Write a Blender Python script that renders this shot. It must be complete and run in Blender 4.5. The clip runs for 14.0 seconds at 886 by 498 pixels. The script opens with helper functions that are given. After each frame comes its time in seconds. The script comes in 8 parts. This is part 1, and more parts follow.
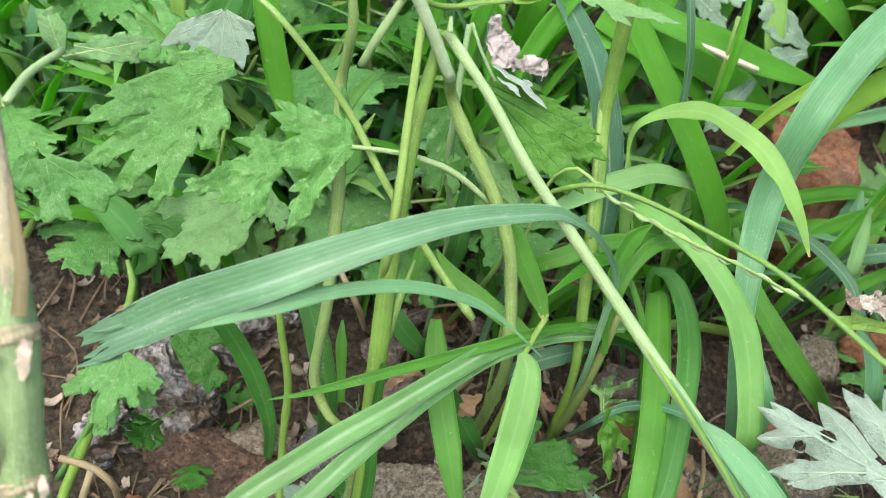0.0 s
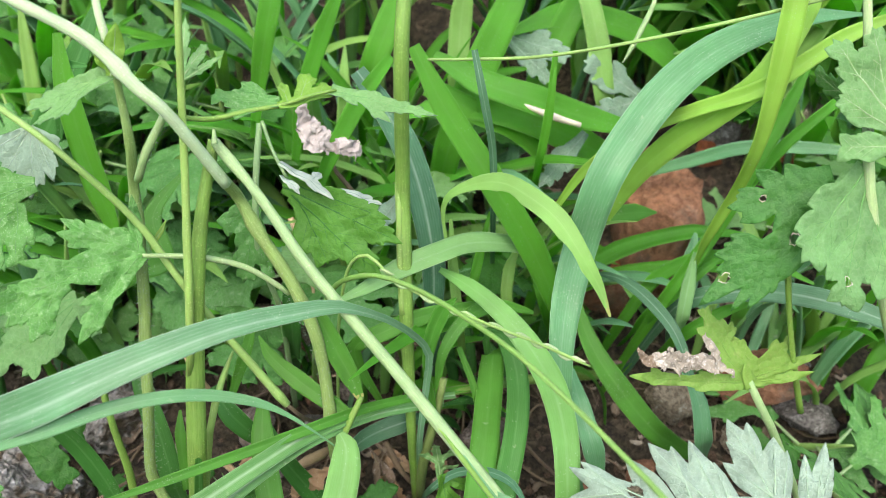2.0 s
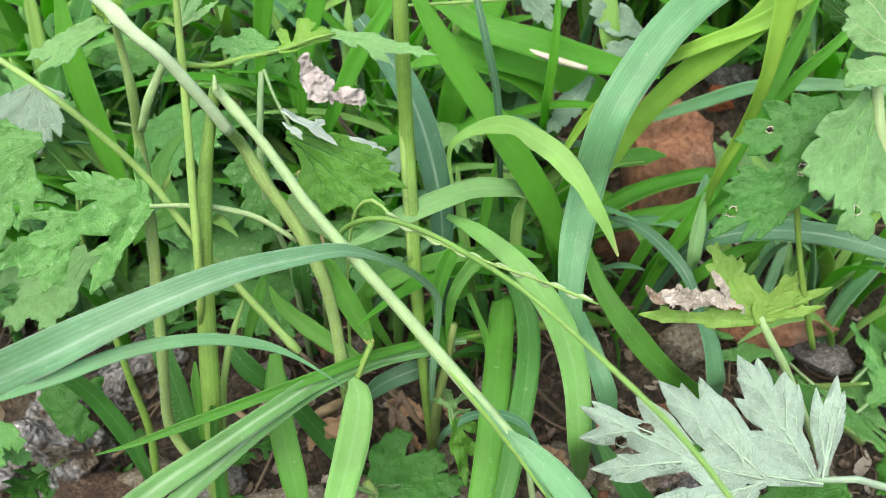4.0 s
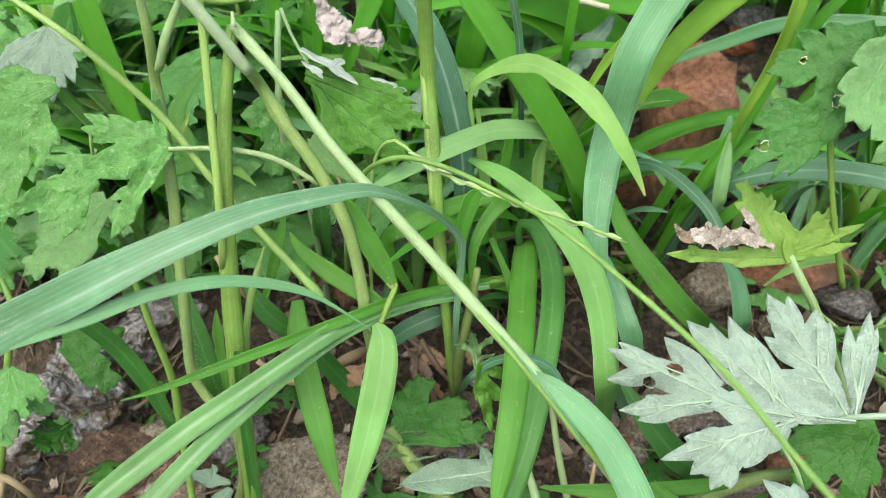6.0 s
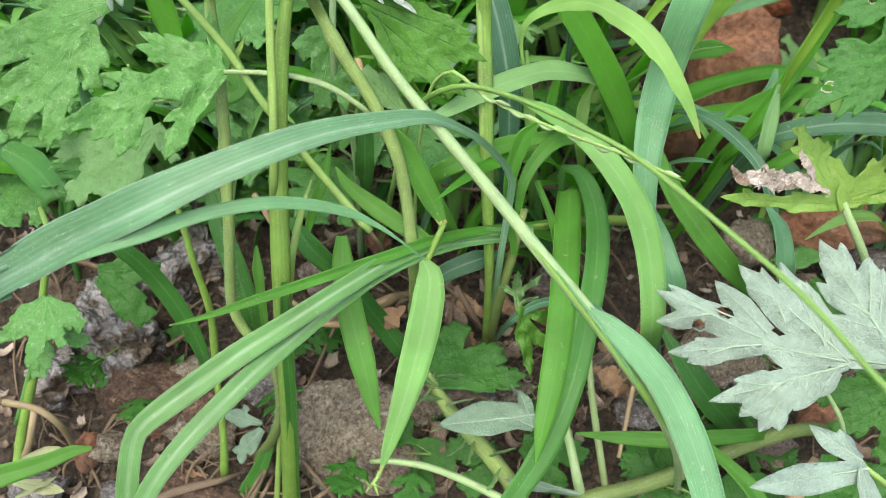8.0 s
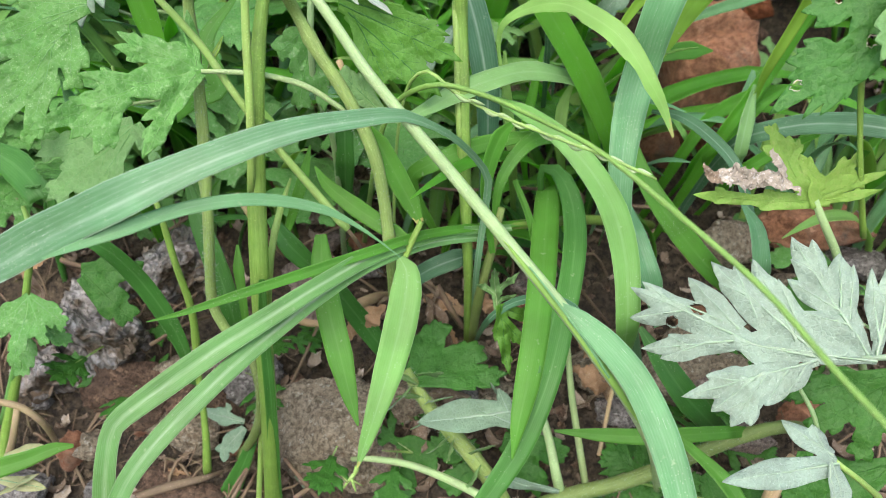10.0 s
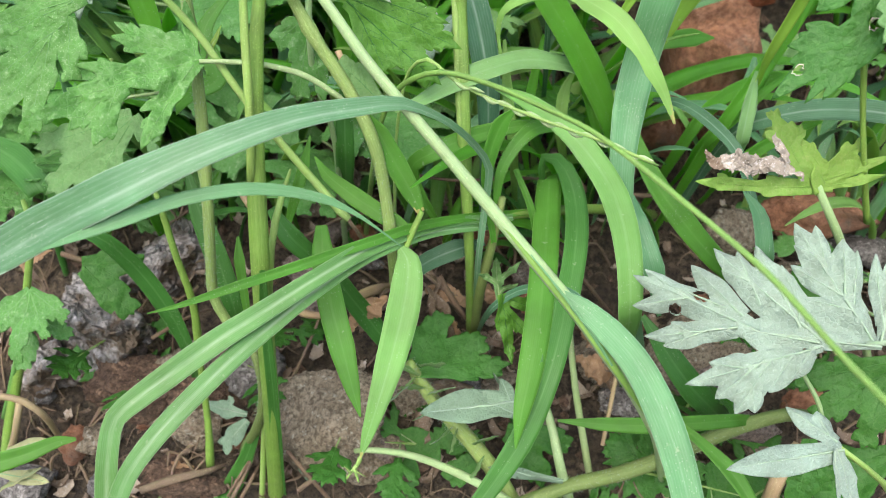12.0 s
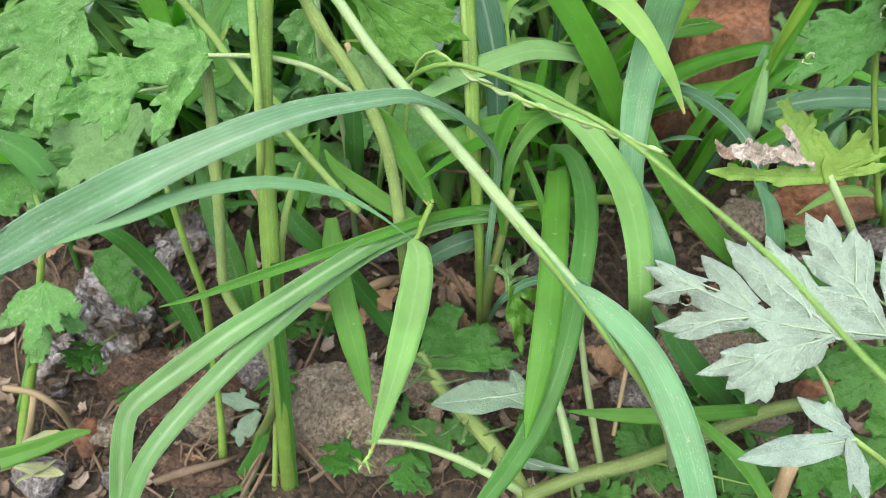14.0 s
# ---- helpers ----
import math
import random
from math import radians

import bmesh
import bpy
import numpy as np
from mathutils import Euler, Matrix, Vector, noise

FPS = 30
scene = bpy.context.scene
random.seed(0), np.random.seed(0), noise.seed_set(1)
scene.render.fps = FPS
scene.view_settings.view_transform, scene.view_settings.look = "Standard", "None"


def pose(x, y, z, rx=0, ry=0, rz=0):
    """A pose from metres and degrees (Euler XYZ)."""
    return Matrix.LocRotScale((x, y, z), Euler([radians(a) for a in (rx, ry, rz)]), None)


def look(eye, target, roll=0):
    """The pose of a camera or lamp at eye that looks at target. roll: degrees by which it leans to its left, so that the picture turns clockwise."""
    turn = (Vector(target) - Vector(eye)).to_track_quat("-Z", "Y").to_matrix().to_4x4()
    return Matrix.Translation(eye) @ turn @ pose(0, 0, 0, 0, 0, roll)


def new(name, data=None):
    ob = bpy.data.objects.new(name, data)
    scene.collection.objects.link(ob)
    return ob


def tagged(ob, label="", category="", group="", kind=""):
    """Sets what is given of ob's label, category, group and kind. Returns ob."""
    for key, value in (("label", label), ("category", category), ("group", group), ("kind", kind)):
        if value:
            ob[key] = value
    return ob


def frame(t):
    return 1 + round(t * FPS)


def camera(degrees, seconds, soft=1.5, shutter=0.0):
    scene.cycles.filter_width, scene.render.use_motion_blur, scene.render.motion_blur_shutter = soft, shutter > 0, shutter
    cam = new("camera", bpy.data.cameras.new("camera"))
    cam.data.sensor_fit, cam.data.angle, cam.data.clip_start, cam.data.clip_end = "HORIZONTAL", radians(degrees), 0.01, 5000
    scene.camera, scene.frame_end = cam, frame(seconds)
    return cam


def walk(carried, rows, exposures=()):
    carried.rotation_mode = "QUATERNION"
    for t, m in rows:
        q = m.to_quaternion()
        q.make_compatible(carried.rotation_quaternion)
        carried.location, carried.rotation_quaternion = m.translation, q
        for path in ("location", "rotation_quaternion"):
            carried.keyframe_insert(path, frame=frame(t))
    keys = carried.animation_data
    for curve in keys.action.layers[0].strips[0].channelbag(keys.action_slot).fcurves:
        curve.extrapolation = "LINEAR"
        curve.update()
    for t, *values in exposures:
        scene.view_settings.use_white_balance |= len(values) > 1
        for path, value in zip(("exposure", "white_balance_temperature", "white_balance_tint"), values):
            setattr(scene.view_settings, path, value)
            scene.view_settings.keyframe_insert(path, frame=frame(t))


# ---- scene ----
cam = camera(55.9, 14.0, soft=0.7)
PATH = [
    (0, (-0.04952, -0.00495, 0.34621), (-0.04354, 0.25984, 0.20531), 8.55),
    (0.5, (-0.03088, -0.00458, 0.37187), (-0.02712, 0.26206, 0.23443), 6.99),
    (1, (-0.01115, -0.00569, 0.38049), (-0.00756, 0.26218, 0.24546), 5.62),
    (1.5, (0.00197, -0.00472, 0.38063), (0.00594, 0.26387, 0.24706), 4.72),
    (2, (0.01669, 0.00017, 0.37903), (0.02142, 0.26703, 0.24206), 3.50),
    (2.5, (0.00802, -0.00501, 0.36899), (0.01113, 0.26151, 0.23130), 2.82),
    (2.7, (0.01262, -0.00566, 0.37121), (0.01420, 0.26074, 0.23327), 2.62),
    (4.8, (0.02246, -0.00268, 0.37060), (0.01980, 0.25565, 0.21809), 0.81),
    (5, (0.02081, -0.00233, 0.37028), (0.01777, 0.25545, 0.21684), 0.74),
    (5.5, (0.02779, -0.00139, 0.36891), (0.02342, 0.25474, 0.21278), 0.28),
    (6, (0.01562, -0.00417, 0.36171), (0.01179, 0.25110, 0.20415), 0.27),
    (6.5, (0.00915, -0.00449, 0.35875), (0.00564, 0.24924, 0.19872), 0.45),
    (7, (0.00760, -0.00506, 0.35522), (0.00544, 0.24764, 0.19355), 0.96),
    (7.5, (-0.00198, -0.01003, 0.35559), (-0.00224, 0.24303, 0.19447), 1.88),
    (8, (-0.00501, -0.01072, 0.34608), (-0.00496, 0.24131, 0.18335), 2.46),
    (8.2, (-0.00788, -0.01275, 0.34588), (-0.00721, 0.23840, 0.18179), 2.82),
    (10.3, (0.00404, -0.01509, 0.34509), (0.00401, 0.23846, 0.18474), 2.29),
    (10.5, (0.00284, -0.01476, 0.34471), (0.00288, 0.23865, 0.18414), 2.22),
    (11, (0.00567, -0.01531, 0.34510), (0.00511, 0.23822, 0.18472), 2.00),
    (11.5, (0.00353, -0.01510, 0.34380), (0.00282, 0.23782, 0.18246), 1.93),
    (12, (0.00394, -0.01519, 0.34278), (0.00298, 0.23741, 0.18094), 1.78),
    (12.5, (0.00576, -0.01426, 0.34293), (0.00474, 0.23813, 0.18076), 1.73),
    (13, (0.00912, -0.01357, 0.34453), (0.00766, 0.23837, 0.18167), 1.53),
    (13.5, (0.00718, -0.01450, 0.34392), (0.00415, 0.23703, 0.18045), 1.22),
    (14, (0.00399, -0.01538, 0.34334), (-0.00045, 0.23536, 0.17867), 0.97),
]
LIGHTNESS = [(0.0, 1.27, 6380, 9.5), (2.5, 1.25, 6420, 8.5), (5.0, 1.21, 6480, 7.5), (8.0, 1.20, 6420, 10.5), (14.0, 1.22, 6400, 12.5)]
walk(cam, [(t, look(eye, target, roll)) for t, eye, target, roll in PATH], LIGHTNESS)
SKY, SUN = 0.15, 1.2

scene.camera.data.dof.use_dof = True
scene.camera.data.dof.focus_distance = 0.285
scene.camera.data.dof.aperture_fstop = 14.0

# ---- light: a bright overcast sky ----
world = bpy.data.worlds.new("sky")
scene.world = world
world.use_nodes = True
wn = world.node_tree.nodes
sky = wn.new("ShaderNodeTexSky")
sky.sky_type, sky.sun_disc = "NISHITA", False
sky.sun_elevation, sky.sun_rotation = radians(55), radians(195)
sky.air_density, sky.dust_density, sky.ozone_density = 1.0, 4.0, 1.0
wn["Background"].inputs["Strength"].default_value = SKY
world.node_tree.links.new(sky.outputs["Color"], wn["Background"].inputs["Color"])
sun = new("sun", bpy.data.lights.new("sun", "SUN"))
sun.data.energy, sun.data.angle, sun.data.color = SUN, radians(75), (1.0, 0.95, 0.87)
sun.matrix_world = look((-0.35, -0.9, 1.9), (0, 0.3, 0.15))


# ---- materials ----
def nodes_of(name):
    m = bpy.data.materials.new(name)
    m.use_nodes = True
    t = m.node_tree
    return m, t, t.nodes["Principled BSDF"]


def link(t, a, b):
    t.links.new(a, b)


def add(t, kind, **given):
    n = t.nodes.new(kind)
    for k, v in given.items():
        n.inputs[k].default_value = v
    return n


def math_node(t, op, a, b=None, clamp=False):
    n = t.nodes.new("ShaderNodeMath")
    n.operation, n.use_clamp = op, clamp
    for i, v in enumerate((a, b)):
        if v is None:
            continue
        if isinstance(v, (int, float)):
            n.inputs[i].default_value = v
        else:
            link(t, v, n.inputs[i])
    return n.outputs[0]


def mix(t, fac, a, b, mode="MIX"):
    n = t.nodes.new("ShaderNodeMix")
    n.data_type, n.blend_type = "RGBA", mode
    for sock, v in ((n.inputs[0], fac), (n.inputs[6], a), (n.inputs[7], b)):
        if isinstance(v, (int, float)):
            sock.default_value = v
        elif isinstance(v, tuple):
            sock.default_value = (*v, 1)
        else:
            link(t, v, sock)
    return n.outputs[2]


def noise_tex(t, scale, detail=4.0, stretch=None, coords="Object", rough=0.6):
    c = t.nodes.new("ShaderNodeTexCoord").outputs[coords]
    if stretch:
        mp = t.nodes.new("ShaderNodeMapping")
        mp.inputs["Scale"].default_value = stretch
        link(t, c, mp.inputs["Vector"])
        c = mp.outputs["Vector"]
    n = add(t, "ShaderNodeTexNoise", Scale=scale, Detail=detail, Roughness=rough)
    link(t, c, n.inputs["Vector"])
    return n.outputs["Fac"]


def ramp(t, fac, lo, hi):
    n = add(t, "ShaderNodeMapRange")
    n.inputs["From Min"].default_value, n.inputs["From Max"].default_value = lo, hi
    link(t, fac, n.inputs["Value"])
    return n.outputs["Result"]


def thin_leaf(t, p, colour, through_colour, amount):
    """Lets part of the light pass through a leaf."""
    tr = t.nodes.new("ShaderNodeBsdfTranslucent")
    link(t, through_colour, tr.inputs["Color"])
    mx = t.nodes.new("ShaderNodeMixShader")
    mx.inputs[0].default_value = amount
    link(t, p.outputs[0], mx.inputs[1])
    link(t, tr.outputs[0], mx.inputs[2])
    link(t, mx.outputs[0], t.nodes["Material Output"].inputs["Surface"])


def bump(t, p, height, strength, distance):
    b = add(t, "ShaderNodeBump", Strength=strength, Distance=distance)
    link(t, height, b.inputs["Height"])
    link(t, b.outputs["Normal"], p.inputs["Normal"])


def dots(t, scale, share):
    """Scattered small round marks, denser in some places than in others."""
    n = add(t, "ShaderNodeTexVoronoi", Scale=scale)
    link(t, t.nodes.new("ShaderNodeTexCoord").outputs["Object"], n.inputs["Vector"])
    near = ramp(t, n.outputs["Distance"], 0.42, 0.22)
    sep = t.nodes.new("ShaderNodeSeparateColor")
    link(t, n.outputs["Color"], sep.inputs[0])
    crowd = math_node(t, "ADD", sep.outputs[0], math_node(t, "MULTIPLY", math_node(t, "SUBTRACT", noise_tex(t, 48.0, 2.0), 0.5), 1.3))
    return math_node(t, "MULTIPLY", near, ramp(t, crowd, 1.0 - share, 1.04 - share))


def grass_mat(name, colour, pale, rib=0.5, gloss=0.42, glow=0.3, ribs=13.0, lines_show=0.12, broad=14.0, mid_at=0.5, scratch=0.0):
    """Parallel-veined blade: fine ribs along it, a pale midrib, blotches, worn tips."""
    m, t, p = nodes_of(name)
    uv = t.nodes.new("ShaderNodeTexCoord").outputs["UV"]
    sep = t.nodes.new("ShaderNodeSeparateXYZ")
    link(t, uv, sep.inputs[0])
    u, v = sep.outputs[0], sep.outputs[1]
    lines = math_node(t, "SINE", math_node(t, "MULTIPLY", u, ribs * 6.283))
    fine = math_node(t, "SINE", math_node(t, "MULTIPLY", u, ribs * 19.1))
    veins = math_node(t, "ADD", math_node(t, "MULTIPLY", lines, 0.5), math_node(t, "MULTIPLY", fine, 0.25))
    mid = math_node(t, "ABSOLUTE", math_node(t, "SUBTRACT", u, mid_at))
    mid = math_node(t, "SUBTRACT", 1.0, math_node(t, "MULTIPLY", mid, broad), clamp=True)
    rnd = t.nodes.new("ShaderNodeObjectInfo").outputs["Random"]
    streak = noise_tex(t, 6.0, 5.0, (9, 0.7, 1), "UV")
    blotch = noise_tex(t, 55.0, 3.0)
    dark = tuple(c * 0.62 for c in colour)
    warm = (colour[0] * 1.45, colour[1] * 1.08, colour[2] * 0.75)
    c = mix(t, ramp(t, blotch, 0.3, 0.7), dark, colour)
    c = mix(t, math_node(t, "MULTIPLY", rnd, 0.3), c, warm)
    c = mix(t, math_node(t, "MULTIPLY", ramp(t, streak, 0.45, 0.8), 0.12), c, pale)
    c = mix(t, math_node(t, "MULTIPLY", ramp(t, math_node(t, "ADD", veins, math_node(t, "MULTIPLY", math_node(t, "SUBTRACT", streak, 0.5), 1.6)), 0.0, 0.9), lines_show), c, pale)
    c = mix(t, math_node(t, "MULTIPLY", math_node(t, "MULTIPLY", mid, ramp(t, noise_tex(t, 2.2, 3.0, (1.5, 0.5, 1), "UV"), 0.25, 0.62)), rib), c, pale)
    scuff = noise_tex(t, 260.0, 2.0, (1, 1, 1))
    c = mix(t, math_node(t, "MULTIPLY", ramp(t, scuff, 0.7, 0.78), 0.35), c, (0.5, 0.55, 0.36))
    c = mix(t, math_node(t, "MULTIPLY", dots(t, 1500.0, 0.03), 0.25), c, (0.55, 0.62, 0.45))
    if scratch:
        scrape = ramp(t, noise_tex(t, 3.0, 4.0, (13, 1.1, 1), "UV", 0.7), 0.64, 0.70)
        c = mix(t, math_node(t, "MULTIPLY", scrape, scratch), c, (0.66, 0.72, 0.64))
    edge = math_node(t, "ABSOLUTE", math_node(t, "SUBTRACT", u, 0.5))
    c = mix(t, math_node(t, "MULTIPLY", ramp(t, edge, 0.47, 0.5), 0.5), c, pale)
    link(t, c, p.inputs["Base Color"])
    link(t, math_node(t, "ADD", math_node(t, "MULTIPLY", blotch, 0.25), gloss - 0.12), p.inputs["Roughness"])
    p.inputs["Specular IOR Level"].default_value = 0.28
    wear = math_node(t, "MULTIPLY", veins, math_node(t, "ADD", math_node(t, "MULTIPLY", streak, 0.9), 0.05))
    bump(t, p, math_node(t, "SUBTRACT", wear, math_node(t, "MULTIPLY", mid, 1.5)), 0.2, 0.0002)
    thin_leaf(t, p, c, mix(t, 0.6, c, (colour[0] * 2.2, colour[1] * 1.7, colour[2] * 0.6)), glow)
    return m


def leaf_mat(name, colour, pale, dull=0.55, glow=0.25, spots=0.25, hair=0.0, quilt=0.10, shade=0.68):
    """Net-veined herb leaf, rumpled with shade painted in its hollows, mottled, with pale specks; hair: felt on an
    underside.
    """
    m, t, p = nodes_of(name)
    rnd = t.nodes.new("ShaderNodeObjectInfo").outputs["Random"]
    blotch = noise_tex(t, 70.0, 4.0)
    rumple = noise_tex(t, 300.0, 4.0, rough=0.65)
    speck = noise_tex(t, 420.0 if not hair else 1100.0, 3.0)
    cell = t.nodes.new("ShaderNodeTexVoronoi")
    cell.feature = "DISTANCE_TO_EDGE"
    cell.inputs["Scale"].default_value = 520.0
    link(t, t.nodes.new("ShaderNodeTexCoord").outputs["Object"], cell.inputs["Vector"])
    net = ramp(t, cell.outputs["Distance"], 0.0, 0.16)
    dark = tuple(c * shade for c in colour)
    warm = (colour[0] * 1.3, colour[1] * 1.08, colour[2] * 0.85)
    c = mix(t, ramp(t, blotch, 0.3, 0.7), dark, colour)
    # Shade painted into the hollows of the rumples, deepening the relief of the bump.
    c = mix(t, math_node(t, "MULTIPLY", ramp(t, rumple, 0.56, 0.40), 0.20 if hair else 0.30), c, tuple(v * 0.55 for v in colour))
    c = mix(t, math_node(t, "MULTIPLY", rnd, 0.3 if not hair else 0.1), c, warm)
    c = mix(t, math_node(t, "MULTIPLY", ramp(t, speck, 0.58, 0.75), spots), c, pale)
    c = mix(t, math_node(t, "MULTIPLY", dots(t, 1700.0, 0.10), 0.05 if hair else spots * 0.7), c, tuple(min(0.8, v * 1.25) for v in pale))
    c = mix(t, math_node(t, "MULTIPLY", math_node(t, "SUBTRACT", 1.0, net), 0.10), c, pale)
    link(t, c, p.inputs["Base Color"])
    link(t, math_node(t, "ADD", math_node(t, "MULTIPLY", rumple, 0.3), dull - 0.15), p.inputs["Roughness"])
    p.inputs["Specular IOR Level"].default_value = 0.28
    if hair:
        p.inputs["Sheen Weight"].default_value = hair
        p.inputs["Sheen Roughness"].default_value = 0.5
    h = math_node(t, "ADD", math_node(t, "ADD", math_node(t, "MULTIPLY", net, quilt), math_node(t, "MULTIPLY", speck, 0.6)), math_node(t, "ADD", math_node(t, "MULTIPLY", blotch, 0.6), math_node(t, "MULTIPLY", rumple, 1.1)))
    bump(t, p, h, 0.9 if hair else 0.8, 0.0005 if hair else 0.0008)
    thin_leaf(t, p, c, mix(t, 0.6, c, (colour[0] * 2, colour[1] * 1.6, colour[2] * 0.6)), glow)
    return m


def stem_mat(name, colour, pale, streaks=0.5, dull=0.5):
    m, t, p = nodes_of(name)
    streak = noise_tex(t, 10.0, 5.0, (14, 0.5, 1), "UV")
    blotch = noise_tex(t, 90.0, 4.0)
    rnd = t.nodes.new("ShaderNodeObjectInfo").outputs["Random"]
    c = mix(t, ramp(t, blotch, 0.3, 0.7), tuple(v * 0.65 for v in colour), colour)
    c = mix(t, math_node(t, "MULTIPLY", ramp(t, streak, 0.42, 0.68), streaks), c, pale)
    c = mix(t, math_node(t, "MULTIPLY", rnd, 0.25), c, (colour[0] * 1.3, colour[1] * 0.95, colour[2] * 0.8))
    link(t, c, p.inputs["Base Color"])
    p.inputs["Roughness"].default_value = dull
    p.inputs["Subsurface Weight"].default_value = 0.15
    p.inputs["Subsurface Radius"].default_value = (0.001, 0.002, 0.0005)
    p.inputs["Subsurface Scale"].default_value = 1.0
    sep = t.nodes.new("ShaderNodeSeparateXYZ")
    link(t, t.nodes.new("ShaderNodeTexCoord").outputs["UV"], sep.inputs[0])
    ridge = math_node(t, "SINE", math_node(t, "MULTIPLY", sep.outputs[0], 44.0))
    c2 = mix(t, math_node(t, "MULTIPLY", ramp(t, ridge, 0.2, 1.0), 0.12), c, pale)
    mark = dots(t, 1300.0, 0.20)
    c2 = mix(t, math_node(t, "MULTIPLY", mark, 0.45), c2, tuple(min(0.8, v * 1.15) for v in pale))
    grime = noise_tex(t, 34.0, 6.0, (5, 0.6, 1), "UV", 0.7)
    c2 = mix(t, math_node(t, "MULTIPLY", ramp(t, grime, 0.56, 0.70), 0.45), c2, tuple(v * 0.45 for v in colour))
    link(t, c2, p.inputs["Base Color"])
    bump(t, p, math_node(t, "ADD", math_node(t, "ADD", streak, math_node(t, "MULTIPLY", ridge, 0.2)), math_node(t, "ADD", math_node(t, "MULTIPLY", blotch, 0.5), math_node(t, "MULTIPLY", mark, 0.5))), 0.4, 0.0005)
    return m


def earth_mat(name, colour, second, scale=60.0, dull=0.9, depth=0.004, third=None, spots=300.0):
    m, t, p = nodes_of(name)
    big = noise_tex(t, scale, 8.0, rough=0.7)
    small = noise_tex(t, spots, 6.0, rough=0.75)
    c = mix(t, ramp(t, big, 0.35, 0.65), colour, second)
    c = mix(t, ramp(t, small, 0.40, 0.58), tuple(v * 0.45 for v in colour), c)
    grain = noise_tex(t, spots * 0.45, 3.0, rough=0.8)
    c = mix(t, math_node(t, "MULTIPLY", ramp(t, grain, 0.58, 0.66), 0.6), c, tuple(min(0.75, v * 1.7) for v in second))
    if third:
        c = mix(t, ramp(t, noise_tex(t, scale * 0.6, 6.0, rough=0.8), 0.55, 0.66), c, third)
    link(t, c, p.inputs["Base Color"])
    p.inputs["Roughness"].default_value = dull
    bump(t, p, math_node(t, "ADD", math_node(t, "ADD", big, math_node(t, "MULTIPLY", small, 0.7)), math_node(t, "MULTIPLY", grain, 0.5)), 0.9, depth)
    return m


def slag_mat(name):
    """Crumpled grey film, glossy, over stone."""
    m, t, p = nodes_of(name)
    at = t.nodes.new("ShaderNodeTexCoord").outputs["Object"]
    warp = add(t, "ShaderNodeTexNoise", Scale=55.0, Detail=3.0)
    link(t, at, warp.inputs["Vector"])
    bent = t.nodes.new("ShaderNodeVectorMath")
    bent.operation = "MULTIPLY_ADD"
    bent.inputs[1].default_value = (0.016, 0.016, 0.016)
    link(t, warp.outputs["Color"], bent.inputs[0])
    link(t, at, bent.inputs[2])
    folds = []
    for size in (120.0, 290.0):
        vo = add(t, "ShaderNodeTexVoronoi", Scale=size)
        link(t, bent.outputs[0], vo.inputs["Vector"])
        folds.append(vo.outputs["Distance"])
    n = noise_tex(t, 150.0, 4.0, rough=0.6)
    dirt = noise_tex(t, 60.0, 6.0, rough=0.7)
    c = mix(t, ramp(t, n, 0.35, 0.65), (0.17, 0.16, 0.14), (0.44, 0.43, 0.41))
    c = mix(t, ramp(t, dirt, 0.47, 0.58), c, (0.12, 0.092, 0.06))
    link(t, c, p.inputs["Base Color"])
    p.inputs["Metallic"].default_value = 0.25
    link(t, ramp(t, dirt, 0.22, 0.95), p.inputs["Roughness"])
    bump(t, p, math_node(t, "ADD", folds[0], math_node(t, "ADD", math_node(t, "MULTIPLY", folds[1], 0.45), math_node(t, "MULTIPLY", n, 0.4))), 1.0, 0.006)
    return m


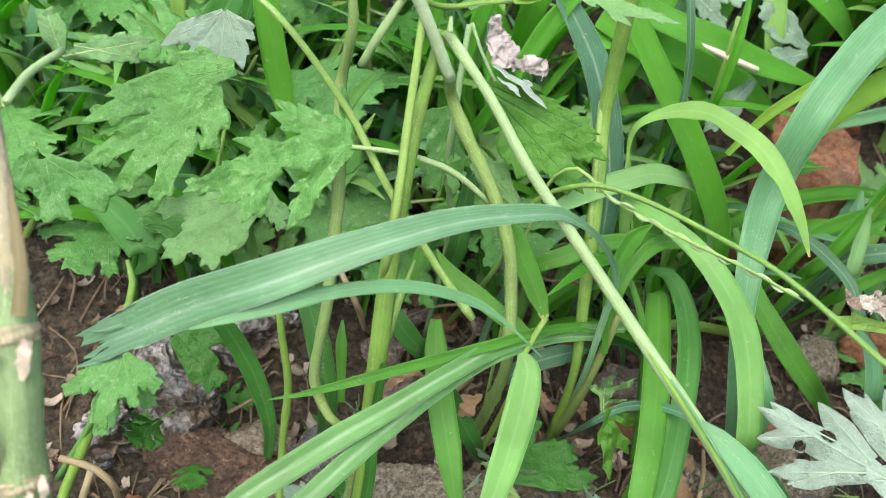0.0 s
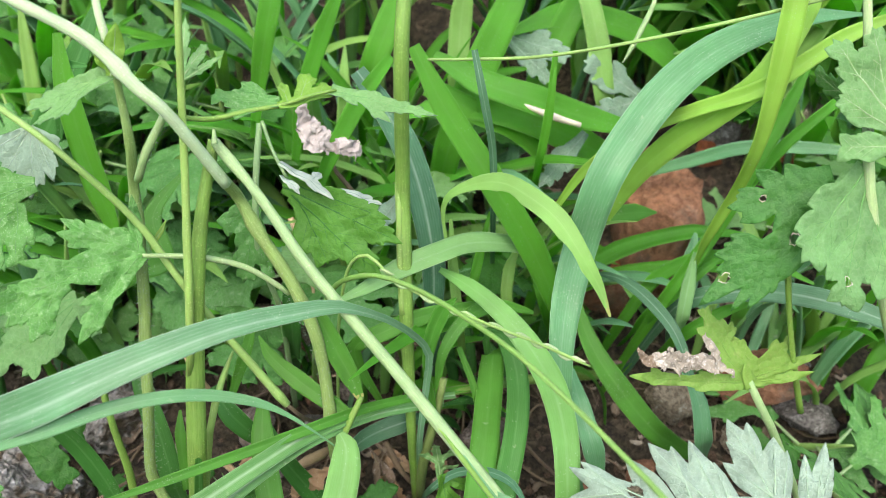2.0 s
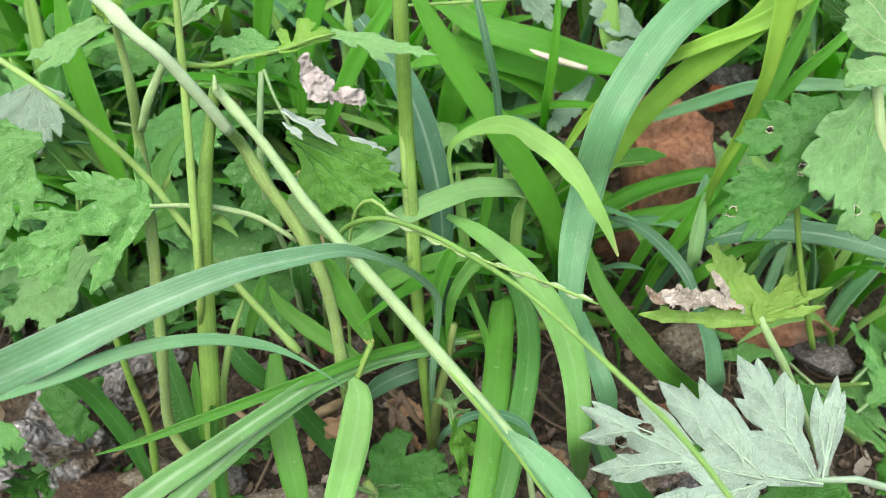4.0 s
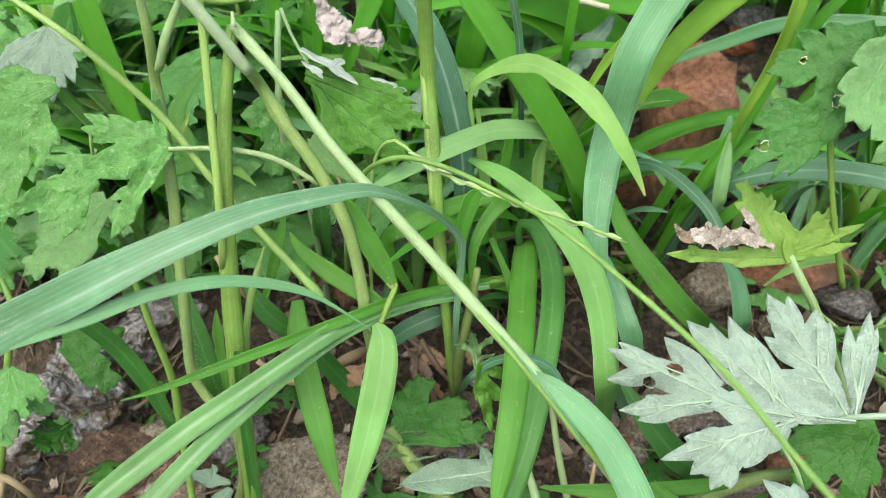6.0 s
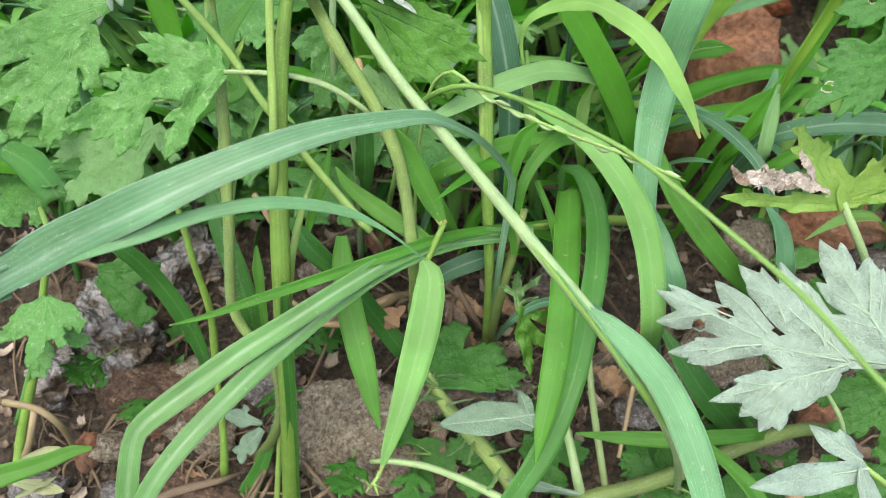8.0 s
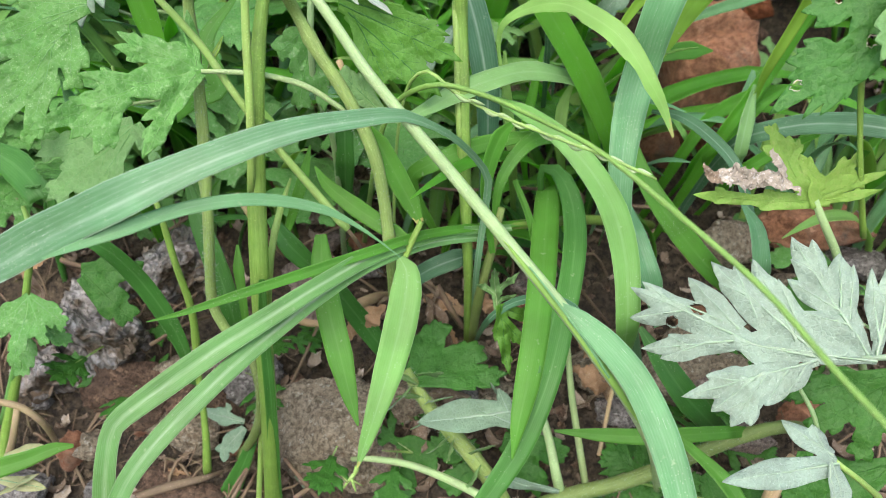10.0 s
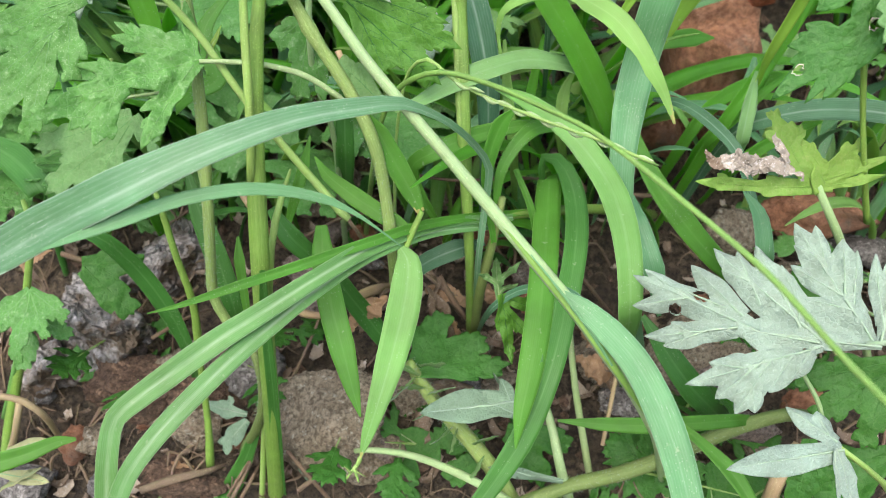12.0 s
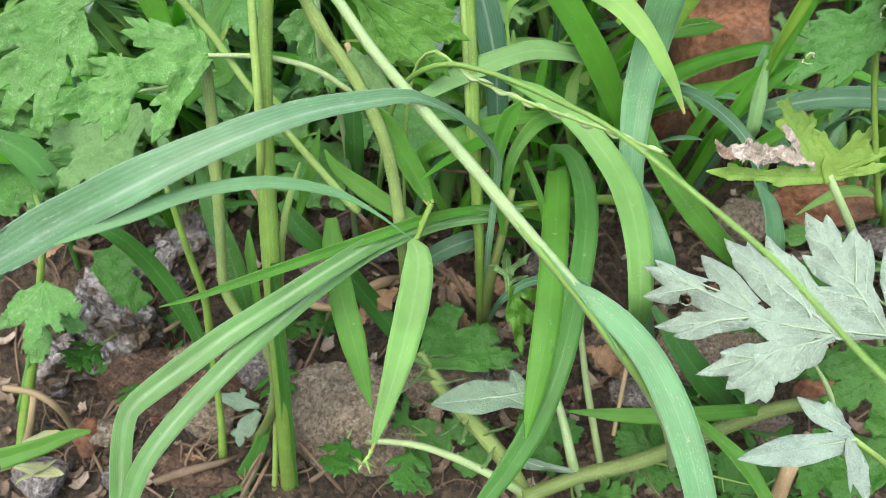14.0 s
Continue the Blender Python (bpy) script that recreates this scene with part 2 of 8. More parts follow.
M = {
    "green": grass_mat("fresh_grass", (0.090, 0.305, 0.034), (0.27, 0.50, 0.15), 0.2, glow=0.40, lines_show=0.05),
    "vivid": grass_mat("vivid_grass", (0.290, 0.560, 0.095), (0.46, 0.64, 0.22), 0.2, glow=0.45, lines_show=0.06),
    "lime": grass_mat("lime_grass", (0.235, 0.475, 0.115), (0.46, 0.63, 0.26), 0.2, glow=0.38),
    "blue": grass_mat("bluish_grass", (0.105, 0.305, 0.130), (0.40, 0.57, 0.40), 0.12, 0.36, 0.2, 11.0, scratch=0.55),
    "fresh": grass_mat("bright_grass", (0.130, 0.435, 0.042), (0.33, 0.57, 0.20), 0.15, glow=0.58, lines_show=0.05),
    "mint": grass_mat("mint_grass", (0.200, 0.425, 0.150), (0.45, 0.62, 0.37), 0.25, lines_show=0.1),
    "pale": grass_mat("pale_grass", (0.155, 0.395, 0.095), (0.40, 0.57, 0.30), 0.25, lines_show=0.04),
    "striped": grass_mat("striped_grass", (0.105, 0.300, 0.085), (0.52, 0.66, 0.44), 0.55, broad=7.0, scratch=0.4),
    "blue_striped": grass_mat("streaked_bluish_grass", (0.096, 0.260, 0.118), (0.50, 0.61, 0.50), 0.30, 0.36, 0.2, 8.0, 0.16, 9.0, 0.40, scratch=0.5),
    "deep": grass_mat("deep_green_grass", (0.046, 0.190, 0.030), (0.18, 0.38, 0.13), 0.35, 0.4, 0.25),
    "teal": grass_mat("blue_green_grass", (0.060, 0.185, 0.090), (0.34, 0.48, 0.35), 0.6, 0.4, 0.2, 11.0),
    "leaf": leaf_mat("mugwort_top", (0.100, 0.300, 0.065), (0.40, 0.55, 0.30), 0.42, spots=0.42),
    # Deep green lowered further, so its colour holds the shade near the soil.
    "leaf_dark_shaded": leaf_mat("dark_shaded_leaf", (0.044, 0.180, 0.022), (0.22, 0.38, 0.12), 0.42, spots=0.12, quilt=0.12),
    "leaf_mid": leaf_mat("mid_green_leaf", (0.052, 0.195, 0.030), (0.18, 0.38, 0.10), 0.42, 0.25, spots=0.2, quilt=0.12),
    "leaf_yellow": leaf_mat("yellowing_leaf", (0.215, 0.415, 0.075), (0.50, 0.48, 0.20), 0.5, 0.3),
    "leaf_lime": leaf_mat("young_leaf", (0.20, 0.42, 0.050), (0.42, 0.56, 0.18), 0.5, 0.35, 0.1),
    "leaf_pale": leaf_mat("pale_leaf", (0.165, 0.36, 0.120), (0.40, 0.54, 0.32), spots=0.15),
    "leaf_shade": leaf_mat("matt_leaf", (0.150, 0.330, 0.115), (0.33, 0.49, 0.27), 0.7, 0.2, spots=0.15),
    "silver": leaf_mat("silver_underside", (0.282, 0.398, 0.312), (0.51, 0.61, 0.53), 0.75, 0.12, 0.36, 0.12, 0.42, 0.55),
    "leaf_frost": leaf_mat("frosted_leaf", (0.30, 0.43, 0.32), (0.48, 0.59, 0.48), 0.7, 0.35, 0.25, 0.05, 0.2, 0.75),
    "silver_dim": leaf_mat("grey_green_leaf", (0.20, 0.33, 0.22), (0.42, 0.53, 0.42), 0.6, 0.2, 0.25, 0.1, 0.3, 0.6),
    "felt": leaf_mat("white_felt", (0.50, 0.60, 0.52), (0.72, 0.78, 0.72), 0.8, 0.30, 0.3, 0.1, 0.15, 0.7),
    "leaf_fresh": leaf_mat("fresh_leaf", (0.098, 0.290, 0.034), (0.26, 0.46, 0.12), 0.42, 0.35, 0.15),
    "vein": stem_mat("leaf_vein", (0.25, 0.42, 0.16), (0.40, 0.54, 0.30)),
    "vein_silver": stem_mat("silver_vein", (0.27, 0.395, 0.26), (0.35, 0.47, 0.34)),
    "vein_leaf": stem_mat("mugwort_vein", (0.115, 0.315, 0.065), (0.145, 0.345, 0.085)),
    "stem": stem_mat("grass_culm", (0.225, 0.41, 0.085), (0.38, 0.52, 0.20)),
    "stem_moss": stem_mat("mossy_stem", (0.200, 0.340, 0.075), (0.38, 0.50, 0.20), 0.6, 0.7),
    "seed_leaf": leaf_mat("seed_leaf", (0.42, 0.46, 0.24), (0.62, 0.63, 0.44), 0.6, 0.3, 0.3),
    "stem_pale": stem_mat("pale_culm", (0.275, 0.44, 0.18), (0.50, 0.62, 0.33)),
    "stem_green": stem_mat("green_culm", (0.155, 0.318, 0.042), (0.32, 0.46, 0.12)),
    "stem_deep": stem_mat("deep_culm", (0.135, 0.30, 0.05), (0.26, 0.42, 0.12)),
    "stem_olive": stem_mat("olive_stem", (0.120, 0.200, 0.045), (0.25, 0.32, 0.11), 0.6, 0.65),
    "stem_white": stem_mat("downy_stem", (0.38, 0.54, 0.29), (0.58, 0.67, 0.45), 0.4, 0.7),
    "stalk": stem_mat("mottled_stalk", (0.135, 0.235, 0.070), (0.33, 0.42, 0.23), 0.9, 0.5),
    "dry_stalk": stem_mat("papery_stalk", (0.23, 0.20, 0.10), (0.58, 0.55, 0.38), 0.8, 0.7),
    "dry_tip": grass_mat("dried_tip", (0.38, 0.42, 0.13), (0.58, 0.52, 0.30), 0.2, 0.6),
    "sheath": grass_mat("papery_sheath", (0.25, 0.22, 0.11), (0.56, 0.53, 0.36), 0.2, 0.6),
    "twig": stem_mat("dry_twig", (0.15, 0.108, 0.065), (0.34, 0.27, 0.175), 0.5, 0.8),
    "husk": stem_mat("bleached_straw", (0.58, 0.53, 0.40), (0.74, 0.70, 0.58), 0.5, 0.7),
    "straw": stem_mat("straw", (0.42, 0.32, 0.17), (0.58, 0.48, 0.30), 0.5, 0.7),
    "root": stem_mat("pale_root", (0.28, 0.23, 0.12), (0.44, 0.39, 0.24), 0.4, 0.6),
    "dead_tan": leaf_mat("dry_tan_leaf", (0.36, 0.245, 0.145), (0.58, 0.45, 0.30), 0.8, 0.2, 0.4),
    "dead": leaf_mat("withered_leaf", (0.20, 0.155, 0.11), (0.48, 0.43, 0.36), 0.85, 0.12, 0.7),
    "dead_pink": leaf_mat("withered_petal", (0.53, 0.49, 0.48), (0.76, 0.72, 0.71), 0.8, 0.15, 0.4),
    "dead_grey": leaf_mat("dried_lobe", (0.42, 0.385, 0.32), (0.76, 0.74, 0.69), 0.85, 0.1, 0.75, 0.0, 0.3, 0.5),
    "soil": earth_mat("soil", (0.060, 0.045, 0.027), (0.165, 0.127, 0.076), 70.0, 0.95, 0.012),
    "stone": earth_mat("rough_stone", (0.34, 0.28, 0.185), (0.58, 0.50, 0.36), 90.0, 0.9, 0.008, (0.23, 0.165, 0.10), 520.0),
    "stone_pink": earth_mat("pinkish_stone", (0.30, 0.235, 0.19), (0.50, 0.42, 0.36), 100.0, 0.9, 0.006, (0.22, 0.16, 0.11), 520.0),
    "stone_grey": earth_mat("grey_stone", (0.20, 0.19, 0.17), (0.46, 0.44, 0.41), 120.0, 0.85, 0.005, None, 600.0),
    "brick": earth_mat("worn_brick", (0.40, 0.180, 0.090), (0.27, 0.150, 0.090), 30.0, 0.9, 0.003, (0.105, 0.080, 0.055)),
    "brick_red": earth_mat("orange_brick", (0.42, 0.13, 0.045), (0.34, 0.11, 0.05), 60.0, 0.9, 0.002),
    "clod": earth_mat("reddish_clod", (0.150, 0.092, 0.055), (0.290, 0.190, 0.120), 60.0, 0.95, 0.008, (0.10, 0.07, 0.045), 420.0),
    "slag": slag_mat("crumpled_film"),
}


# ---- builders ----
def spline(points, n):
    """n+1 places along a smooth curve through the points; each point may carry more values than three."""
    p = [np.array(q, float) for q in points]
    if len(p) == 2:
        p = [p[0], (p[0] + p[1]) / 2, p[1]]
    gaps = [max(np.linalg.norm(b[:3] - a[:3]), 1e-6) for a, b in zip(p, p[1:])]
    at = np.concatenate([[0], np.cumsum(gaps)])
    slope = [(p[min(i + 1, len(p) - 1)] - p[max(i - 1, 0)]) / (at[min(i + 1, len(p) - 1)] - at[max(i - 1, 0)]) for i in range(len(p))]
    out = []
    for s in np.linspace(0, at[-1], n + 1):
        i = min(int(np.searchsorted(at, s, "right")) - 1, len(p) - 2)
        h = gaps[i]
        k = (s - at[i]) / h
        a, b = 2 * k**3 - 3 * k**2 + 1, k**3 - 2 * k**2 + k
        c, d = -2 * k**3 + 3 * k**2, k**3 - k**2
        q = a * p[i] + b * h * slope[i] + c * p[i + 1] + d * h * slope[i + 1]
        q[3:] = (1 - k) * p[i][3:] + k * p[i + 1][3:]
        out.append(q)
    return out


def mesh_part(name, verts, faces, mats, parent=None, label="", uvs=None, which=None, smooth=True):
    """Links one mesh, in world places, as a part of its parent (or as a thing of its own)."""
    base = Vector((0, 0, 0))
    up = parent
    while up is not None:
        base += up.location
        up = up.parent
    at = Vector(verts[0]) if parent is None else Vector((0, 0, 0))
    me = bpy.data.meshes.new(name)
    me.from_pydata([tuple(Vector(v) - base - at) for v in verts], [], faces)
    for m in mats:
        me.materials.append(m)
    if which is not None:
        me.polygons.foreach_set("material_index", which)
    me.polygons.foreach_set("use_smooth", [smooth] * len(faces))
    if uvs is not None:
        layer = me.uv_layers.new(name="UVMap")
        flat = np.array(uvs)[[i for f in faces for i in f]].ravel()
        layer.data.foreach_set("uv", flat)
    me.update()
    ob = new(name, me)
    ob.location = at
    if parent is not None:
        ob.parent = parent
    if label:
        tagged(ob, label)
    return ob


def plant(name, base, label, category, group=""):
    ob = new(name)
    ob.empty_display_size = 0.01
    ob.location = base
    return tagged(ob, label, category, group)


FACE = Vector((0.0, -0.80, 0.60))


def blade(parent, points, mat, face=None, fold=0.18, twist=0.0, wave=0.06, name="blade", label="", n=30, cols=6, ragged=0.0, dry=0.0, bites=(), seed=1):
    """A grass blade: a ribbon with a folded midrib, wavy edges and a thickness. Each point: x, y, z, width."""
    rng = random.Random(seed)
    row = spline(points, n)
    face = Vector(face) if face else FACE
    ph, ph2 = rng.uniform(0, 6.28), rng.uniform(0, 6.28)
    verts, uvs, faces, last = [], [], [], None
    length = sum(np.linalg.norm(b[:3] - a[:3]) for a, b in zip(row, row[1:]))
    thick = 0.00022
    for i, q in enumerate(row):
        a, b = row[max(i - 1, 0)][:3], row[min(i + 1, n)][:3]
        tan = Vector(b - a).normalized()
        side = tan.cross(face)
        if last is not None and side.length > 0.05 and side.dot(last) < 0:
            side = -side
        if side.length < 0.25 and last is not None:
            side = (side + last * 0.4)
        side = (side - tan * side.dot(tan)).normalized()
        last = side
        nor = side.cross(tan).normalized()
        k = i / n
        if twist:
            turn = Matrix.Rotation(radians(twist) * k, 3, tan)
            side, nor = turn @ side, turn @ nor
        half = max(q[3], 0.0004) / 2
        for under in (0, 1):
            for j in range(cols + 1):
                v = 2 * j / cols - 1
                w = half * v
                for where, sign, depth, reach in bites:
                    if v * sign > 0:
                        w *= 1 - depth * max(0.0, 1 - abs(k - where) / reach) ** 0.5
                lift = fold * half * (abs(v) ** 1.2) + wave * half * v * math.sin(k * length * 160 + ph) + 0.5 * wave * half * math.sin(k * length * 90 + ph2)
                push = 0.0
                if ragged and i >= n - 1:
                    push = rng.uniform(-1, 1) * ragged
                c = Vector(q[:3]) + side * w + nor * (lift - under * thick * (1.6 - abs(v))) + tan * push
                verts.append(c)
                uvs.append((j / cols, k * length * 40))
    m = 2 * (cols + 1)
    for i in range(n):
        for j in range(cols):
            a = i * m + j
            faces.append((a, a + 1, a + 1 + m, a + m))
            a += cols + 1
            faces.append((a, a + m, a + 1 + m, a + 1))
        for a, b in ((i * m, i * m + cols + 1), (i * m + 2 * cols + 1, i * m + cols)):
            faces.append((a, a + m, b + m, b))
    which = None
    if dry:
        per = 2 * cols + 2
        which = [1 if k // per >= n * (1 - dry) + rng.uniform(-1, 1) else 0 for k in range(len(faces))]
    return mesh_part(name, verts, faces, [M[mat], M["dry_tip"]], parent, label, uvs, which)


def stem(parent, points, mat, name="stem", label="", n=28, sides=10, nodes=(), rough=0.0, seed=1, flat=1.0):
    """A culm, stalk or twig: a tube with swellings. Each point: x, y, z, diameter."""
    rng = random.Random(seed)
    row = spline(points, n)
    verts, uvs, faces = [], [], []
    side, run = None, 0.0
    for i, q in enumerate(row):
        a, b = row[max(i - 1, 0)][:3], row[min(i + 1, n)][:3]
        tan = Vector(b - a).normalized()
        if side is None:
            side = tan.cross(FACE).normalized()
        side = (side - tan * side.dot(tan)).normalized()
        nor = side.cross(tan)
        k = i / n
        run += np.linalg.norm(q[:3] - row[max(i - 1, 0)][:3])
        r = q[3] / 2 * (1 + sum(0.28 * math.exp(-(((k - s) / 0.018) ** 2)) for s in nodes))
        for j in range(sides):
            g = 2 * math.pi * j / sides
            rr = r * (1 + 0.05 * math.cos(3 * g + 9 * k) + rough * rng.uniform(-1, 1))
            verts.append(Vector(q[:3]) + side * (rr * math.cos(g)) + nor * (rr * flat * math.sin(g)))
            uvs.append((abs(2 * j / sides - 1), run * 40))
    for i in range(n):
        for j in range(sides):
            a, b = i * sides + j, i * sides + (j + 1) % sides
            faces.append((a, b, b + sides, a + sides))
    faces.append(tuple(range(sides - 1, -1, -1)))
    faces.append(tuple(range(n * sides, (n + 1) * sides)))
    return mesh_part(name, verts, faces, [M[mat]], parent, label, uvs)


def fuzz(parent, points, count, length, mat="vein_silver", seed=1):
    """Fine down on a stem, too thin to count."""
    rng = random.Random(seed)
    row = spline(points, 60)
    verts, faces = [], []
    for _ in range(count):
        i = rng.randrange(1, 60)
        tan = Vector(row[i][:3] - row[i - 1][:3]).normalized()
        d = Vector((rng.gauss(0, 1), rng.gauss(-0.3, 1), rng.gauss(0.3, 1)))
        d = (d - tan * d.dot(tan)).normalized()
        b = Vector(row[i - 1][:3]) + (Vector(row[i][:3]) - Vector(row[i - 1][:3])) * rng.random() + d * row[i][3] * 0.46
        e = b + (d + tan * rng.uniform(-0.6, 0.8)) * length * rng.uniform(0.4, 1.3)
        s, q = tan * 0.00011, tan.cross(d) * 0.00011
        n0 = len(verts)
        verts += [b + s, b - s * 0.5 + q, b - s * 0.5 - q, e]
        faces += [(n0, n0 + 1, n0 + 3), (n0 + 1, n0 + 2, n0 + 3), (n0 + 2, n0, n0 + 3)]
    tagged(mesh_part("down", verts, faces, [M[mat]], parent, "fine pale down on the stem"), kind="stuff")


def spear(start, tip, half, narrow):
    """A smooth spear-shaped lobe in the leaf's own plane, drawn out to a point."""
    along = tip - start
    size = along.length
    along.normalize()
    across = Vector((-along.y, along.x))
    left, right = [], []
    for s in (0.0, 0.12, 0.25, 0.38, 0.5, 0.6, 0.7, 0.79, 0.87, 0.94):
        w = narrow + (1 - narrow) * min(1.0, s / 0.45) ** 1.2 if s < 0.45 else (1 - ((s - 0.45) / 0.55) ** 1.7) ** 0.85
        left.append(start + along * size * s + across * half * w)
        right.append(start + along * size * s - across * half * w)
    return left + [tip] + right[::-1]


def lobed(u0, v0, u1, v1, half, teeth, narrow, rng):
    """One lobe with its side points: the axis, half width and base of each."""
    start, tip = Vector((u0, v0)), Vector((u1, v1))
    out = [(start, tip, half * (0.95 if teeth == 0 else 0.80), narrow)]
    size = (tip - start).length
    for i in range(teeth):
        for sign in (1, -1):
            k = 0.34 + 0.44 * (i + rng.uniform(-0.2, 0.2)) / max(1, teeth - 1) if teeth > 1 else 0.5
            at = start + (tip - start) * k
            ln = min(size * 0.42, half * (1.65 - 0.65 * max(0, k - 0.4) / 0.4)) * rng.uniform(0.85, 1.12)
            a = radians(rng.uniform(30, 44)) * sign
            d = (tip - start).normalized()
            d = Vector((d.x * math.cos(a) - d.y * math.sin(a), d.x * math.sin(a) + d.y * math.cos(a)))
            out.append((at, at + d * ln, ln * 0.38, 0.9))
    return out


def leaf(parent, origin, xdir, ydir, lobes, top, under, vein, name="leaf", label="", teeth=3, narrow=0.4, curl=(0, 0, 0), holes=(), crease=0.16, wave=0.0014, grid=0.0021, seed=3, ribs=1.0):
    """A lobed leaf: lobes (start u, v, tip u, v, half width) in metres in its plane, and how many teeth a side it has of its own, joined to one sheet with a
    thickness, an upper and a lower face, and raised veins. curl: bend along u, along v, and twist, in 1/m."""
    rng = random.Random(seed)
    xdir = Vector(xdir).normalized()
    ydir = Vector(ydir)
    ydir = (ydir - xdir * ydir.dot(xdir)).normalized()
    zdir = xdir.cross(ydir)
    origin = Vector(origin)
    outline, faces2, axes = [], [], []
    for u0, v0, u1, v1, half, *own in lobes:
        for n, (s, e, h, nar) in enumerate(lobed(u0, v0, u1, v1, half, own[0] if own else teeth, own[1] if len(own) > 1 else narrow, rng)):
            pts = spear(s, e, h, nar)
            faces2.append(list(range(len(outline), len(outline) + len(pts))))
            outline += pts
            axes.append((s, e, (0.00042 if n == 0 else 0.00022) * ribs * min(1.0, 0.4 + (e - s).length / 0.045)))
    us, vs = [p.x for p in outline], [p.y for p in outline]
    inner = []
    for u in np.arange(min(us), max(us), grid):
        for v in np.arange(min(vs), max(vs), grid):
            inner.append(Vector((u + rng.uniform(-0.2, 0.2) * grid, v + rng.uniform(-0.2, 0.2) * grid)))
    pts2 = outline + inner
    edges2 = []
    for a, b, _ in axes:
        steps = max(3, int((b - a).length / 0.0022))
        n0 = len(pts2)
        pts2 = pts2 + [a + (b - a) * (0.92 * i / steps) for i in range(steps + 1)]
        edges2 += [(n0 + i, n0 + i + 1) for i in range(steps)]
    for hu, hv, hr in holes:
        ring = [Vector((hu + hr * rng.uniform(0.75, 1.2) * math.cos(g), hv + hr * rng.uniform(0.55, 1.0) * math.sin(g))) for g in np.linspace(0, 6.28, 12)[:-1]]
        n0 = len(pts2)
        pts2 = pts2 + ring
        edges2 += [(n0 + i, n0 + (i + 1) % len(ring)) for i in range(len(ring))]
    from mathutils import geometry
    flat, _, tris, *_ = geometry.delaunay_2d_cdt(pts2, edges2, faces2, 1, 1e-6)

    from_ax = np.array([tuple(a) for a, _, _ in axes])
    along_ax = np.array([tuple(b - a) for a, b, _ in axes])
    long2 = (along_ax**2).sum(1)

    def far(u, v):
        d = np.array((u, v)) - from_ax
        k = np.clip((d * along_ax).sum(1) / long2, 0, 1)
        return float(np.sqrt(((d - along_ax * k[:, None]) ** 2).sum(1).min()))

    def place(p, lift=0.0):
        u, v = p.x, p.y
        z = curl[0] * u * u + curl[1] * v * v + curl[2] * u * v + crease * far(u, v)
        z += wave * (noise.noise((u * 90 + seed, v * 90, 0.3)) + 0.6 * noise.noise((u * 210, v * 210 + seed, 1.3)) + 0.25 * noise.noise((u * 520 + seed, v * 520, 2.3)))
        return origin + xdir * u + ydir * v + zdir * (z + lift)

    keep = []
    for f in tris:
        c = sum((flat[i] for i in f), Vector((0, 0))) / 3
        if all(((c.x - hu) ** 2 + (c.y - hv) ** 2 * 1.6) > (hr * 0.8) ** 2 for hu, hv, hr in holes):
            keep.append(f)
    used = sorted({i for f in keep for i in f})
    at = {i: n for n, i in enumerate(used)}
    n = len(used)
    top_v = [place(flat[i]) for i in used]
    verts = top_v + [v - zdir * 0.00022 for v in top_v]
    faces, which, rim = [], [], {}
    for f in keep:
        a = [at[i] for i in f]
        faces += [tuple(a), tuple(i + n for i in a[::-1])]
        which += [0, 1]
        for i, j in zip(a, a[1:] + a[:1]):
            rim[(i, j)] = rim.get((i, j), 0) + 1
    for i, j in rim:
        if (j, i) not in rim:
            faces.append((j, i, i + n, j + n))
            which.append(0)
    body = mesh_part(name, verts, faces, [M[top], M[under]], parent, label, which=which)
    # raised veins along the lobes, with a few side veins
    vv, vf = [], []
    for a, b, w in axes:
        d = (b - a).normalized()
        side = Vector((-d.y, d.x)) * w
        n0 = len(vv)
        steps = max(3, int((b - a).length / 0.0022))
        for i in range(steps + 1):
            p = a + (b - a) * (0.92 * i / steps)
            t = 1 - 0.75 * i / steps
            vv += [place(p + side * t, -0.00004), place(p, 0.00008 + w * 0.25 * t), place(p - side * t, -0.00004), place(p, -0.00032 - w * 0.5 * t)]
        for i in range(steps):
            for j in range(4):
                q, r = n0 + i * 4 + j, n0 + i * 4 + (j + 1) % 4
                vf.append((q, q + 4, r + 4, r))
    mesh_part("venation", vv, vf, [M[vein]], body)
    for hu, hv, hr in holes:
        rv, rf = [], []
        for i in range(16):
            g = i * math.tau / 16
            r = hr * (0.86 + 0.12 * math.sin(3 * g + hu * 900) + 0.14 * math.sin(7 * g + hv * 700))
            for du, lift in ((0.0, 0.00012), (0.00016, 0.0), (0.0, -0.0003), (-0.00014, 0.0)):
                rv.append(place(Vector((hu + (r + du) * math.cos(g), hv + (r * 0.79 + du) * math.sin(g))), lift))
        for i in range(16):
            for j in range(4):
                if (i + int(hu * 3000)) % 8 in (5, 6):
                    continue
                a, b, c, d = i * 4 + j, i * 4 + (j + 1) % 4, ((i + 1) % 16) * 4 + (j + 1) % 4, ((i + 1) % 16) * 4 + j
                rf.append((a, b, c, d))
        mesh_part("eaten_rim", rv, rf, [M["husk" if top != "silver" else "silver"]], body, "pale dried rim of an eaten hole")
    return body


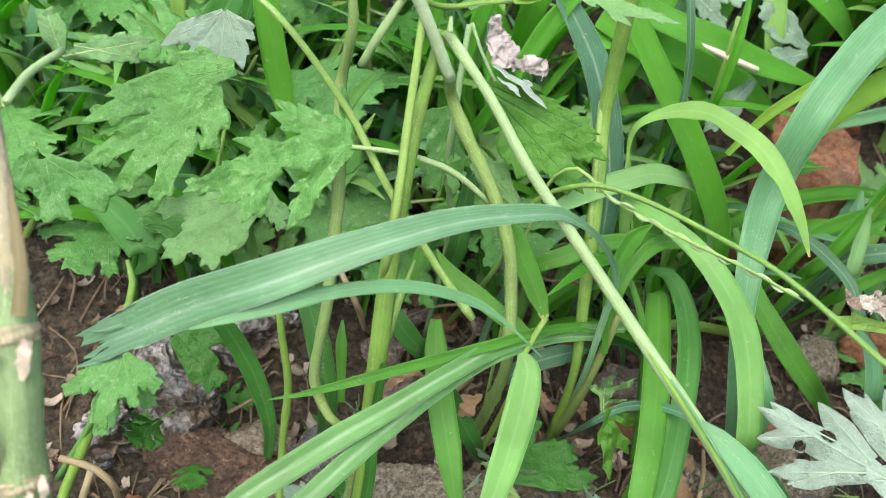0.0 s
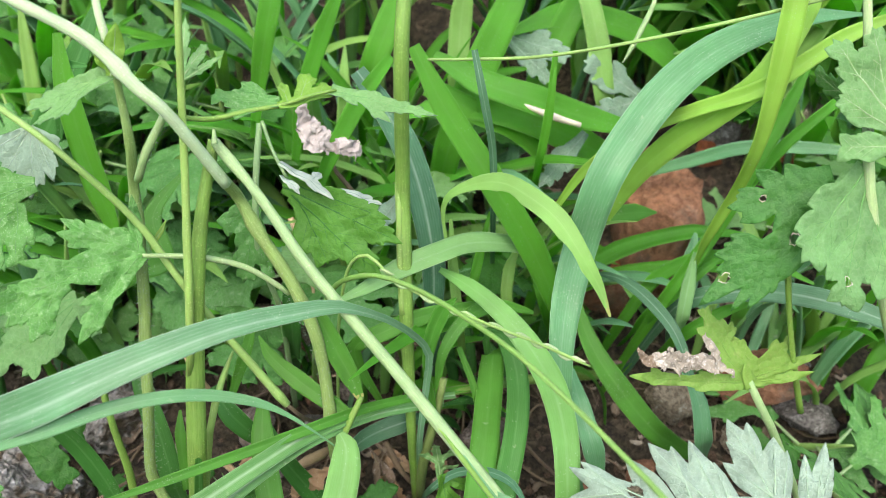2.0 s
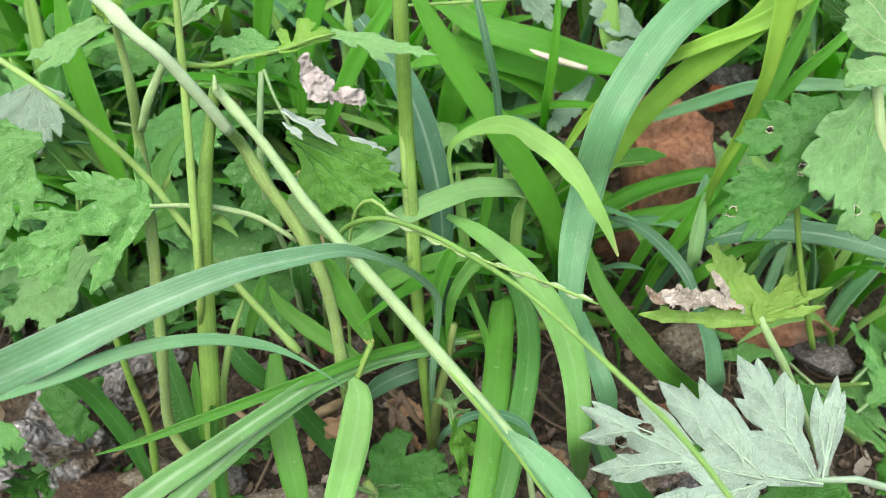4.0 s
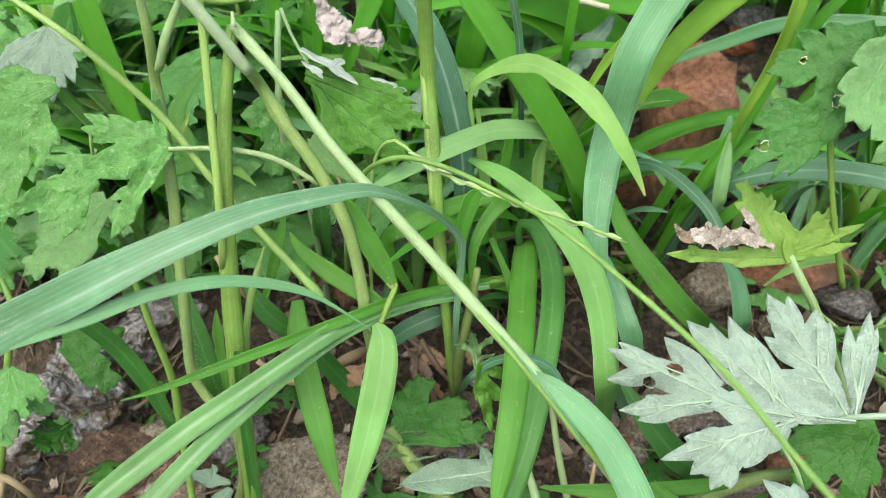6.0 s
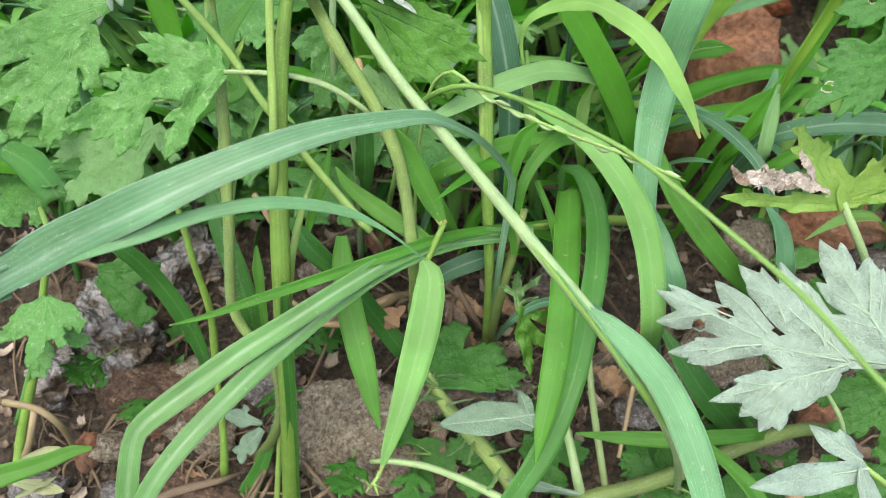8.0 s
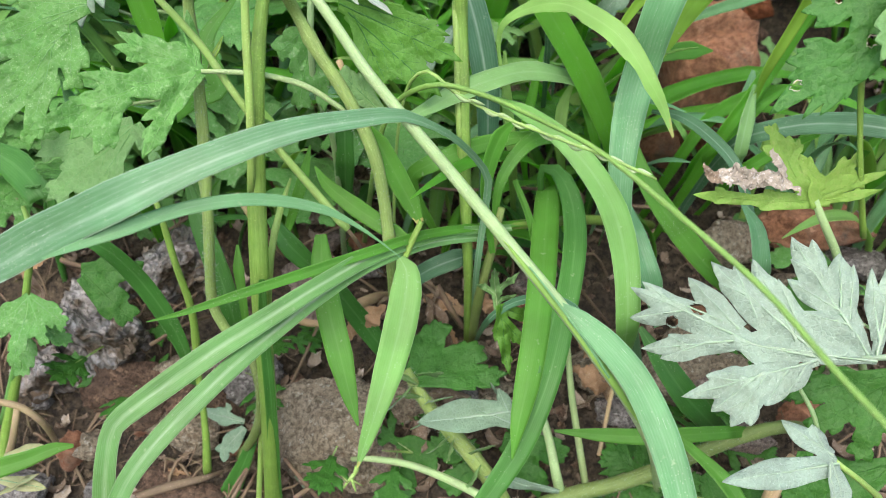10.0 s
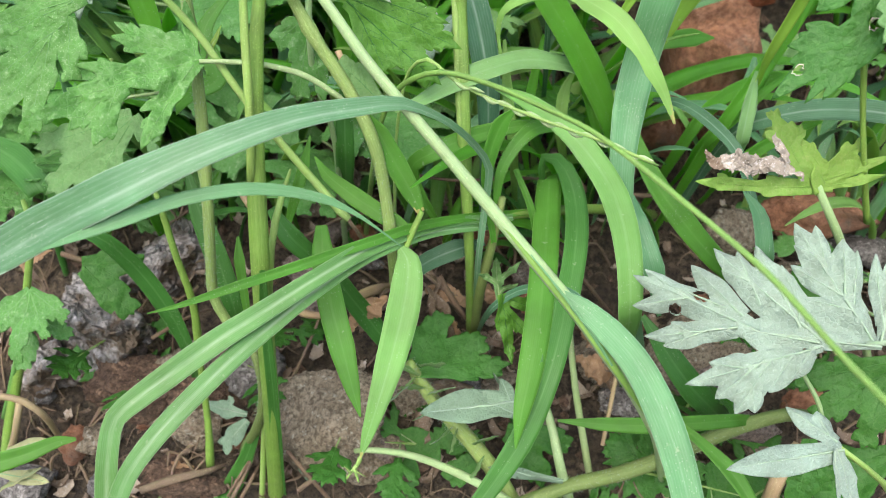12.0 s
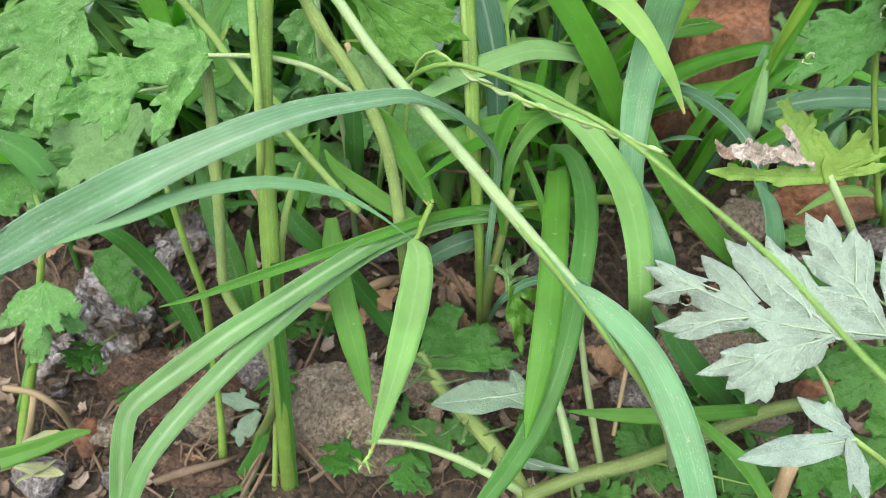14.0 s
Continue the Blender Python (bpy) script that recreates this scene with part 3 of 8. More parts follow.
def crumpled(parent, points, mat, name="crumpled_lobe", label="", n=36, cols=14, amount=0.5, seed=1):
    """A dried, shrivelled piece of leaf or petal: a ribbon folded up at three scales. Each point: x, y, z, width."""
    row = spline(points, n)
    verts, faces = [], []
    shift = Vector((seed * 7.1, seed * 3.3, seed * 1.7))
    for i, q in enumerate(row):
        tan = Vector(row[min(i + 1, n)][:3] - row[max(i - 1, 0)][:3]).normalized()
        side = tan.cross(FACE).normalized()
        w = q[3]
        for j in range(cols + 1):
            v = j / cols - 0.5
            c = Vector(q[:3]) + side * (w * v * (1 + 0.3 * noise.noise((i * 0.6, seed, v * 2))))
            for scale, share in ((120, 0.0036), (300, 0.0026), (700, 0.0014)):
                c += noise.noise_vector(c * scale + shift) * (share * amount)
            verts.append(c)
    m = cols + 1
    verts += [v - FACE * 0.00025 for v in verts]
    k = (n + 1) * m
    for i in range(n):
        for j in range(cols):
            a = i * m + j
            faces += [(a, a + 1, a + 1 + m, a + m), (a + k, a + k + m, a + k + 1 + m, a + k + 1)]
    return mesh_part(name, verts, faces, [M[mat]], parent, label)


def ground_height(x, y):
    """The bank: a strip in front, a slope of rubble, a level top behind."""
    s = -0.12 + 0.75 * y
    lo, hi = -0.005, 0.34
    z = lo + math.log1p(math.exp((s - lo) / 0.012)) * 0.012 if s < lo + 0.2 else s
    if z > hi - 0.05:
        z = hi - math.log1p(math.exp(-(s - hi) / 0.03)) * 0.03
    return z


def rock(name, centre, size, mat, label, turn=(0, 0, 0), seed=1, rough=0.25, facets=9, level=5, category="stone", group="", fine=0.07):
    """A broken stone: a ball cut by planes, then weathered."""
    rng = random.Random(seed)
    bm = bmesh.new()
    bmesh.ops.create_icosphere(bm, subdivisions=level, radius=1.0)
    cuts = []
    for _ in range(facets):
        d = Vector((rng.gauss(0, 1), rng.gauss(0, 1), rng.gauss(0, 1))).normalized()
        cuts.append((d, rng.uniform(0.55, 0.85)))
    rot = Euler([radians(a) for a in turn]).to_matrix()
    for v in bm.verts:
        p = v.co.copy()
        for d, far in cuts:
            over = p.dot(d) - far
            if over > 0:
                p -= d * over * 0.92
        k = 1 + rough * noise.noise(p * 1.6 + Vector((seed, 0, 0))) + fine * noise.noise(p * 6 + Vector((0, seed, 0))) + fine * 0.6 * noise.noise(p * 15) + fine * 0.4 * noise.noise(p * 34)
        p *= k
        v.co = rot @ Vector((p.x * size[0], p.y * size[1], p.z * size[2]))
    me = bpy.data.meshes.new(name)
    bm.to_mesh(me)
    bm.free()
    me.materials.append(M[mat])
    me.polygons.foreach_set("use_smooth", [True] * len(me.polygons))
    ob = new(name, me)
    ob.location = centre
    return tagged(ob, label, category, group)


# ---- the bank ----
def build_ground():
    xs = np.concatenate([np.linspace(-400, -6, 14), np.linspace(-5, -0.45, 24), np.linspace(-0.42, 0.42, 240), np.linspace(0.45, 5, 24), np.linspace(6, 400, 14)])
    ys = np.concatenate([np.linspace(-400, -6, 14), np.linspace(-5, 0.02, 24), np.linspace(0.04, 0.62, 170), np.linspace(0.64, 5, 24), np.linspace(6, 400, 14)])
    verts, faces = [], []
    for y in ys:
        for x in xs:
            near = max(0.0, 1 - max(abs(x) - 0.4, abs(y - 0.33) - 0.3, 0) / 0.3)
            z = ground_height(x, y)
            z += near * (0.012 * noise.noise((x * 14, y * 14, 0.0)) + 0.007 * noise.noise((x * 42, y * 42, 4.0)) + 0.0035 * noise.noise((x * 120, y * 120, 9.0)) + 0.0018 * abs(noise.noise((x * 260, y * 260, 2.0))))
            verts.append((x, y, z))
    w = len(xs)
    for j in range(len(ys) - 1):
        for i in range(w - 1):
            a = j * w + i
            faces.append((a, a + 1, a + 1 + w, a + w))
    me = bpy.data.meshes.new("ground")
    me.from_pydata(verts, [], faces)
    me.materials.append(M["soil"])
    me.polygons.foreach_set("use_smooth", [True] * len(faces))
    tagged(new("ground", me), "dark brown crumbly soil on a rubble bank", "soil", kind="structure")


build_ground()


# ---- the plants ----
p = plant("bent_grass", (-0.0663, 0.2321, 0.0534), "broken pale green grass culm leaning over the weeds", "grass")
stem(p, [(-0.0525, 0.2481, 0.2854, 0.0029), (-0.0369, 0.2405, 0.2698, 0.0033), (-0.0220, 0.2325, 0.2517, 0.0036), (0.0069, 0.2215, 0.2215, 0.0041), (0.0257, 0.2128, 0.2023, 0.0045), (0.0446, 0.2023, 0.1840, 0.0049), (0.0559, 0.1947, 0.1720, 0.0049), (0.0662, 0.1911, 0.1589, 0.0044), (0.0786, 0.1963, 0.1337, 0.0031), (0.1026, 0.2423, 0.0608, 0.0030)], "stem_pale", seed=11, nodes=(0.02,), name='culm', n=40)
blade(p, [(0.0414, 0.2026, 0.1881, 0.0022), (0.0476, 0.1987, 0.1857, 0.0061), (0.0564, 0.1929, 0.1804, 0.0089), (0.0651, 0.1858, 0.1730, 0.0098), (0.0727, 0.1752, 0.1620, 0.0104), (0.0776, 0.1648, 0.1512, 0.0103), (0.0809, 0.1551, 0.1399, 0.0095), (0.0844, 0.1495, 0.1237, 0.0069), (0.0875, 0.1466, 0.1081, 0.0018)], "blue", seed=12, fold=0.12, label='wide bluish blade with a pale midrib')
blade(p, [(0.0218, 0.2126, 0.2066, 0.0005), (0.0311, 0.2068, 0.1975, 0.0016), (0.0441, 0.1989, 0.1851, 0.0023), (0.0553, 0.1914, 0.1734, 0.0025), (0.0644, 0.1880, 0.1616, 0.0018), (0.0709, 0.1894, 0.1507, 0.0006)], "lime", seed=13, fold=-0.4, name='open_sheath', label='open pale leaf sheath')
blade(p, [(0.0310, 0.2075, 0.1991, 0.0004), (0.0411, 0.2005, 0.1896, 0.0009), (0.0495, 0.1949, 0.1808, 0.0012), (0.0580, 0.1887, 0.1702, 0.0007)], "blue", seed=14, fold=0.3, name='sheath_edge')
stem(p, [(-0.0517, 0.2450, 0.2907, 0.0009), (-0.0514, 0.2436, 0.2863, 0.0021)], "stem_pale", seed=15, name='broken_tip', n=6)
stem(p, [(-0.0533, 0.2502, 0.2850, 0.0038), (-0.0568, 0.2452, 0.2661, 0.0042), (-0.0588, 0.2414, 0.2492, 0.0052), (-0.0598, 0.2372, 0.2316, 0.0057), (-0.0608, 0.2344, 0.2124, 0.0064), (-0.0608, 0.2289, 0.1890, 0.0068), (-0.0606, 0.2237, 0.1588, 0.0069), (-0.0604, 0.2196, 0.1246, 0.0064), (-0.0663, 0.2321, 0.0534, 0.0074)], "stem_green", seed=16, name='culm', label='upright green culm', n=36)
stem(p, [(-0.0575, 0.2440, 0.3500, 0.0020), (-0.0590, 0.2420, 0.3200, 0.0022), (-0.0598, 0.2405, 0.2916, 0.0024), (-0.0600, 0.2387, 0.2746, 0.0025), (-0.0603, 0.2364, 0.2581, 0.0028), (-0.0603, 0.2336, 0.2408, 0.0029), (-0.0609, 0.2312, 0.2222, 0.0028), (-0.0621, 0.2313, 0.2076, 0.0023)], "stem", seed=17, name='sheath', n=20)
blade(p, [(-0.0583, 0.2202, 0.1809, 0.0023), (-0.0589, 0.2190, 0.1625, 0.0036), (-0.0583, 0.2159, 0.1281, 0.0042), (-0.0643, 0.2321, 0.0535, 0.0054)], "deep", seed=18, fold=0.5, name='sheath')
p = plant("torn_grass", (0.0192, 0.2907, 0.0978), "grass with one long torn bluish blade arching over", "grass")
blade(p, [(0.0192, 0.2907, 0.0978, 0.0021), (0.0167, 0.2560, 0.1622, 0.0024), (0.0183, 0.2542, 0.1946, 0.0027), (0.0185, 0.2523, 0.2064, 0.0028), (0.0136, 0.2471, 0.2168, 0.0025), (0.0046, 0.2365, 0.2299, 0.0024), (-0.0034, 0.2293, 0.2373, 0.0027), (-0.0110, 0.2239, 0.2420, 0.0041), (-0.0208, 0.2187, 0.2431, 0.0056), (-0.0421, 0.2058, 0.2436, 0.0074), (-0.0671, 0.1935, 0.2376, 0.0097), (-0.0898, 0.1863, 0.2283, 0.0122), (-0.1133, 0.1892, 0.2143, 0.0132), (-0.1253, 0.1869, 0.2074, 0.0126), (-0.1356, 0.1850, 0.2013, 0.0111)], "blue_striped", seed=19, fold=0.16, ragged=0.008, n=46, cols=10, label='long bluish blade torn off ragged')
blade(p, [(-0.1309, 0.1870, 0.2069, 0.0032), (-0.1361, 0.1859, 0.2046, 0.0020), (-0.1394, 0.1853, 0.2039, 0.0003)], "blue_striped", seed=20, fold=0.2, name='torn_fibre', n=8, cols=4)
blade(p, [(-0.1280, 0.1852, 0.2031, 0.0041), (-0.1353, 0.1832, 0.1991, 0.0028), (-0.1403, 0.1825, 0.1964, 0.0005)], "blue_striped", seed=21, fold=0.2, name='torn_fibre', n=8, cols=4)
blade(p, [(-0.1300, 0.1837, 0.1991, 0.0032), (-0.1367, 0.1822, 0.1961, 0.0024), (-0.1423, 0.1816, 0.1936, 0.0003)], "blue_striped", seed=22, fold=0.2, name='torn_fibre', n=8, cols=4)
blade(p, [(-0.0100, 0.2061, 0.2014, 0.0004), (-0.0169, 0.2055, 0.2078, 0.0007), (-0.0253, 0.2049, 0.2144, 0.0015), (-0.0334, 0.2033, 0.2193, 0.0029), (-0.0460, 0.2000, 0.2236, 0.0036), (-0.0579, 0.1954, 0.2257, 0.0039), (-0.0727, 0.1900, 0.2247, 0.0041), (-0.0874, 0.1845, 0.2209, 0.0044), (-0.0984, 0.1820, 0.2171, 0.0028), (-0.1098, 0.1803, 0.2127, 0.0006)], "blue", seed=23, fold=0.1, name='torn_strip', label='narrow strip torn from the blade')
p = plant("mugwort", (-0.0163, 0.2900, 0.0969), "mugwort with a downy olive stem and lobed green leaves", "herb", "mugwort plants")
stem(p, [(-0.1409, 0.2507, 0.3398, 0.0028), (-0.1203, 0.2467, 0.3323, 0.0031), (-0.1052, 0.2444, 0.3258, 0.0037), (-0.0883, 0.2417, 0.3186, 0.0040), (-0.0798, 0.2399, 0.3130, 0.0042), (-0.0719, 0.2373, 0.3058, 0.0040), (-0.0629, 0.2366, 0.2980, 0.0037), (-0.0493, 0.2465, 0.2716, 0.0039)], "stem_white", seed=24, nodes=(0.6,), n=40, name='stem', rough=0.03, label='pale downy upper stem')
stem(p, [(-0.0500, 0.2467, 0.2728, 0.0038), (-0.0481, 0.2564, 0.2627, 0.0040), (-0.0416, 0.2539, 0.2514, 0.0043), (-0.0356, 0.2520, 0.2429, 0.0045), (-0.0302, 0.2502, 0.2344, 0.0046), (-0.0223, 0.2460, 0.2185, 0.0047), (-0.0190, 0.2447, 0.2041, 0.0046), (-0.0166, 0.2422, 0.1872, 0.0043), (-0.0152, 0.2428, 0.1697, 0.0042), (-0.0163, 0.2900, 0.0969, 0.0053)], "stem_moss", seed=25, nodes=(0.12, 0.5, 0.72), n=60, name='stem', rough=0.05, label='olive downy stem with swollen joints')
stem(p, [(-0.0773, 0.2421, 0.2466, 0.0013), (-0.0672, 0.2441, 0.2460, 0.0018), (-0.0569, 0.2466, 0.2443, 0.0020), (-0.0446, 0.2488, 0.2402, 0.0021), (-0.0337, 0.2490, 0.2331, 0.0019), (-0.0312, 0.2496, 0.2303, 0.0015)], "stem_pale", seed=26, name='petiole', n=14)
leaf(p, (-0.0773, 0.2431, 0.2464), (-0.8404, -0.4984, -0.2130), (0.4457, -0.4117, -0.7949), [(-0.0008, -0.0003, 0.0140, -0.0020, 0.0030, 0), (-0.0008, 0.0000, 0.0090, 0.0040, 0.0024, 0), (0.0011, -0.0018, -0.0039, -0.0201, 0.0024, 0), (0.0017, -0.0016, 0.0110, -0.0110, 0.0062, 0), (0.0077, -0.0066, 0.0220, -0.0166, 0.0037, 1), (0.0100, -0.0098, 0.0192, -0.0206, 0.0028, 1), (0.0061, -0.0060, 0.0124, -0.0177, 0.0026, 0), (0.0019, -0.0005, 0.0278, -0.0032, 0.0066, 0), (0.0210, -0.0020, 0.0549, 0.0003, 0.0046, 2), (0.0173, -0.0021, 0.0358, -0.0115, 0.0029, 1), (0.0304, -0.0014, 0.0450, -0.0034, 0.0032, 1), (0.0243, -0.0009, 0.0361, -0.0007, 0.0062, 0), (0.0273, -0.0002, 0.0412, 0.0137, 0.0045, 1), (0.0334, 0.0013, 0.0459, 0.0062, 0.0032, 1), (0.0026, 0.0006, 0.0210, 0.0111, 0.0038, 0), (0.0116, 0.0060, 0.0290, 0.0196, 0.0038, 1), (0.0139, 0.0071, 0.0241, 0.0079, 0.0021, 0)], "leaf", "silver", "vein_leaf", ribs=0.6, seed=27, label='deeply lobed green leaf', narrow=0.62, teeth=2, crease=0.22, grid=0.0015, wave=0.0022, curl=(1.5, -1.5, 0))
leaf(p, (-0.1216, 0.2675, 0.2589), (-0.8457, -0.3006, -0.4410), (0.5284, -0.3556, -0.7709), [(0.0000, 0.0000, 0.0430, -0.0076, 0.0060), (0.0000, 0.0000, 0.0547, -0.0027, 0.0060), (0.0113, 0.0048, 0.0624, 0.0106, 0.0053), (0.0171, 0.0064, 0.0566, 0.0236, 0.0053), (0.0155, 0.0051, 0.0439, 0.0325, 0.0053), (0.0085, 0.0029, 0.0192, 0.0220, 0.0053), (0.0000, 0.0000, 0.0191, -0.0119, 0.0046)], "leaf", "silver", "vein_leaf", ribs=0.6, seed=28, label='mottled lobed green leaf', narrow=0.6, teeth=2, crease=0.2, wave=0.002)
leaf(p, (-0.1071, 0.2543, 0.2215), (-0.8037, -0.1579, -0.5737), (0.5722, -0.4698, -0.6723), [(0.0000, -0.0000, 0.0393, -0.0124, 0.0060), (0.0020, 0.0010, 0.0449, 0.0036, 0.0067), (0.0011, 0.0016, 0.0329, 0.0128, 0.0060), (-0.0009, 0.0006, 0.0007, 0.0152, 0.0036)], "leaf_shade", "silver", "vein_leaf", ribs=0.6, seed=29, label='pale lobed leaf', narrow=0.55)
leaf(p, (-0.1321, 0.2910, 0.2708), (-0.4793, -0.2096, -0.8523), (0.8674, -0.2612, -0.4235), [(0.0000, 0.0000, 0.0247, -0.0128, 0.0043), (0.0000, 0.0000, 0.0240, 0.0003, 0.0043), (0.0016, 0.0011, 0.0233, 0.0134, 0.0049), (-0.0006, 0.0008, 0.0123, 0.0178, 0.0052), (-0.0006, 0.0008, 0.0013, 0.0155, 0.0036)], "leaf_frost", "leaf", "vein_silver", seed=30, label='pale grey-green leaf', narrow=0.3, teeth=1)
leaf(p, (-0.0786, 0.2430, 0.3078), (0.9784, 0.1866, -0.0894), (0.0206, -0.6698, -0.7422), [(0.0008, -0.0005, -0.0231, 0.0159, 0.0040, 4), (-0.0067, 0.0052, -0.0193, 0.0218, 0.0027, 2), (-0.0097, 0.0086, -0.0143, 0.0192, 0.0026, 1), (-0.0037, 0.0029, -0.0165, 0.0072, 0.0022, 1)], "silver", "leaf_pale", "vein_leaf", ribs=0.6, seed=31, label='curled toothed pale leaf', crease=-0.35, narrow=0.8, curl=(0, -25, -10), grid=0.0015)
leaf(p, (-0.0354, 0.2580, 0.2960), (0.9938, 0.1038, -0.0398), (0.0211, -0.7366, -0.6760), [(0.0015, 0.0000, -0.0087, -0.0007, 0.0030, 0), (-0.0052, -0.0008, -0.0198, -0.0004, 0.0034, 2), (-0.0034, 0.0008, -0.0153, 0.0067, 0.0028, 1), (-0.0035, -0.0019, -0.0110, -0.0071, 0.0029, 1)], "silver", "leaf", "vein_leaf", ribs=0.6, seed=32, label='lobed leaf at the top', crease=-0.25, narrow=0.8, grid=0.0015)
leaf(p, (-0.0161, 0.2620, 0.3000), (0.9958, -0.0672, 0.0619), (0.0215, -0.8415, -0.5398), [(-0.0018, 0.0000, 0.0334, 0.0103, 0.0030, 4), (0.0075, 0.0026, 0.0189, 0.0129, 0.0024, 1), (0.0019, 0.0006, 0.0078, 0.0065, 0.0020, 0)], "silver", "leaf_pale", "vein_leaf", ribs=0.6, seed=132, label='long toothed pale lobe', crease=-0.3, narrow=0.8, grid=0.0015)
stem(p, [(-0.0632, 0.2416, 0.2950, 0.0017), (-0.0530, 0.2490, 0.2925, 0.0018), (-0.0430, 0.2540, 0.2940, 0.0016), (-0.0334, 0.2570, 0.2954, 0.0014), (-0.0240, 0.2590, 0.2985, 0.0012), (-0.0161, 0.2620, 0.3000, 0.0010)], "stem_green", seed=33, name='petiole', n=16)
leaf(p, (-0.0334, 0.2570, 0.2954), (0.9938, 0.1038, -0.0398), (0.0214, -0.7938, -0.6078), [(-0.0004, 0.0005, 0.0104, -0.0042, 0.0020, 0), (0.0052, -0.0023, 0.0196, -0.0088, 0.0029, 1), (0.0060, -0.0027, 0.0088, -0.0129, 0.0031, 1), (0.0026, -0.0011, -0.0003, -0.0090, 0.0022, 1)], "leaf", "leaf_lime", "vein", ribs=0.6, crease=-0.2, seed=34, label='yellow-green young leaf', narrow=0.8, grid=0.0015)
leaf(p, (-0.0608, 0.2467, 0.3049), (0.0341, 0.5322, 0.8459), (-0.9885, 0.1430, -0.0501), [(0.0000, 0.0000, 0.0199, 0.0014, 0.0024), (0.0018, -0.0003, 0.0117, -0.0070, 0.0019), (0.0000, 0.0000, 0.0084, -0.0123, 0.0013)], "leaf_pale", "leaf", "vein", seed=35, label='silvery young shoot', teeth=4)
leaf(p, (-0.0801, 0.2400, 0.3087), (0.2396, 0.2234, 0.9448), (-0.9481, -0.1557, 0.2772), [(-0.0014, -0.0012, 0.0141, 0.0003, 0.0033), (0.0002, -0.0008, 0.0049, 0.0047, 0.0023)], "leaf_lime", "leaf", "vein", seed=36, label='yellow-green leaf base', teeth=0)
leaf(p, (-0.1018, 0.2453, 0.3300), (0.8497, -0.4027, -0.3403), (0.3934, 0.0546, 0.9177), [(-0.0065, -0.0007, 0.0119, 0.0005, 0.0018), (-0.0109, -0.0012, 0.0035, -0.0012, 0.0015)], "leaf_pale", "leaf", "vein", seed=37, label='silvery bud', teeth=5)
stem(p, [(-0.0808, 0.2437, 0.3162, 0.0027), (-0.0841, 0.2482, 0.3251, 0.0024), (-0.0867, 0.2534, 0.3355, 0.0024)], "stem_white", seed=38, name='side_shoot', n=8)
stem(p, [(-0.0653, 0.2423, 0.2959, 0.0024), (-0.0716, 0.2409, 0.2839, 0.0028), (-0.0768, 0.2443, 0.2725, 0.0026)], "vein", seed=39, name='side_stem', n=8)
fuzz(p, [(-0.0400, 0.2534, 0.2474, 0.0045), (-0.0318, 0.2498, 0.2342, 0.0048), (-0.0243, 0.2468, 0.2203, 0.0050), (-0.0190, 0.2447, 0.2041, 0.0048), (-0.0166, 0.2422, 0.1872, 0.0045), (-0.0152, 0.2428, 0.1697, 0.0044)], 420, 0.0011, seed=40)
fuzz(p, [(-0.0674, 0.2504, 0.2922, 0.0024), (-0.0722, 0.2502, 0.2841, 0.0027), (-0.0774, 0.2518, 0.2751, 0.0025)], 160, 0.001, seed=41)
p = plant("dry_mugwort", (-0.0839, 0.2474, 0.0643), "upright mugwort stem, withered and curled near its base", "herb", "mugwort plants")
stem(p, [(-0.0831, 0.2487, 0.3149, 0.0014), (-0.0832, 0.2525, 0.3069, 0.0019), (-0.0833, 0.2555, 0.2950, 0.0026), (-0.0812, 0.2527, 0.2827, 0.0033), (-0.0848, 0.2606, 0.2607, 0.0037), (-0.0830, 0.2555, 0.2472, 0.0042), (-0.0810, 0.2480, 0.2262, 0.0042), (-0.0808, 0.2429, 0.2073, 0.0041), (-0.0809, 0.2392, 0.1866, 0.0040), (-0.0830, 0.2403, 0.1662, 0.0040), (-0.0831, 0.2395, 0.1539, 0.0041), (-0.0774, 0.2370, 0.1425, 0.0037), (-0.0719, 0.2348, 0.1390, 0.0032)], "stem_moss", seed=42, rough=0.06, nodes=(0.35, 0.6), n=36)
stem(p, [(-0.0719, 0.2348, 0.1390, 0.0032), (-0.0668, 0.2293, 0.1341, 0.0039), (-0.0645, 0.2259, 0.1215, 0.0044), (-0.0677, 0.2267, 0.1042, 0.0040), (-0.0839, 0.2474, 0.0643, 0.0035)], "stem_olive", seed=43, rough=0.1, name='withered_end', n=16)
fuzz(p, [(-0.0848, 0.2606, 0.2607, 0.0037), (-0.0830, 0.2555, 0.2472, 0.0042), (-0.0810, 0.2480, 0.2262, 0.0042), (-0.0808, 0.2429, 0.2073, 0.0041), (-0.0809, 0.2392, 0.1866, 0.0040), (-0.0830, 0.2403, 0.1662, 0.0040), (-0.0831, 0.2395, 0.1539, 0.0041)], 520, 0.0014, seed=44)
fuzz(p, [(-0.0719, 0.2348, 0.1390, 0.0032), (-0.0668, 0.2293, 0.1341, 0.0039), (-0.0645, 0.2259, 0.1215, 0.0044), (-0.0677, 0.2267, 0.1042, 0.0040)], 220, 0.0014, seed=45)
leaf(p, (-0.0781, 0.2516, 0.2449), (0.5510, 0.0236, 0.8342), (-0.6110, 0.6923, 0.3840), [(-0.0010, -0.0002, 0.0124, 0.0003, 0.0014)], "leaf_yellow", "leaf", "vein", seed=46, teeth=0, label='small folded leaf')
p = plant("budding_stalk", (-0.0318, 0.3189, 0.1181), "thin pale stalk ending in a swollen bud", "grass")
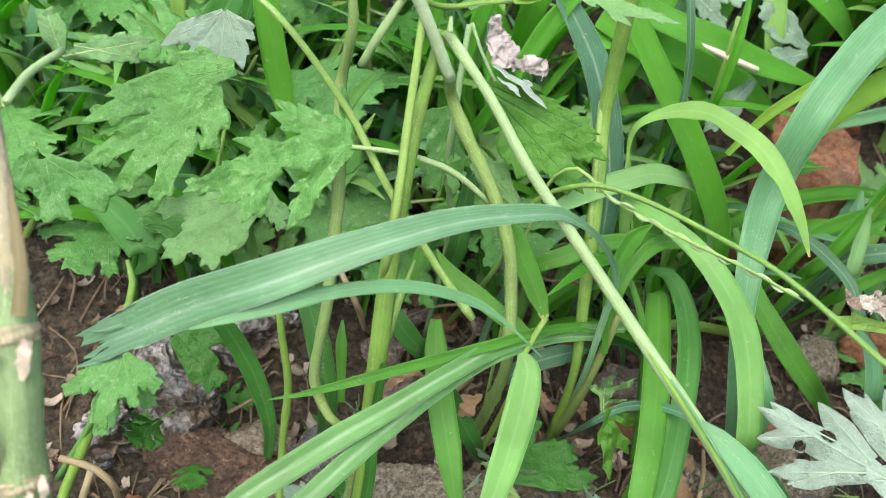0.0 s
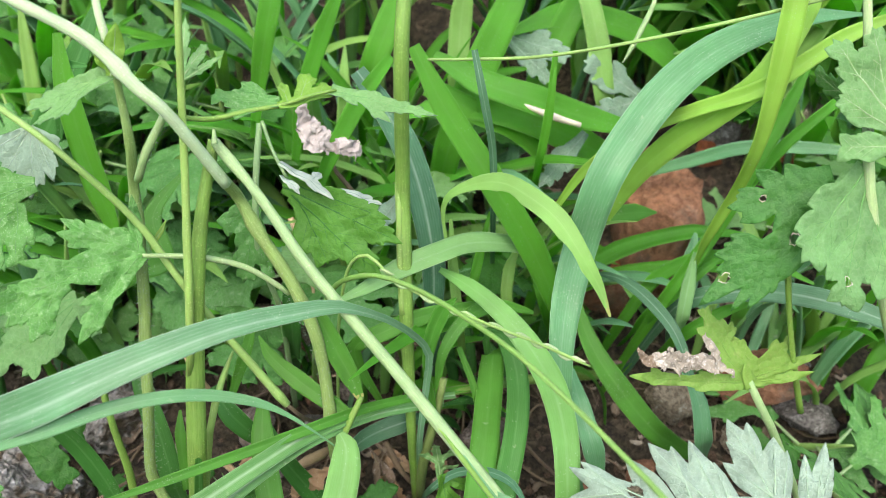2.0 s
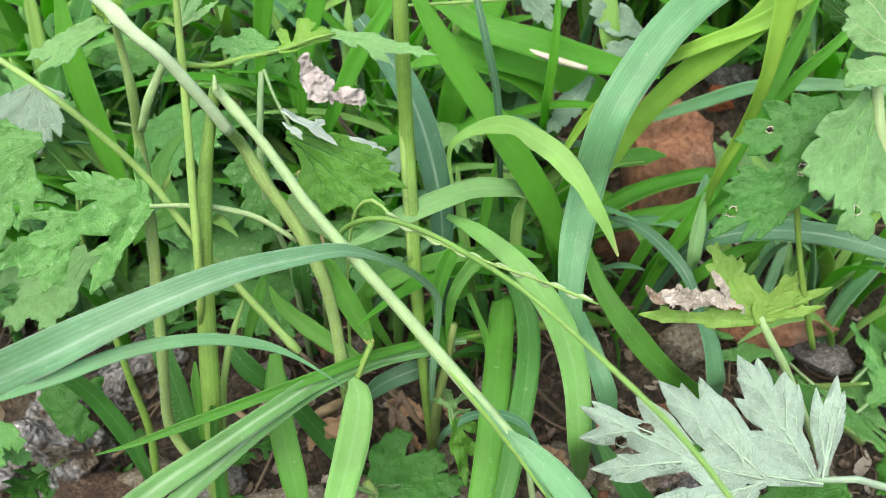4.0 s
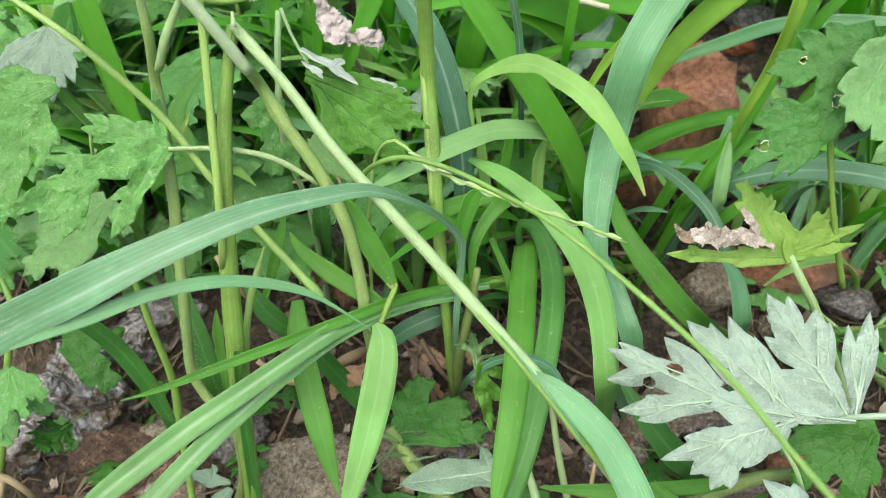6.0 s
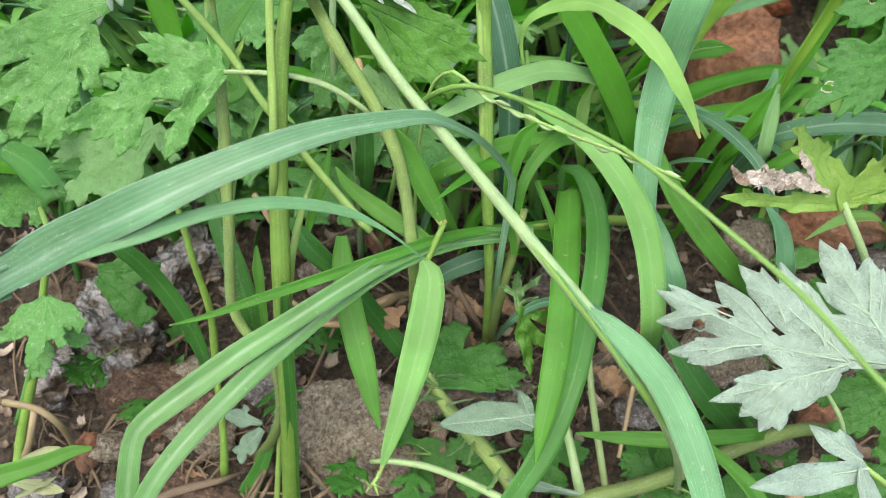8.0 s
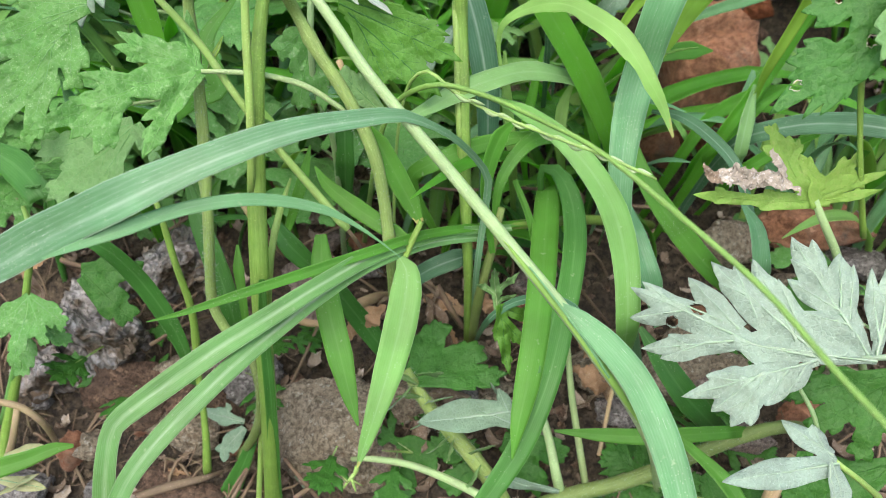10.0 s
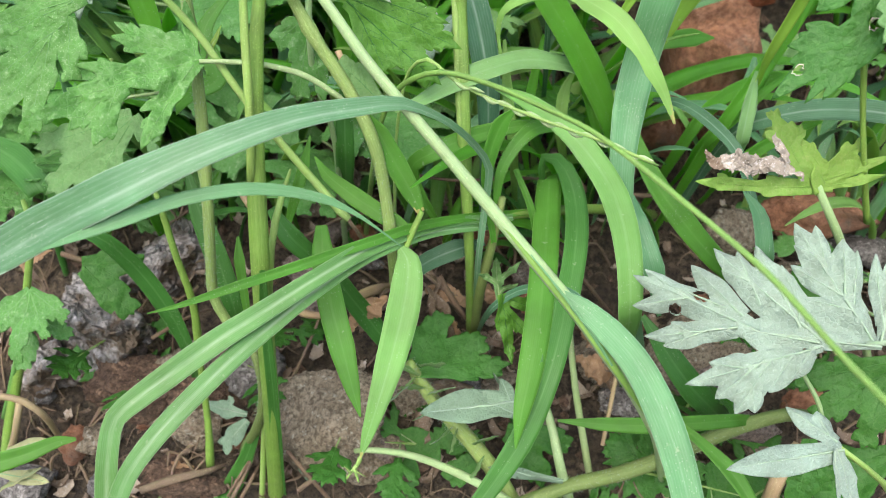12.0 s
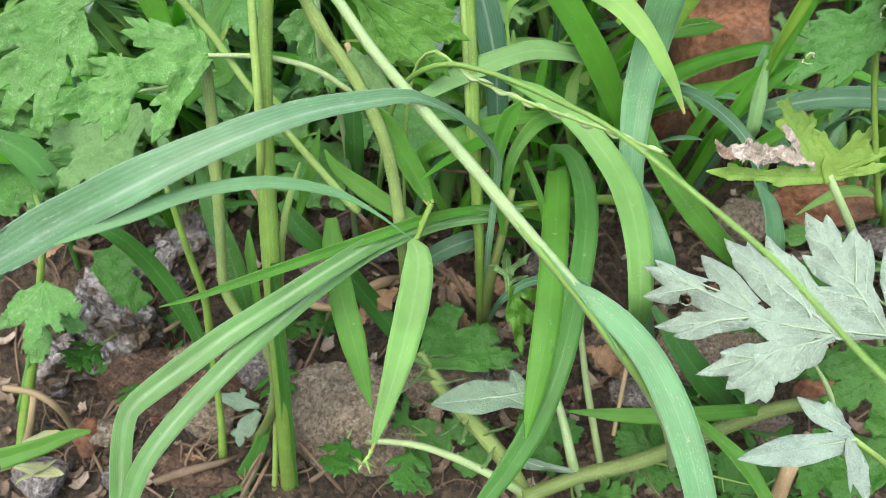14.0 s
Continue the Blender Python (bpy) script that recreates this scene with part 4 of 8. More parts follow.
stem(p, [(-0.1689, 0.2624, 0.3175, 0.0020), (-0.1373, 0.2517, 0.3037, 0.0019), (-0.1187, 0.2466, 0.2939, 0.0021), (-0.1004, 0.2418, 0.2827, 0.0021), (-0.0794, 0.2468, 0.2559, 0.0025), (-0.0666, 0.2448, 0.2361, 0.0026), (-0.0546, 0.2429, 0.2200, 0.0027), (-0.0427, 0.2407, 0.2054, 0.0029), (-0.0349, 0.2382, 0.1968, 0.0032), (-0.0323, 0.2372, 0.1943, 0.0039), (-0.0304, 0.2366, 0.1924, 0.0026)], "stem", seed=47, name='stalk', n=44)
stem(p, [(-0.0310, 0.2372, 0.1925, 0.0014), (-0.0277, 0.2483, 0.1782, 0.0015), (-0.0318, 0.3189, 0.1181, 0.0016)], "twig", seed=48, name='dry_end', n=10)
p = plant("lime_grass", (0.0168, 0.2906, 0.0978), "grass clump with a lime green arching blade and upright culms", "grass")
blade(p, [(0.0299, 0.2905, 0.2071, 0.0009), (0.0216, 0.2962, 0.2383, 0.0013), (0.0221, 0.2956, 0.2491, 0.0024), (0.0306, 0.2931, 0.2564, 0.0046), (0.0417, 0.2875, 0.2605, 0.0076), (0.0524, 0.2785, 0.2588, 0.0084), (0.0619, 0.2701, 0.2543, 0.0084), (0.0707, 0.2619, 0.2442, 0.0066), (0.0772, 0.2587, 0.2349, 0.0040), (0.0823, 0.2550, 0.2246, 0.0008)], "lime", seed=49, fold=0.15, label='lime green blade with a bitten edge', dry=0.04, bites=[(0.55, 1, 0.30, 0.05), (0.80, 1, 0.35, 0.05)], cols=10, n=40)
stem(p, [(0.0061, 0.2806, 0.3526, 0.0040), (0.0046, 0.2750, 0.3323, 0.0048), (0.0041, 0.2701, 0.3112, 0.0052), (0.0057, 0.2785, 0.2584, 0.0053), (0.0075, 0.2715, 0.2364, 0.0054), (0.0090, 0.2661, 0.2169, 0.0053), (0.0112, 0.2625, 0.1909, 0.0047), (0.0138, 0.2601, 0.1593, 0.0036), (0.0168, 0.2906, 0.0978, 0.0042)], "stem_green", seed=50, name='culm', n=36)
stem(p, [(0.0040, 0.2786, 0.2622, 0.0024), (0.0059, 0.2700, 0.2369, 0.0024), (0.0078, 0.2641, 0.2156, 0.0025)], "stem", seed=51, name='sheath', n=12)
stem(p, [(0.0247, 0.2590, 0.1909, 0.0027), (0.0224, 0.2595, 0.1732, 0.0035), (0.0189, 0.2606, 0.1510, 0.0041), (0.0179, 0.2907, 0.0978, 0.0042)], "stem_olive", seed=52, name='culm', label='reddish green young culm', n=14)
blade(p, [(0.0224, 0.2574, 0.1719, 0.0022), (0.0181, 0.2576, 0.1962, 0.0033), (0.0191, 0.2590, 0.2094, 0.0053), (0.0226, 0.2600, 0.2202, 0.0064), (0.0271, 0.2584, 0.2270, 0.0008)], "green", seed=53, fold=0.6, label='folded young blade')
blade(p, [(0.0224, 0.2584, 0.1789, 0.0013), (0.0239, 0.2629, 0.2007, 0.0042), (0.0341, 0.2727, 0.2121, 0.0059), (0.0464, 0.2796, 0.2117, 0.0056), (0.0594, 0.2848, 0.2067, 0.0013)], "green", seed=54, fold=0.2)
blade(p, [(0.0013, 0.2634, 0.1738, 0.0022), (-0.0097, 0.2622, 0.1999, 0.0055), (0.0007, 0.2619, 0.2085, 0.0070), (0.0171, 0.2701, 0.2120, 0.0063), (0.0343, 0.2766, 0.2127, 0.0043), (0.0412, 0.2811, 0.2104, 0.0009)], "green", seed=55, fold=0.2)
p = plant("arching_grass", (0.0857, 0.2797, 0.0895), "grass with a light green arching blade", "grass")
blade(p, [(0.0802, 0.3248, 0.1709, 0.0031), (0.0712, 0.3222, 0.1965, 0.0044), (0.0641, 0.3184, 0.2128, 0.0066), (0.0550, 0.3104, 0.2227, 0.0091), (0.0406, 0.2967, 0.2310, 0.0091), (0.0306, 0.2889, 0.2337, 0.0089), (0.0202, 0.2777, 0.2349, 0.0090), (0.0060, 0.2678, 0.2325, 0.0080), (-0.0055, 0.2576, 0.2296, 0.0051), (-0.0148, 0.2495, 0.2282, 0.0012)], "mint", seed=56, fold=0.12, n=40, face=(0, -0.6, 0.8))
blade(p, [(0.0857, 0.2797, 0.0895, 0.0052), (0.0710, 0.2264, 0.1621, 0.0085), (0.0693, 0.2368, 0.1820, 0.0099), (0.0634, 0.2458, 0.1997, 0.0102), (0.0539, 0.2537, 0.2121, 0.0092), (0.0441, 0.2630, 0.2192, 0.0073), (0.0322, 0.2739, 0.2233, 0.0062), (0.0210, 0.2840, 0.2243, 0.0021)], "pale", seed=57, fold=0.15, n=40, label='drooping light green blade')
p = plant("thin_stalk", (-0.0354, 0.3305, 0.1268), "long thin arching grass stalk hanging close by", "grass")
stem(p, [(-0.0354, 0.3305, 0.1268, 0.0025), (-0.0238, 0.2575, 0.2018, 0.0019), (-0.0213, 0.2551, 0.2166, 0.0020), (-0.0188, 0.2520, 0.2266, 0.0019), (-0.0148, 0.2463, 0.2362, 0.0019), (-0.0084, 0.2385, 0.2444, 0.0018), (0.0007, 0.2313, 0.2497, 0.0017), (0.0144, 0.2222, 0.2502, 0.0017), (0.0301, 0.2065, 0.2497, 0.0016), (0.0439, 0.1895, 0.2491, 0.0015), (0.0637, 0.1698, 0.2406, 0.0016), (0.0807, 0.1495, 0.2329, 0.0016), (0.0925, 0.1293, 0.2254, 0.0016), (0.1012, 0.1123, 0.2212, 0.0016), (0.1112, 0.0990, 0.2133, 0.0016)], "stem_deep", seed=58, n=60, name='stalk')
p = plant("seed_grass", (-0.0157, 0.2812, 0.0907), "grass with a slender pale seed spike", "grass")
stem(p, [(-0.0157, 0.2812, 0.0907, 0.0016), (-0.0159, 0.2621, 0.1997, 0.0013), (-0.0117, 0.2565, 0.2373, 0.0012), (-0.0044, 0.2497, 0.2470, 0.0013), (0.0060, 0.2419, 0.2422, 0.0011), (0.0189, 0.2370, 0.2381, 0.0011), (0.0352, 0.2320, 0.2340, 0.0011), (0.0534, 0.2289, 0.2290, 0.0009), (0.0645, 0.2275, 0.2249, 0.0013), (0.0714, 0.2270, 0.2222, 0.0007)], "stem", seed=59, n=50, name='stalk')
stem(p, [(0.0005, 0.2416, 0.2463, 0.0004), (0.0019, 0.2415, 0.2461, 0.0013), (0.0038, 0.2411, 0.2455, 0.0012), (0.0056, 0.2408, 0.2450, 0.0003)], "stem_pale", seed=60, name='spikelet', n=6, sides=6)
stem(p, [(0.0051, 0.2397, 0.2434, 0.0004), (0.0066, 0.2391, 0.2424, 0.0013), (0.0084, 0.2386, 0.2416, 0.0012), (0.0102, 0.2386, 0.2416, 0.0003)], "stem_pale", seed=61, name='spikelet', n=6, sides=6)
stem(p, [(0.0097, 0.2389, 0.2420, 0.0004), (0.0111, 0.2387, 0.2418, 0.0013), (0.0130, 0.2384, 0.2412, 0.0012), (0.0148, 0.2380, 0.2407, 0.0003)], "stem_pale", seed=62, name='spikelet', n=6, sides=6)
stem(p, [(0.0143, 0.2374, 0.2398, 0.0004), (0.0158, 0.2368, 0.2388, 0.0013), (0.0176, 0.2363, 0.2380, 0.0012), (0.0194, 0.2363, 0.2380, 0.0003)], "stem_pale", seed=63, name='spikelet', n=6, sides=6)
stem(p, [(0.0189, 0.2367, 0.2385, 0.0004), (0.0203, 0.2365, 0.2383, 0.0013), (0.0222, 0.2362, 0.2377, 0.0012), (0.0240, 0.2358, 0.2372, 0.0003)], "stem_pale", seed=64, name='spikelet', n=6, sides=6)
stem(p, [(0.0235, 0.2355, 0.2367, 0.0004), (0.0249, 0.2349, 0.2357, 0.0013), (0.0268, 0.2344, 0.2349, 0.0012), (0.0286, 0.2344, 0.2349, 0.0003)], "stem_pale", seed=65, name='spikelet', n=6, sides=6)
stem(p, [(0.0280, 0.2349, 0.2358, 0.0004), (0.0295, 0.2348, 0.2356, 0.0013), (0.0313, 0.2344, 0.2350, 0.0012), (0.0331, 0.2341, 0.2345, 0.0003)], "stem_pale", seed=66, name='spikelet', n=6, sides=6)
stem(p, [(0.0326, 0.2338, 0.2339, 0.0004), (0.0341, 0.2332, 0.2330, 0.0013), (0.0359, 0.2326, 0.2322, 0.0012), (0.0378, 0.2326, 0.2321, 0.0003)], "stem_pale", seed=67, name='spikelet', n=6, sides=6)
stem(p, [(0.0372, 0.2333, 0.2331, 0.0004), (0.0386, 0.2331, 0.2329, 0.0013), (0.0405, 0.2328, 0.2323, 0.0012), (0.0423, 0.2324, 0.2318, 0.0003)], "stem_pale", seed=68, name='spikelet', n=6, sides=6)
stem(p, [(0.0418, 0.2322, 0.2314, 0.0004), (0.0432, 0.2316, 0.2304, 0.0013), (0.0451, 0.2310, 0.2296, 0.0012), (0.0469, 0.2310, 0.2296, 0.0003)], "stem_pale", seed=69, name='spikelet', n=6, sides=6)
stem(p, [(0.0463, 0.2317, 0.2306, 0.0004), (0.0478, 0.2316, 0.2304, 0.0013), (0.0496, 0.2312, 0.2298, 0.0012), (0.0514, 0.2309, 0.2293, 0.0003)], "stem_pale", seed=70, name='spikelet', n=6, sides=6)
stem(p, [(0.0509, 0.2306, 0.2289, 0.0004), (0.0524, 0.2300, 0.2279, 0.0013), (0.0542, 0.2295, 0.2271, 0.0012), (0.0560, 0.2295, 0.2271, 0.0003)], "stem_pale", seed=71, name='spikelet', n=6, sides=6)
stem(p, [(0.0555, 0.2300, 0.2280, 0.0004), (0.0569, 0.2299, 0.2278, 0.0013), (0.0588, 0.2295, 0.2272, 0.0012), (0.0606, 0.2292, 0.2267, 0.0003)], "stem_white", seed=72, name='spikelet', n=6, sides=6)
stem(p, [(0.0601, 0.2287, 0.2259, 0.0004), (0.0616, 0.2281, 0.2250, 0.0013), (0.0634, 0.2276, 0.2242, 0.0012), (0.0652, 0.2276, 0.2241, 0.0003)], "stem_white", seed=73, name='spikelet', n=6, sides=6)
stem(p, [(0.0646, 0.2281, 0.2249, 0.0004), (0.0661, 0.2280, 0.2247, 0.0013), (0.0679, 0.2276, 0.2241, 0.0012), (0.0698, 0.2273, 0.2236, 0.0003)], "stem_white", seed=74, name='spikelet', n=6, sides=6)
p = plant("short_grass", (-0.0144, 0.2812, 0.0907), "low grass with a bright hanging blade", "grass")
blade(p, [(-0.0121, 0.2354, 0.1821, 0.0028), (-0.0095, 0.2322, 0.1790, 0.0088), (-0.0092, 0.2273, 0.1732, 0.0112), (-0.0107, 0.2192, 0.1643, 0.0119), (-0.0140, 0.2082, 0.1528, 0.0106), (-0.0180, 0.1982, 0.1409, 0.0070), (-0.0211, 0.1923, 0.1318, 0.0043), (-0.0232, 0.1882, 0.1254, 0.0006)], "pale", seed=75, fold=0.1, label='bright green hanging blade', dry=0.03, n=34, face=(0.1, -0.85, 0.5))
stem(p, [(-0.0049, 0.2417, 0.1938, 0.0020), (-0.0079, 0.2396, 0.1868, 0.0024), (-0.0110, 0.2365, 0.1802, 0.0024), (-0.0124, 0.2372, 0.1610, 0.0023), (-0.0144, 0.2812, 0.0907, 0.0029)], "stem_green", seed=76, name='culm', n=14)
blade(p, [(-0.0246, 0.2514, 0.2256, 0.0019), (-0.0207, 0.2501, 0.2199, 0.0066), (-0.0147, 0.2471, 0.2097, 0.0079), (-0.0090, 0.2441, 0.2003, 0.0068), (-0.0053, 0.2416, 0.1936, 0.0028)], "green", seed=77, fold=0.3, label='hanging blade cut at its end', dry=0.05)
blade(p, [(-0.0054, 0.2419, 0.1830, 0.0016), (-0.0148, 0.2445, 0.1871, 0.0061), (-0.0296, 0.2509, 0.1935, 0.0070), (-0.0406, 0.2578, 0.1987, 0.0046), (-0.0458, 0.2640, 0.2028, 0.0006)], "green", seed=78, fold=0.2)
blade(p, [(-0.0425, 0.2502, 0.1814, 0.0042), (-0.0411, 0.2412, 0.1748, 0.0083), (-0.0375, 0.2299, 0.1627, 0.0098), (-0.0321, 0.2185, 0.1486, 0.0094), (-0.0280, 0.2109, 0.1367, 0.0057), (-0.0248, 0.2055, 0.1282, 0.0006)], "green", seed=79, fold=0.12, label='hanging green blade')
blade(p, [(-0.0453, 0.2625, 0.1635, 0.0036), (-0.0365, 0.2583, 0.1476, 0.0077), (-0.0281, 0.2603, 0.1322, 0.0089), (-0.0191, 0.2620, 0.1163, 0.0072), (-0.0105, 0.2813, 0.0908, 0.0026)], "deep", seed=80, fold=0.2)
stem(p, [(-0.0234, 0.1898, 0.1242, 0.0018), (-0.0254, 0.1877, 0.1191, 0.0010)], "stem", seed=81, name='bud_scale', n=4, sides=6, rough=0.25)
stem(p, [(-0.0245, 0.1884, 0.1220, 0.0016), (-0.0280, 0.1864, 0.1170, 0.0008)], "stem", seed=82, name='bud_scale', n=4, sides=6, rough=0.25)
stem(p, [(-0.0253, 0.1876, 0.1209, 0.0014), (-0.0237, 0.1858, 0.1162, 0.0006)], "stem", seed=83, name='bud_scale', n=4, sides=6, rough=0.25)
stem(p, [(-0.0264, 0.1868, 0.1195, 0.0012), (-0.0290, 0.1887, 0.1207, 0.0004)], "stem_olive", seed=84, name='bud_scale', n=4, sides=6, rough=0.25)
stem(p, [(-0.0249, 0.1872, 0.1202, 0.0010), (-0.0214, 0.1869, 0.1179, 0.0004)], "stem_olive", seed=85, name='bud_scale', n=4, sides=6, rough=0.25)
p = plant("folded_grass", (-0.0995, 0.1495, 0.1138), "grass with long blades folded over to the ground", "grass")
blade(p, [(0.0297, 0.2663, 0.1782, 0.0026), (0.0077, 0.2538, 0.1829, 0.0034), (-0.0084, 0.2410, 0.1854, 0.0049), (-0.0217, 0.2313, 0.1851, 0.0063), (-0.0373, 0.2156, 0.1830, 0.0061), (-0.0536, 0.2008, 0.1786, 0.0069), (-0.0680, 0.1902, 0.1733, 0.0077), (-0.0824, 0.1806, 0.1658, 0.0079), (-0.0910, 0.1751, 0.1609, 0.0073), (-0.0959, 0.1715, 0.1573, 0.0066), (-0.0973, 0.1664, 0.1511, 0.0066), (-0.0981, 0.1614, 0.1416, 0.0070), (-0.0988, 0.1552, 0.1282, 0.0067), (-0.0995, 0.1495, 0.1138, 0.0035)], "striped", seed=86, fold=0.3, n=52, label='long green blade with a pale midrib, folded')
blade(p, [(0.0254, 0.2645, 0.1754, 0.0026), (-0.0004, 0.2463, 0.1824, 0.0037), (-0.0216, 0.2299, 0.1829, 0.0051), (-0.0375, 0.2152, 0.1787, 0.0053), (-0.0521, 0.1998, 0.1732, 0.0061), (-0.0619, 0.1887, 0.1690, 0.0065), (-0.0717, 0.1778, 0.1632, 0.0067), (-0.0809, 0.1685, 0.1562, 0.0066), (-0.0887, 0.1598, 0.1483, 0.0061), (-0.0925, 0.1548, 0.1406, 0.0061), (-0.0960, 0.1501, 0.1295, 0.0062), (-0.0998, 0.1460, 0.1158, 0.0024)], "striped", seed=87, fold=0.14, n=46)
blade(p, [(0.0434, 0.2808, 0.1729, 0.0023), (0.0185, 0.2620, 0.1809, 0.0030), (-0.0045, 0.2441, 0.1865, 0.0037), (-0.0235, 0.2301, 0.1869, 0.0039), (-0.0451, 0.2179, 0.1848, 0.0038), (-0.0656, 0.2069, 0.1825, 0.0033), (-0.0807, 0.2004, 0.1799, 0.0018), (-0.0910, 0.1971, 0.1785, 0.0004)], "green", seed=88, fold=0.5, n=40, label='narrow bright blade')
stem(p, [(0.0036, 0.2531, 0.1819, 0.0030), (0.0210, 0.2661, 0.1780, 0.0035), (0.0423, 0.2806, 0.1727, 0.0041), (0.0663, 0.2992, 0.1644, 0.0044), (0.1057, 0.3436, 0.1371, 0.0050)], "stem_green", seed=89, name='culm', n=16)
p = plant("drooping_grass", (0.0560, 0.2834, 0.0919), "grass with broad drooping green blades", "grass")
blade(p, [(0.0560, 0.2834, 0.0919, 0.0021), (0.0503, 0.2874, 0.1424, 0.0024), (0.0476, 0.2902, 0.1690, 0.0038), (0.0458, 0.2892, 0.1823, 0.0060), (0.0449, 0.2860, 0.1865, 0.0082), (0.0441, 0.2775, 0.1826, 0.0103), (0.0428, 0.2631, 0.1768, 0.0107), (0.0410, 0.2457, 0.1700, 0.0105), (0.0384, 0.2262, 0.1584, 0.0102), (0.0354, 0.2117, 0.1468, 0.0092), (0.0325, 0.2011, 0.1378, 0.0063), (0.0308, 0.1947, 0.1260, 0.0006)], "green", seed=90, fold=0.1, n=40)
blade(p, [(0.0560, 0.2834, 0.0919, 0.0021), (0.0477, 0.2922, 0.1537, 0.0022), (0.0433, 0.2938, 0.1802, 0.0026), (0.0421, 0.2932, 0.1904, 0.0032), (0.0459, 0.2912, 0.1928, 0.0046), (0.0505, 0.2851, 0.1907, 0.0072), (0.0541, 0.2736, 0.1839, 0.0089), (0.0536, 0.2555, 0.1743, 0.0090), (0.0486, 0.2324, 0.1605, 0.0091), (0.0425, 0.2126, 0.1463, 0.0088), (0.0342, 0.2005, 0.1275, 0.0088), (0.0247, 0.1916, 0.1137, 0.0080), (0.0131, 0.1827, 0.0999, 0.0048)], "deep", seed=91, fold=0.12, n=44, label='deep green drooping blade')
blade(p, [(0.0457, 0.2567, 0.0983, 0.0024), (0.0480, 0.2568, 0.1263, 0.0019), (0.0425, 0.2636, 0.1554, 0.0027), (0.0376, 0.2688, 0.1784, 0.0031), (0.0302, 0.2764, 0.1940, 0.0022)], "green", seed=92, fold=0.5)
blade(p, [(0.0906, 0.2547, 0.1413, 0.0018), (0.0846, 0.2537, 0.1637, 0.0087), (0.0793, 0.2656, 0.1767, 0.0075), (0.0766, 0.2814, 0.1829, 0.0027)], "blue", seed=93, fold=0.2)
blade(p, [(-0.0167, 0.2656, 0.1404, 0.0019), (-0.0052, 0.2647, 0.1555, 0.0073), (0.0083, 0.2675, 0.1617, 0.0082), (0.0197, 0.2735, 0.1616, 0.0023)], "teal", seed=94, fold=0.2)
blade(p, [(0.0192, 0.2907, 0.0978, 0.0011), (0.0222, 0.2474, 0.1469, 0.0026), (0.0312, 0.2449, 0.1578, 0.0034), (0.0429, 0.2379, 0.1653, 0.0035), (0.0508, 0.2283, 0.1689, 0.0028), (0.0554, 0.2165, 0.1690, 0.0010)], "teal", seed=95, fold=0.3)
p = plant("broad_grass", (0.0964, 0.2843, 0.0929), "tall grass with broad bluish blades", "grass")
blade(p, [(0.1805, 0.3335, 0.3205, 0.0013), (0.1580, 0.3278, 0.3195, 0.0071), (0.1385, 0.3204, 0.3153, 0.0109), (0.1178, 0.3111, 0.3072, 0.0133), (0.1005, 0.3008, 0.2950, 0.0140), (0.0882, 0.2908, 0.2812, 0.0138), (0.0785, 0.2816, 0.2668, 0.0133), (0.0735, 0.2835, 0.2362, 0.0129), (0.0693, 0.2715, 0.2211, 0.0120), (0.0679, 0.2611, 0.2032, 0.0091), (0.0706, 0.2568, 0.1817, 0.0077), (0.0790, 0.2594, 0.1487, 0.0059), (0.0964, 0.2843, 0.0929, 0.0047)], "blue", seed=96, fold=0.12, n=44, label='broad bluish blade')
blade(p, [(0.0681, 0.3234, 0.2338, 0.0024), (0.0781, 0.3173, 0.2556, 0.0042), (0.0959, 0.3102, 0.2756, 0.0049), (0.1123, 0.2997, 0.2886, 0.0055), (0.1308, 0.2889, 0.3011, 0.0061), (0.1542, 0.2872, 0.3208, 0.0059), (0.1762, 0.2870, 0.3323, 0.0015)], "vivid", seed=97, fold=0.4)
blade(p, [(0.0881, 0.3206, 0.2288, 0.0034), (0.0970, 0.3156, 0.2528, 0.0084), (0.1075, 0.3080, 0.2714, 0.0098), (0.1189, 0.2989, 0.2871, 0.0102), (0.1306, 0.2903, 0.3038, 0.0089), (0.1425, 0.2963, 0.3276, 0.0080), (0.1501, 0.3020, 0.3504, 0.0016)], "vivid", seed=98, fold=0.1, face=(-0.3, -0.9, 0.5), label='bright yellow-green blade')
blade(p, [(0.1450, 0.3669, 0.1551, 0.0041), (0.1271, 0.3038, 0.2298, 0.0033), (0.1315, 0.2950, 0.2572, 0.0048), (0.1324, 0.2850, 0.2821, 0.0050), (0.1327, 0.2836, 0.3018, 0.0074), (0.1336, 0.2856, 0.3215, 0.0086), (0.1345, 0.2902, 0.3397, 0.0084), (0.1347, 0.2962, 0.3609, 0.0057)], "vivid", seed=99, fold=0.35, label='bright yellow-green upright blade')
blade(p, [(0.1053, 0.3364, 0.1320, 0.0028), (0.1182, 0.3140, 0.1959, 0.0054), (0.1346, 0.3167, 0.2294, 0.0065), (0.1469, 0.3191, 0.2626, 0.0067), (0.1556, 0.3246, 0.2813, 0.0066), (0.1639, 0.3308, 0.3014, 0.0022)], "fresh", seed=100, fold=0.4)
blade(p, [(0.1114, 0.3418, 0.1352, 0.0034), (0.1269, 0.3210, 0.1978, 0.0059), (0.1414, 0.3228, 0.2395, 0.0061), (0.1579, 0.3227, 0.2685, 0.0049), (0.1750, 0.3232, 0.2885, 0.0039), (0.1893, 0.3272, 0.3046, 0.0009)], "fresh", seed=101, fold=0.4)
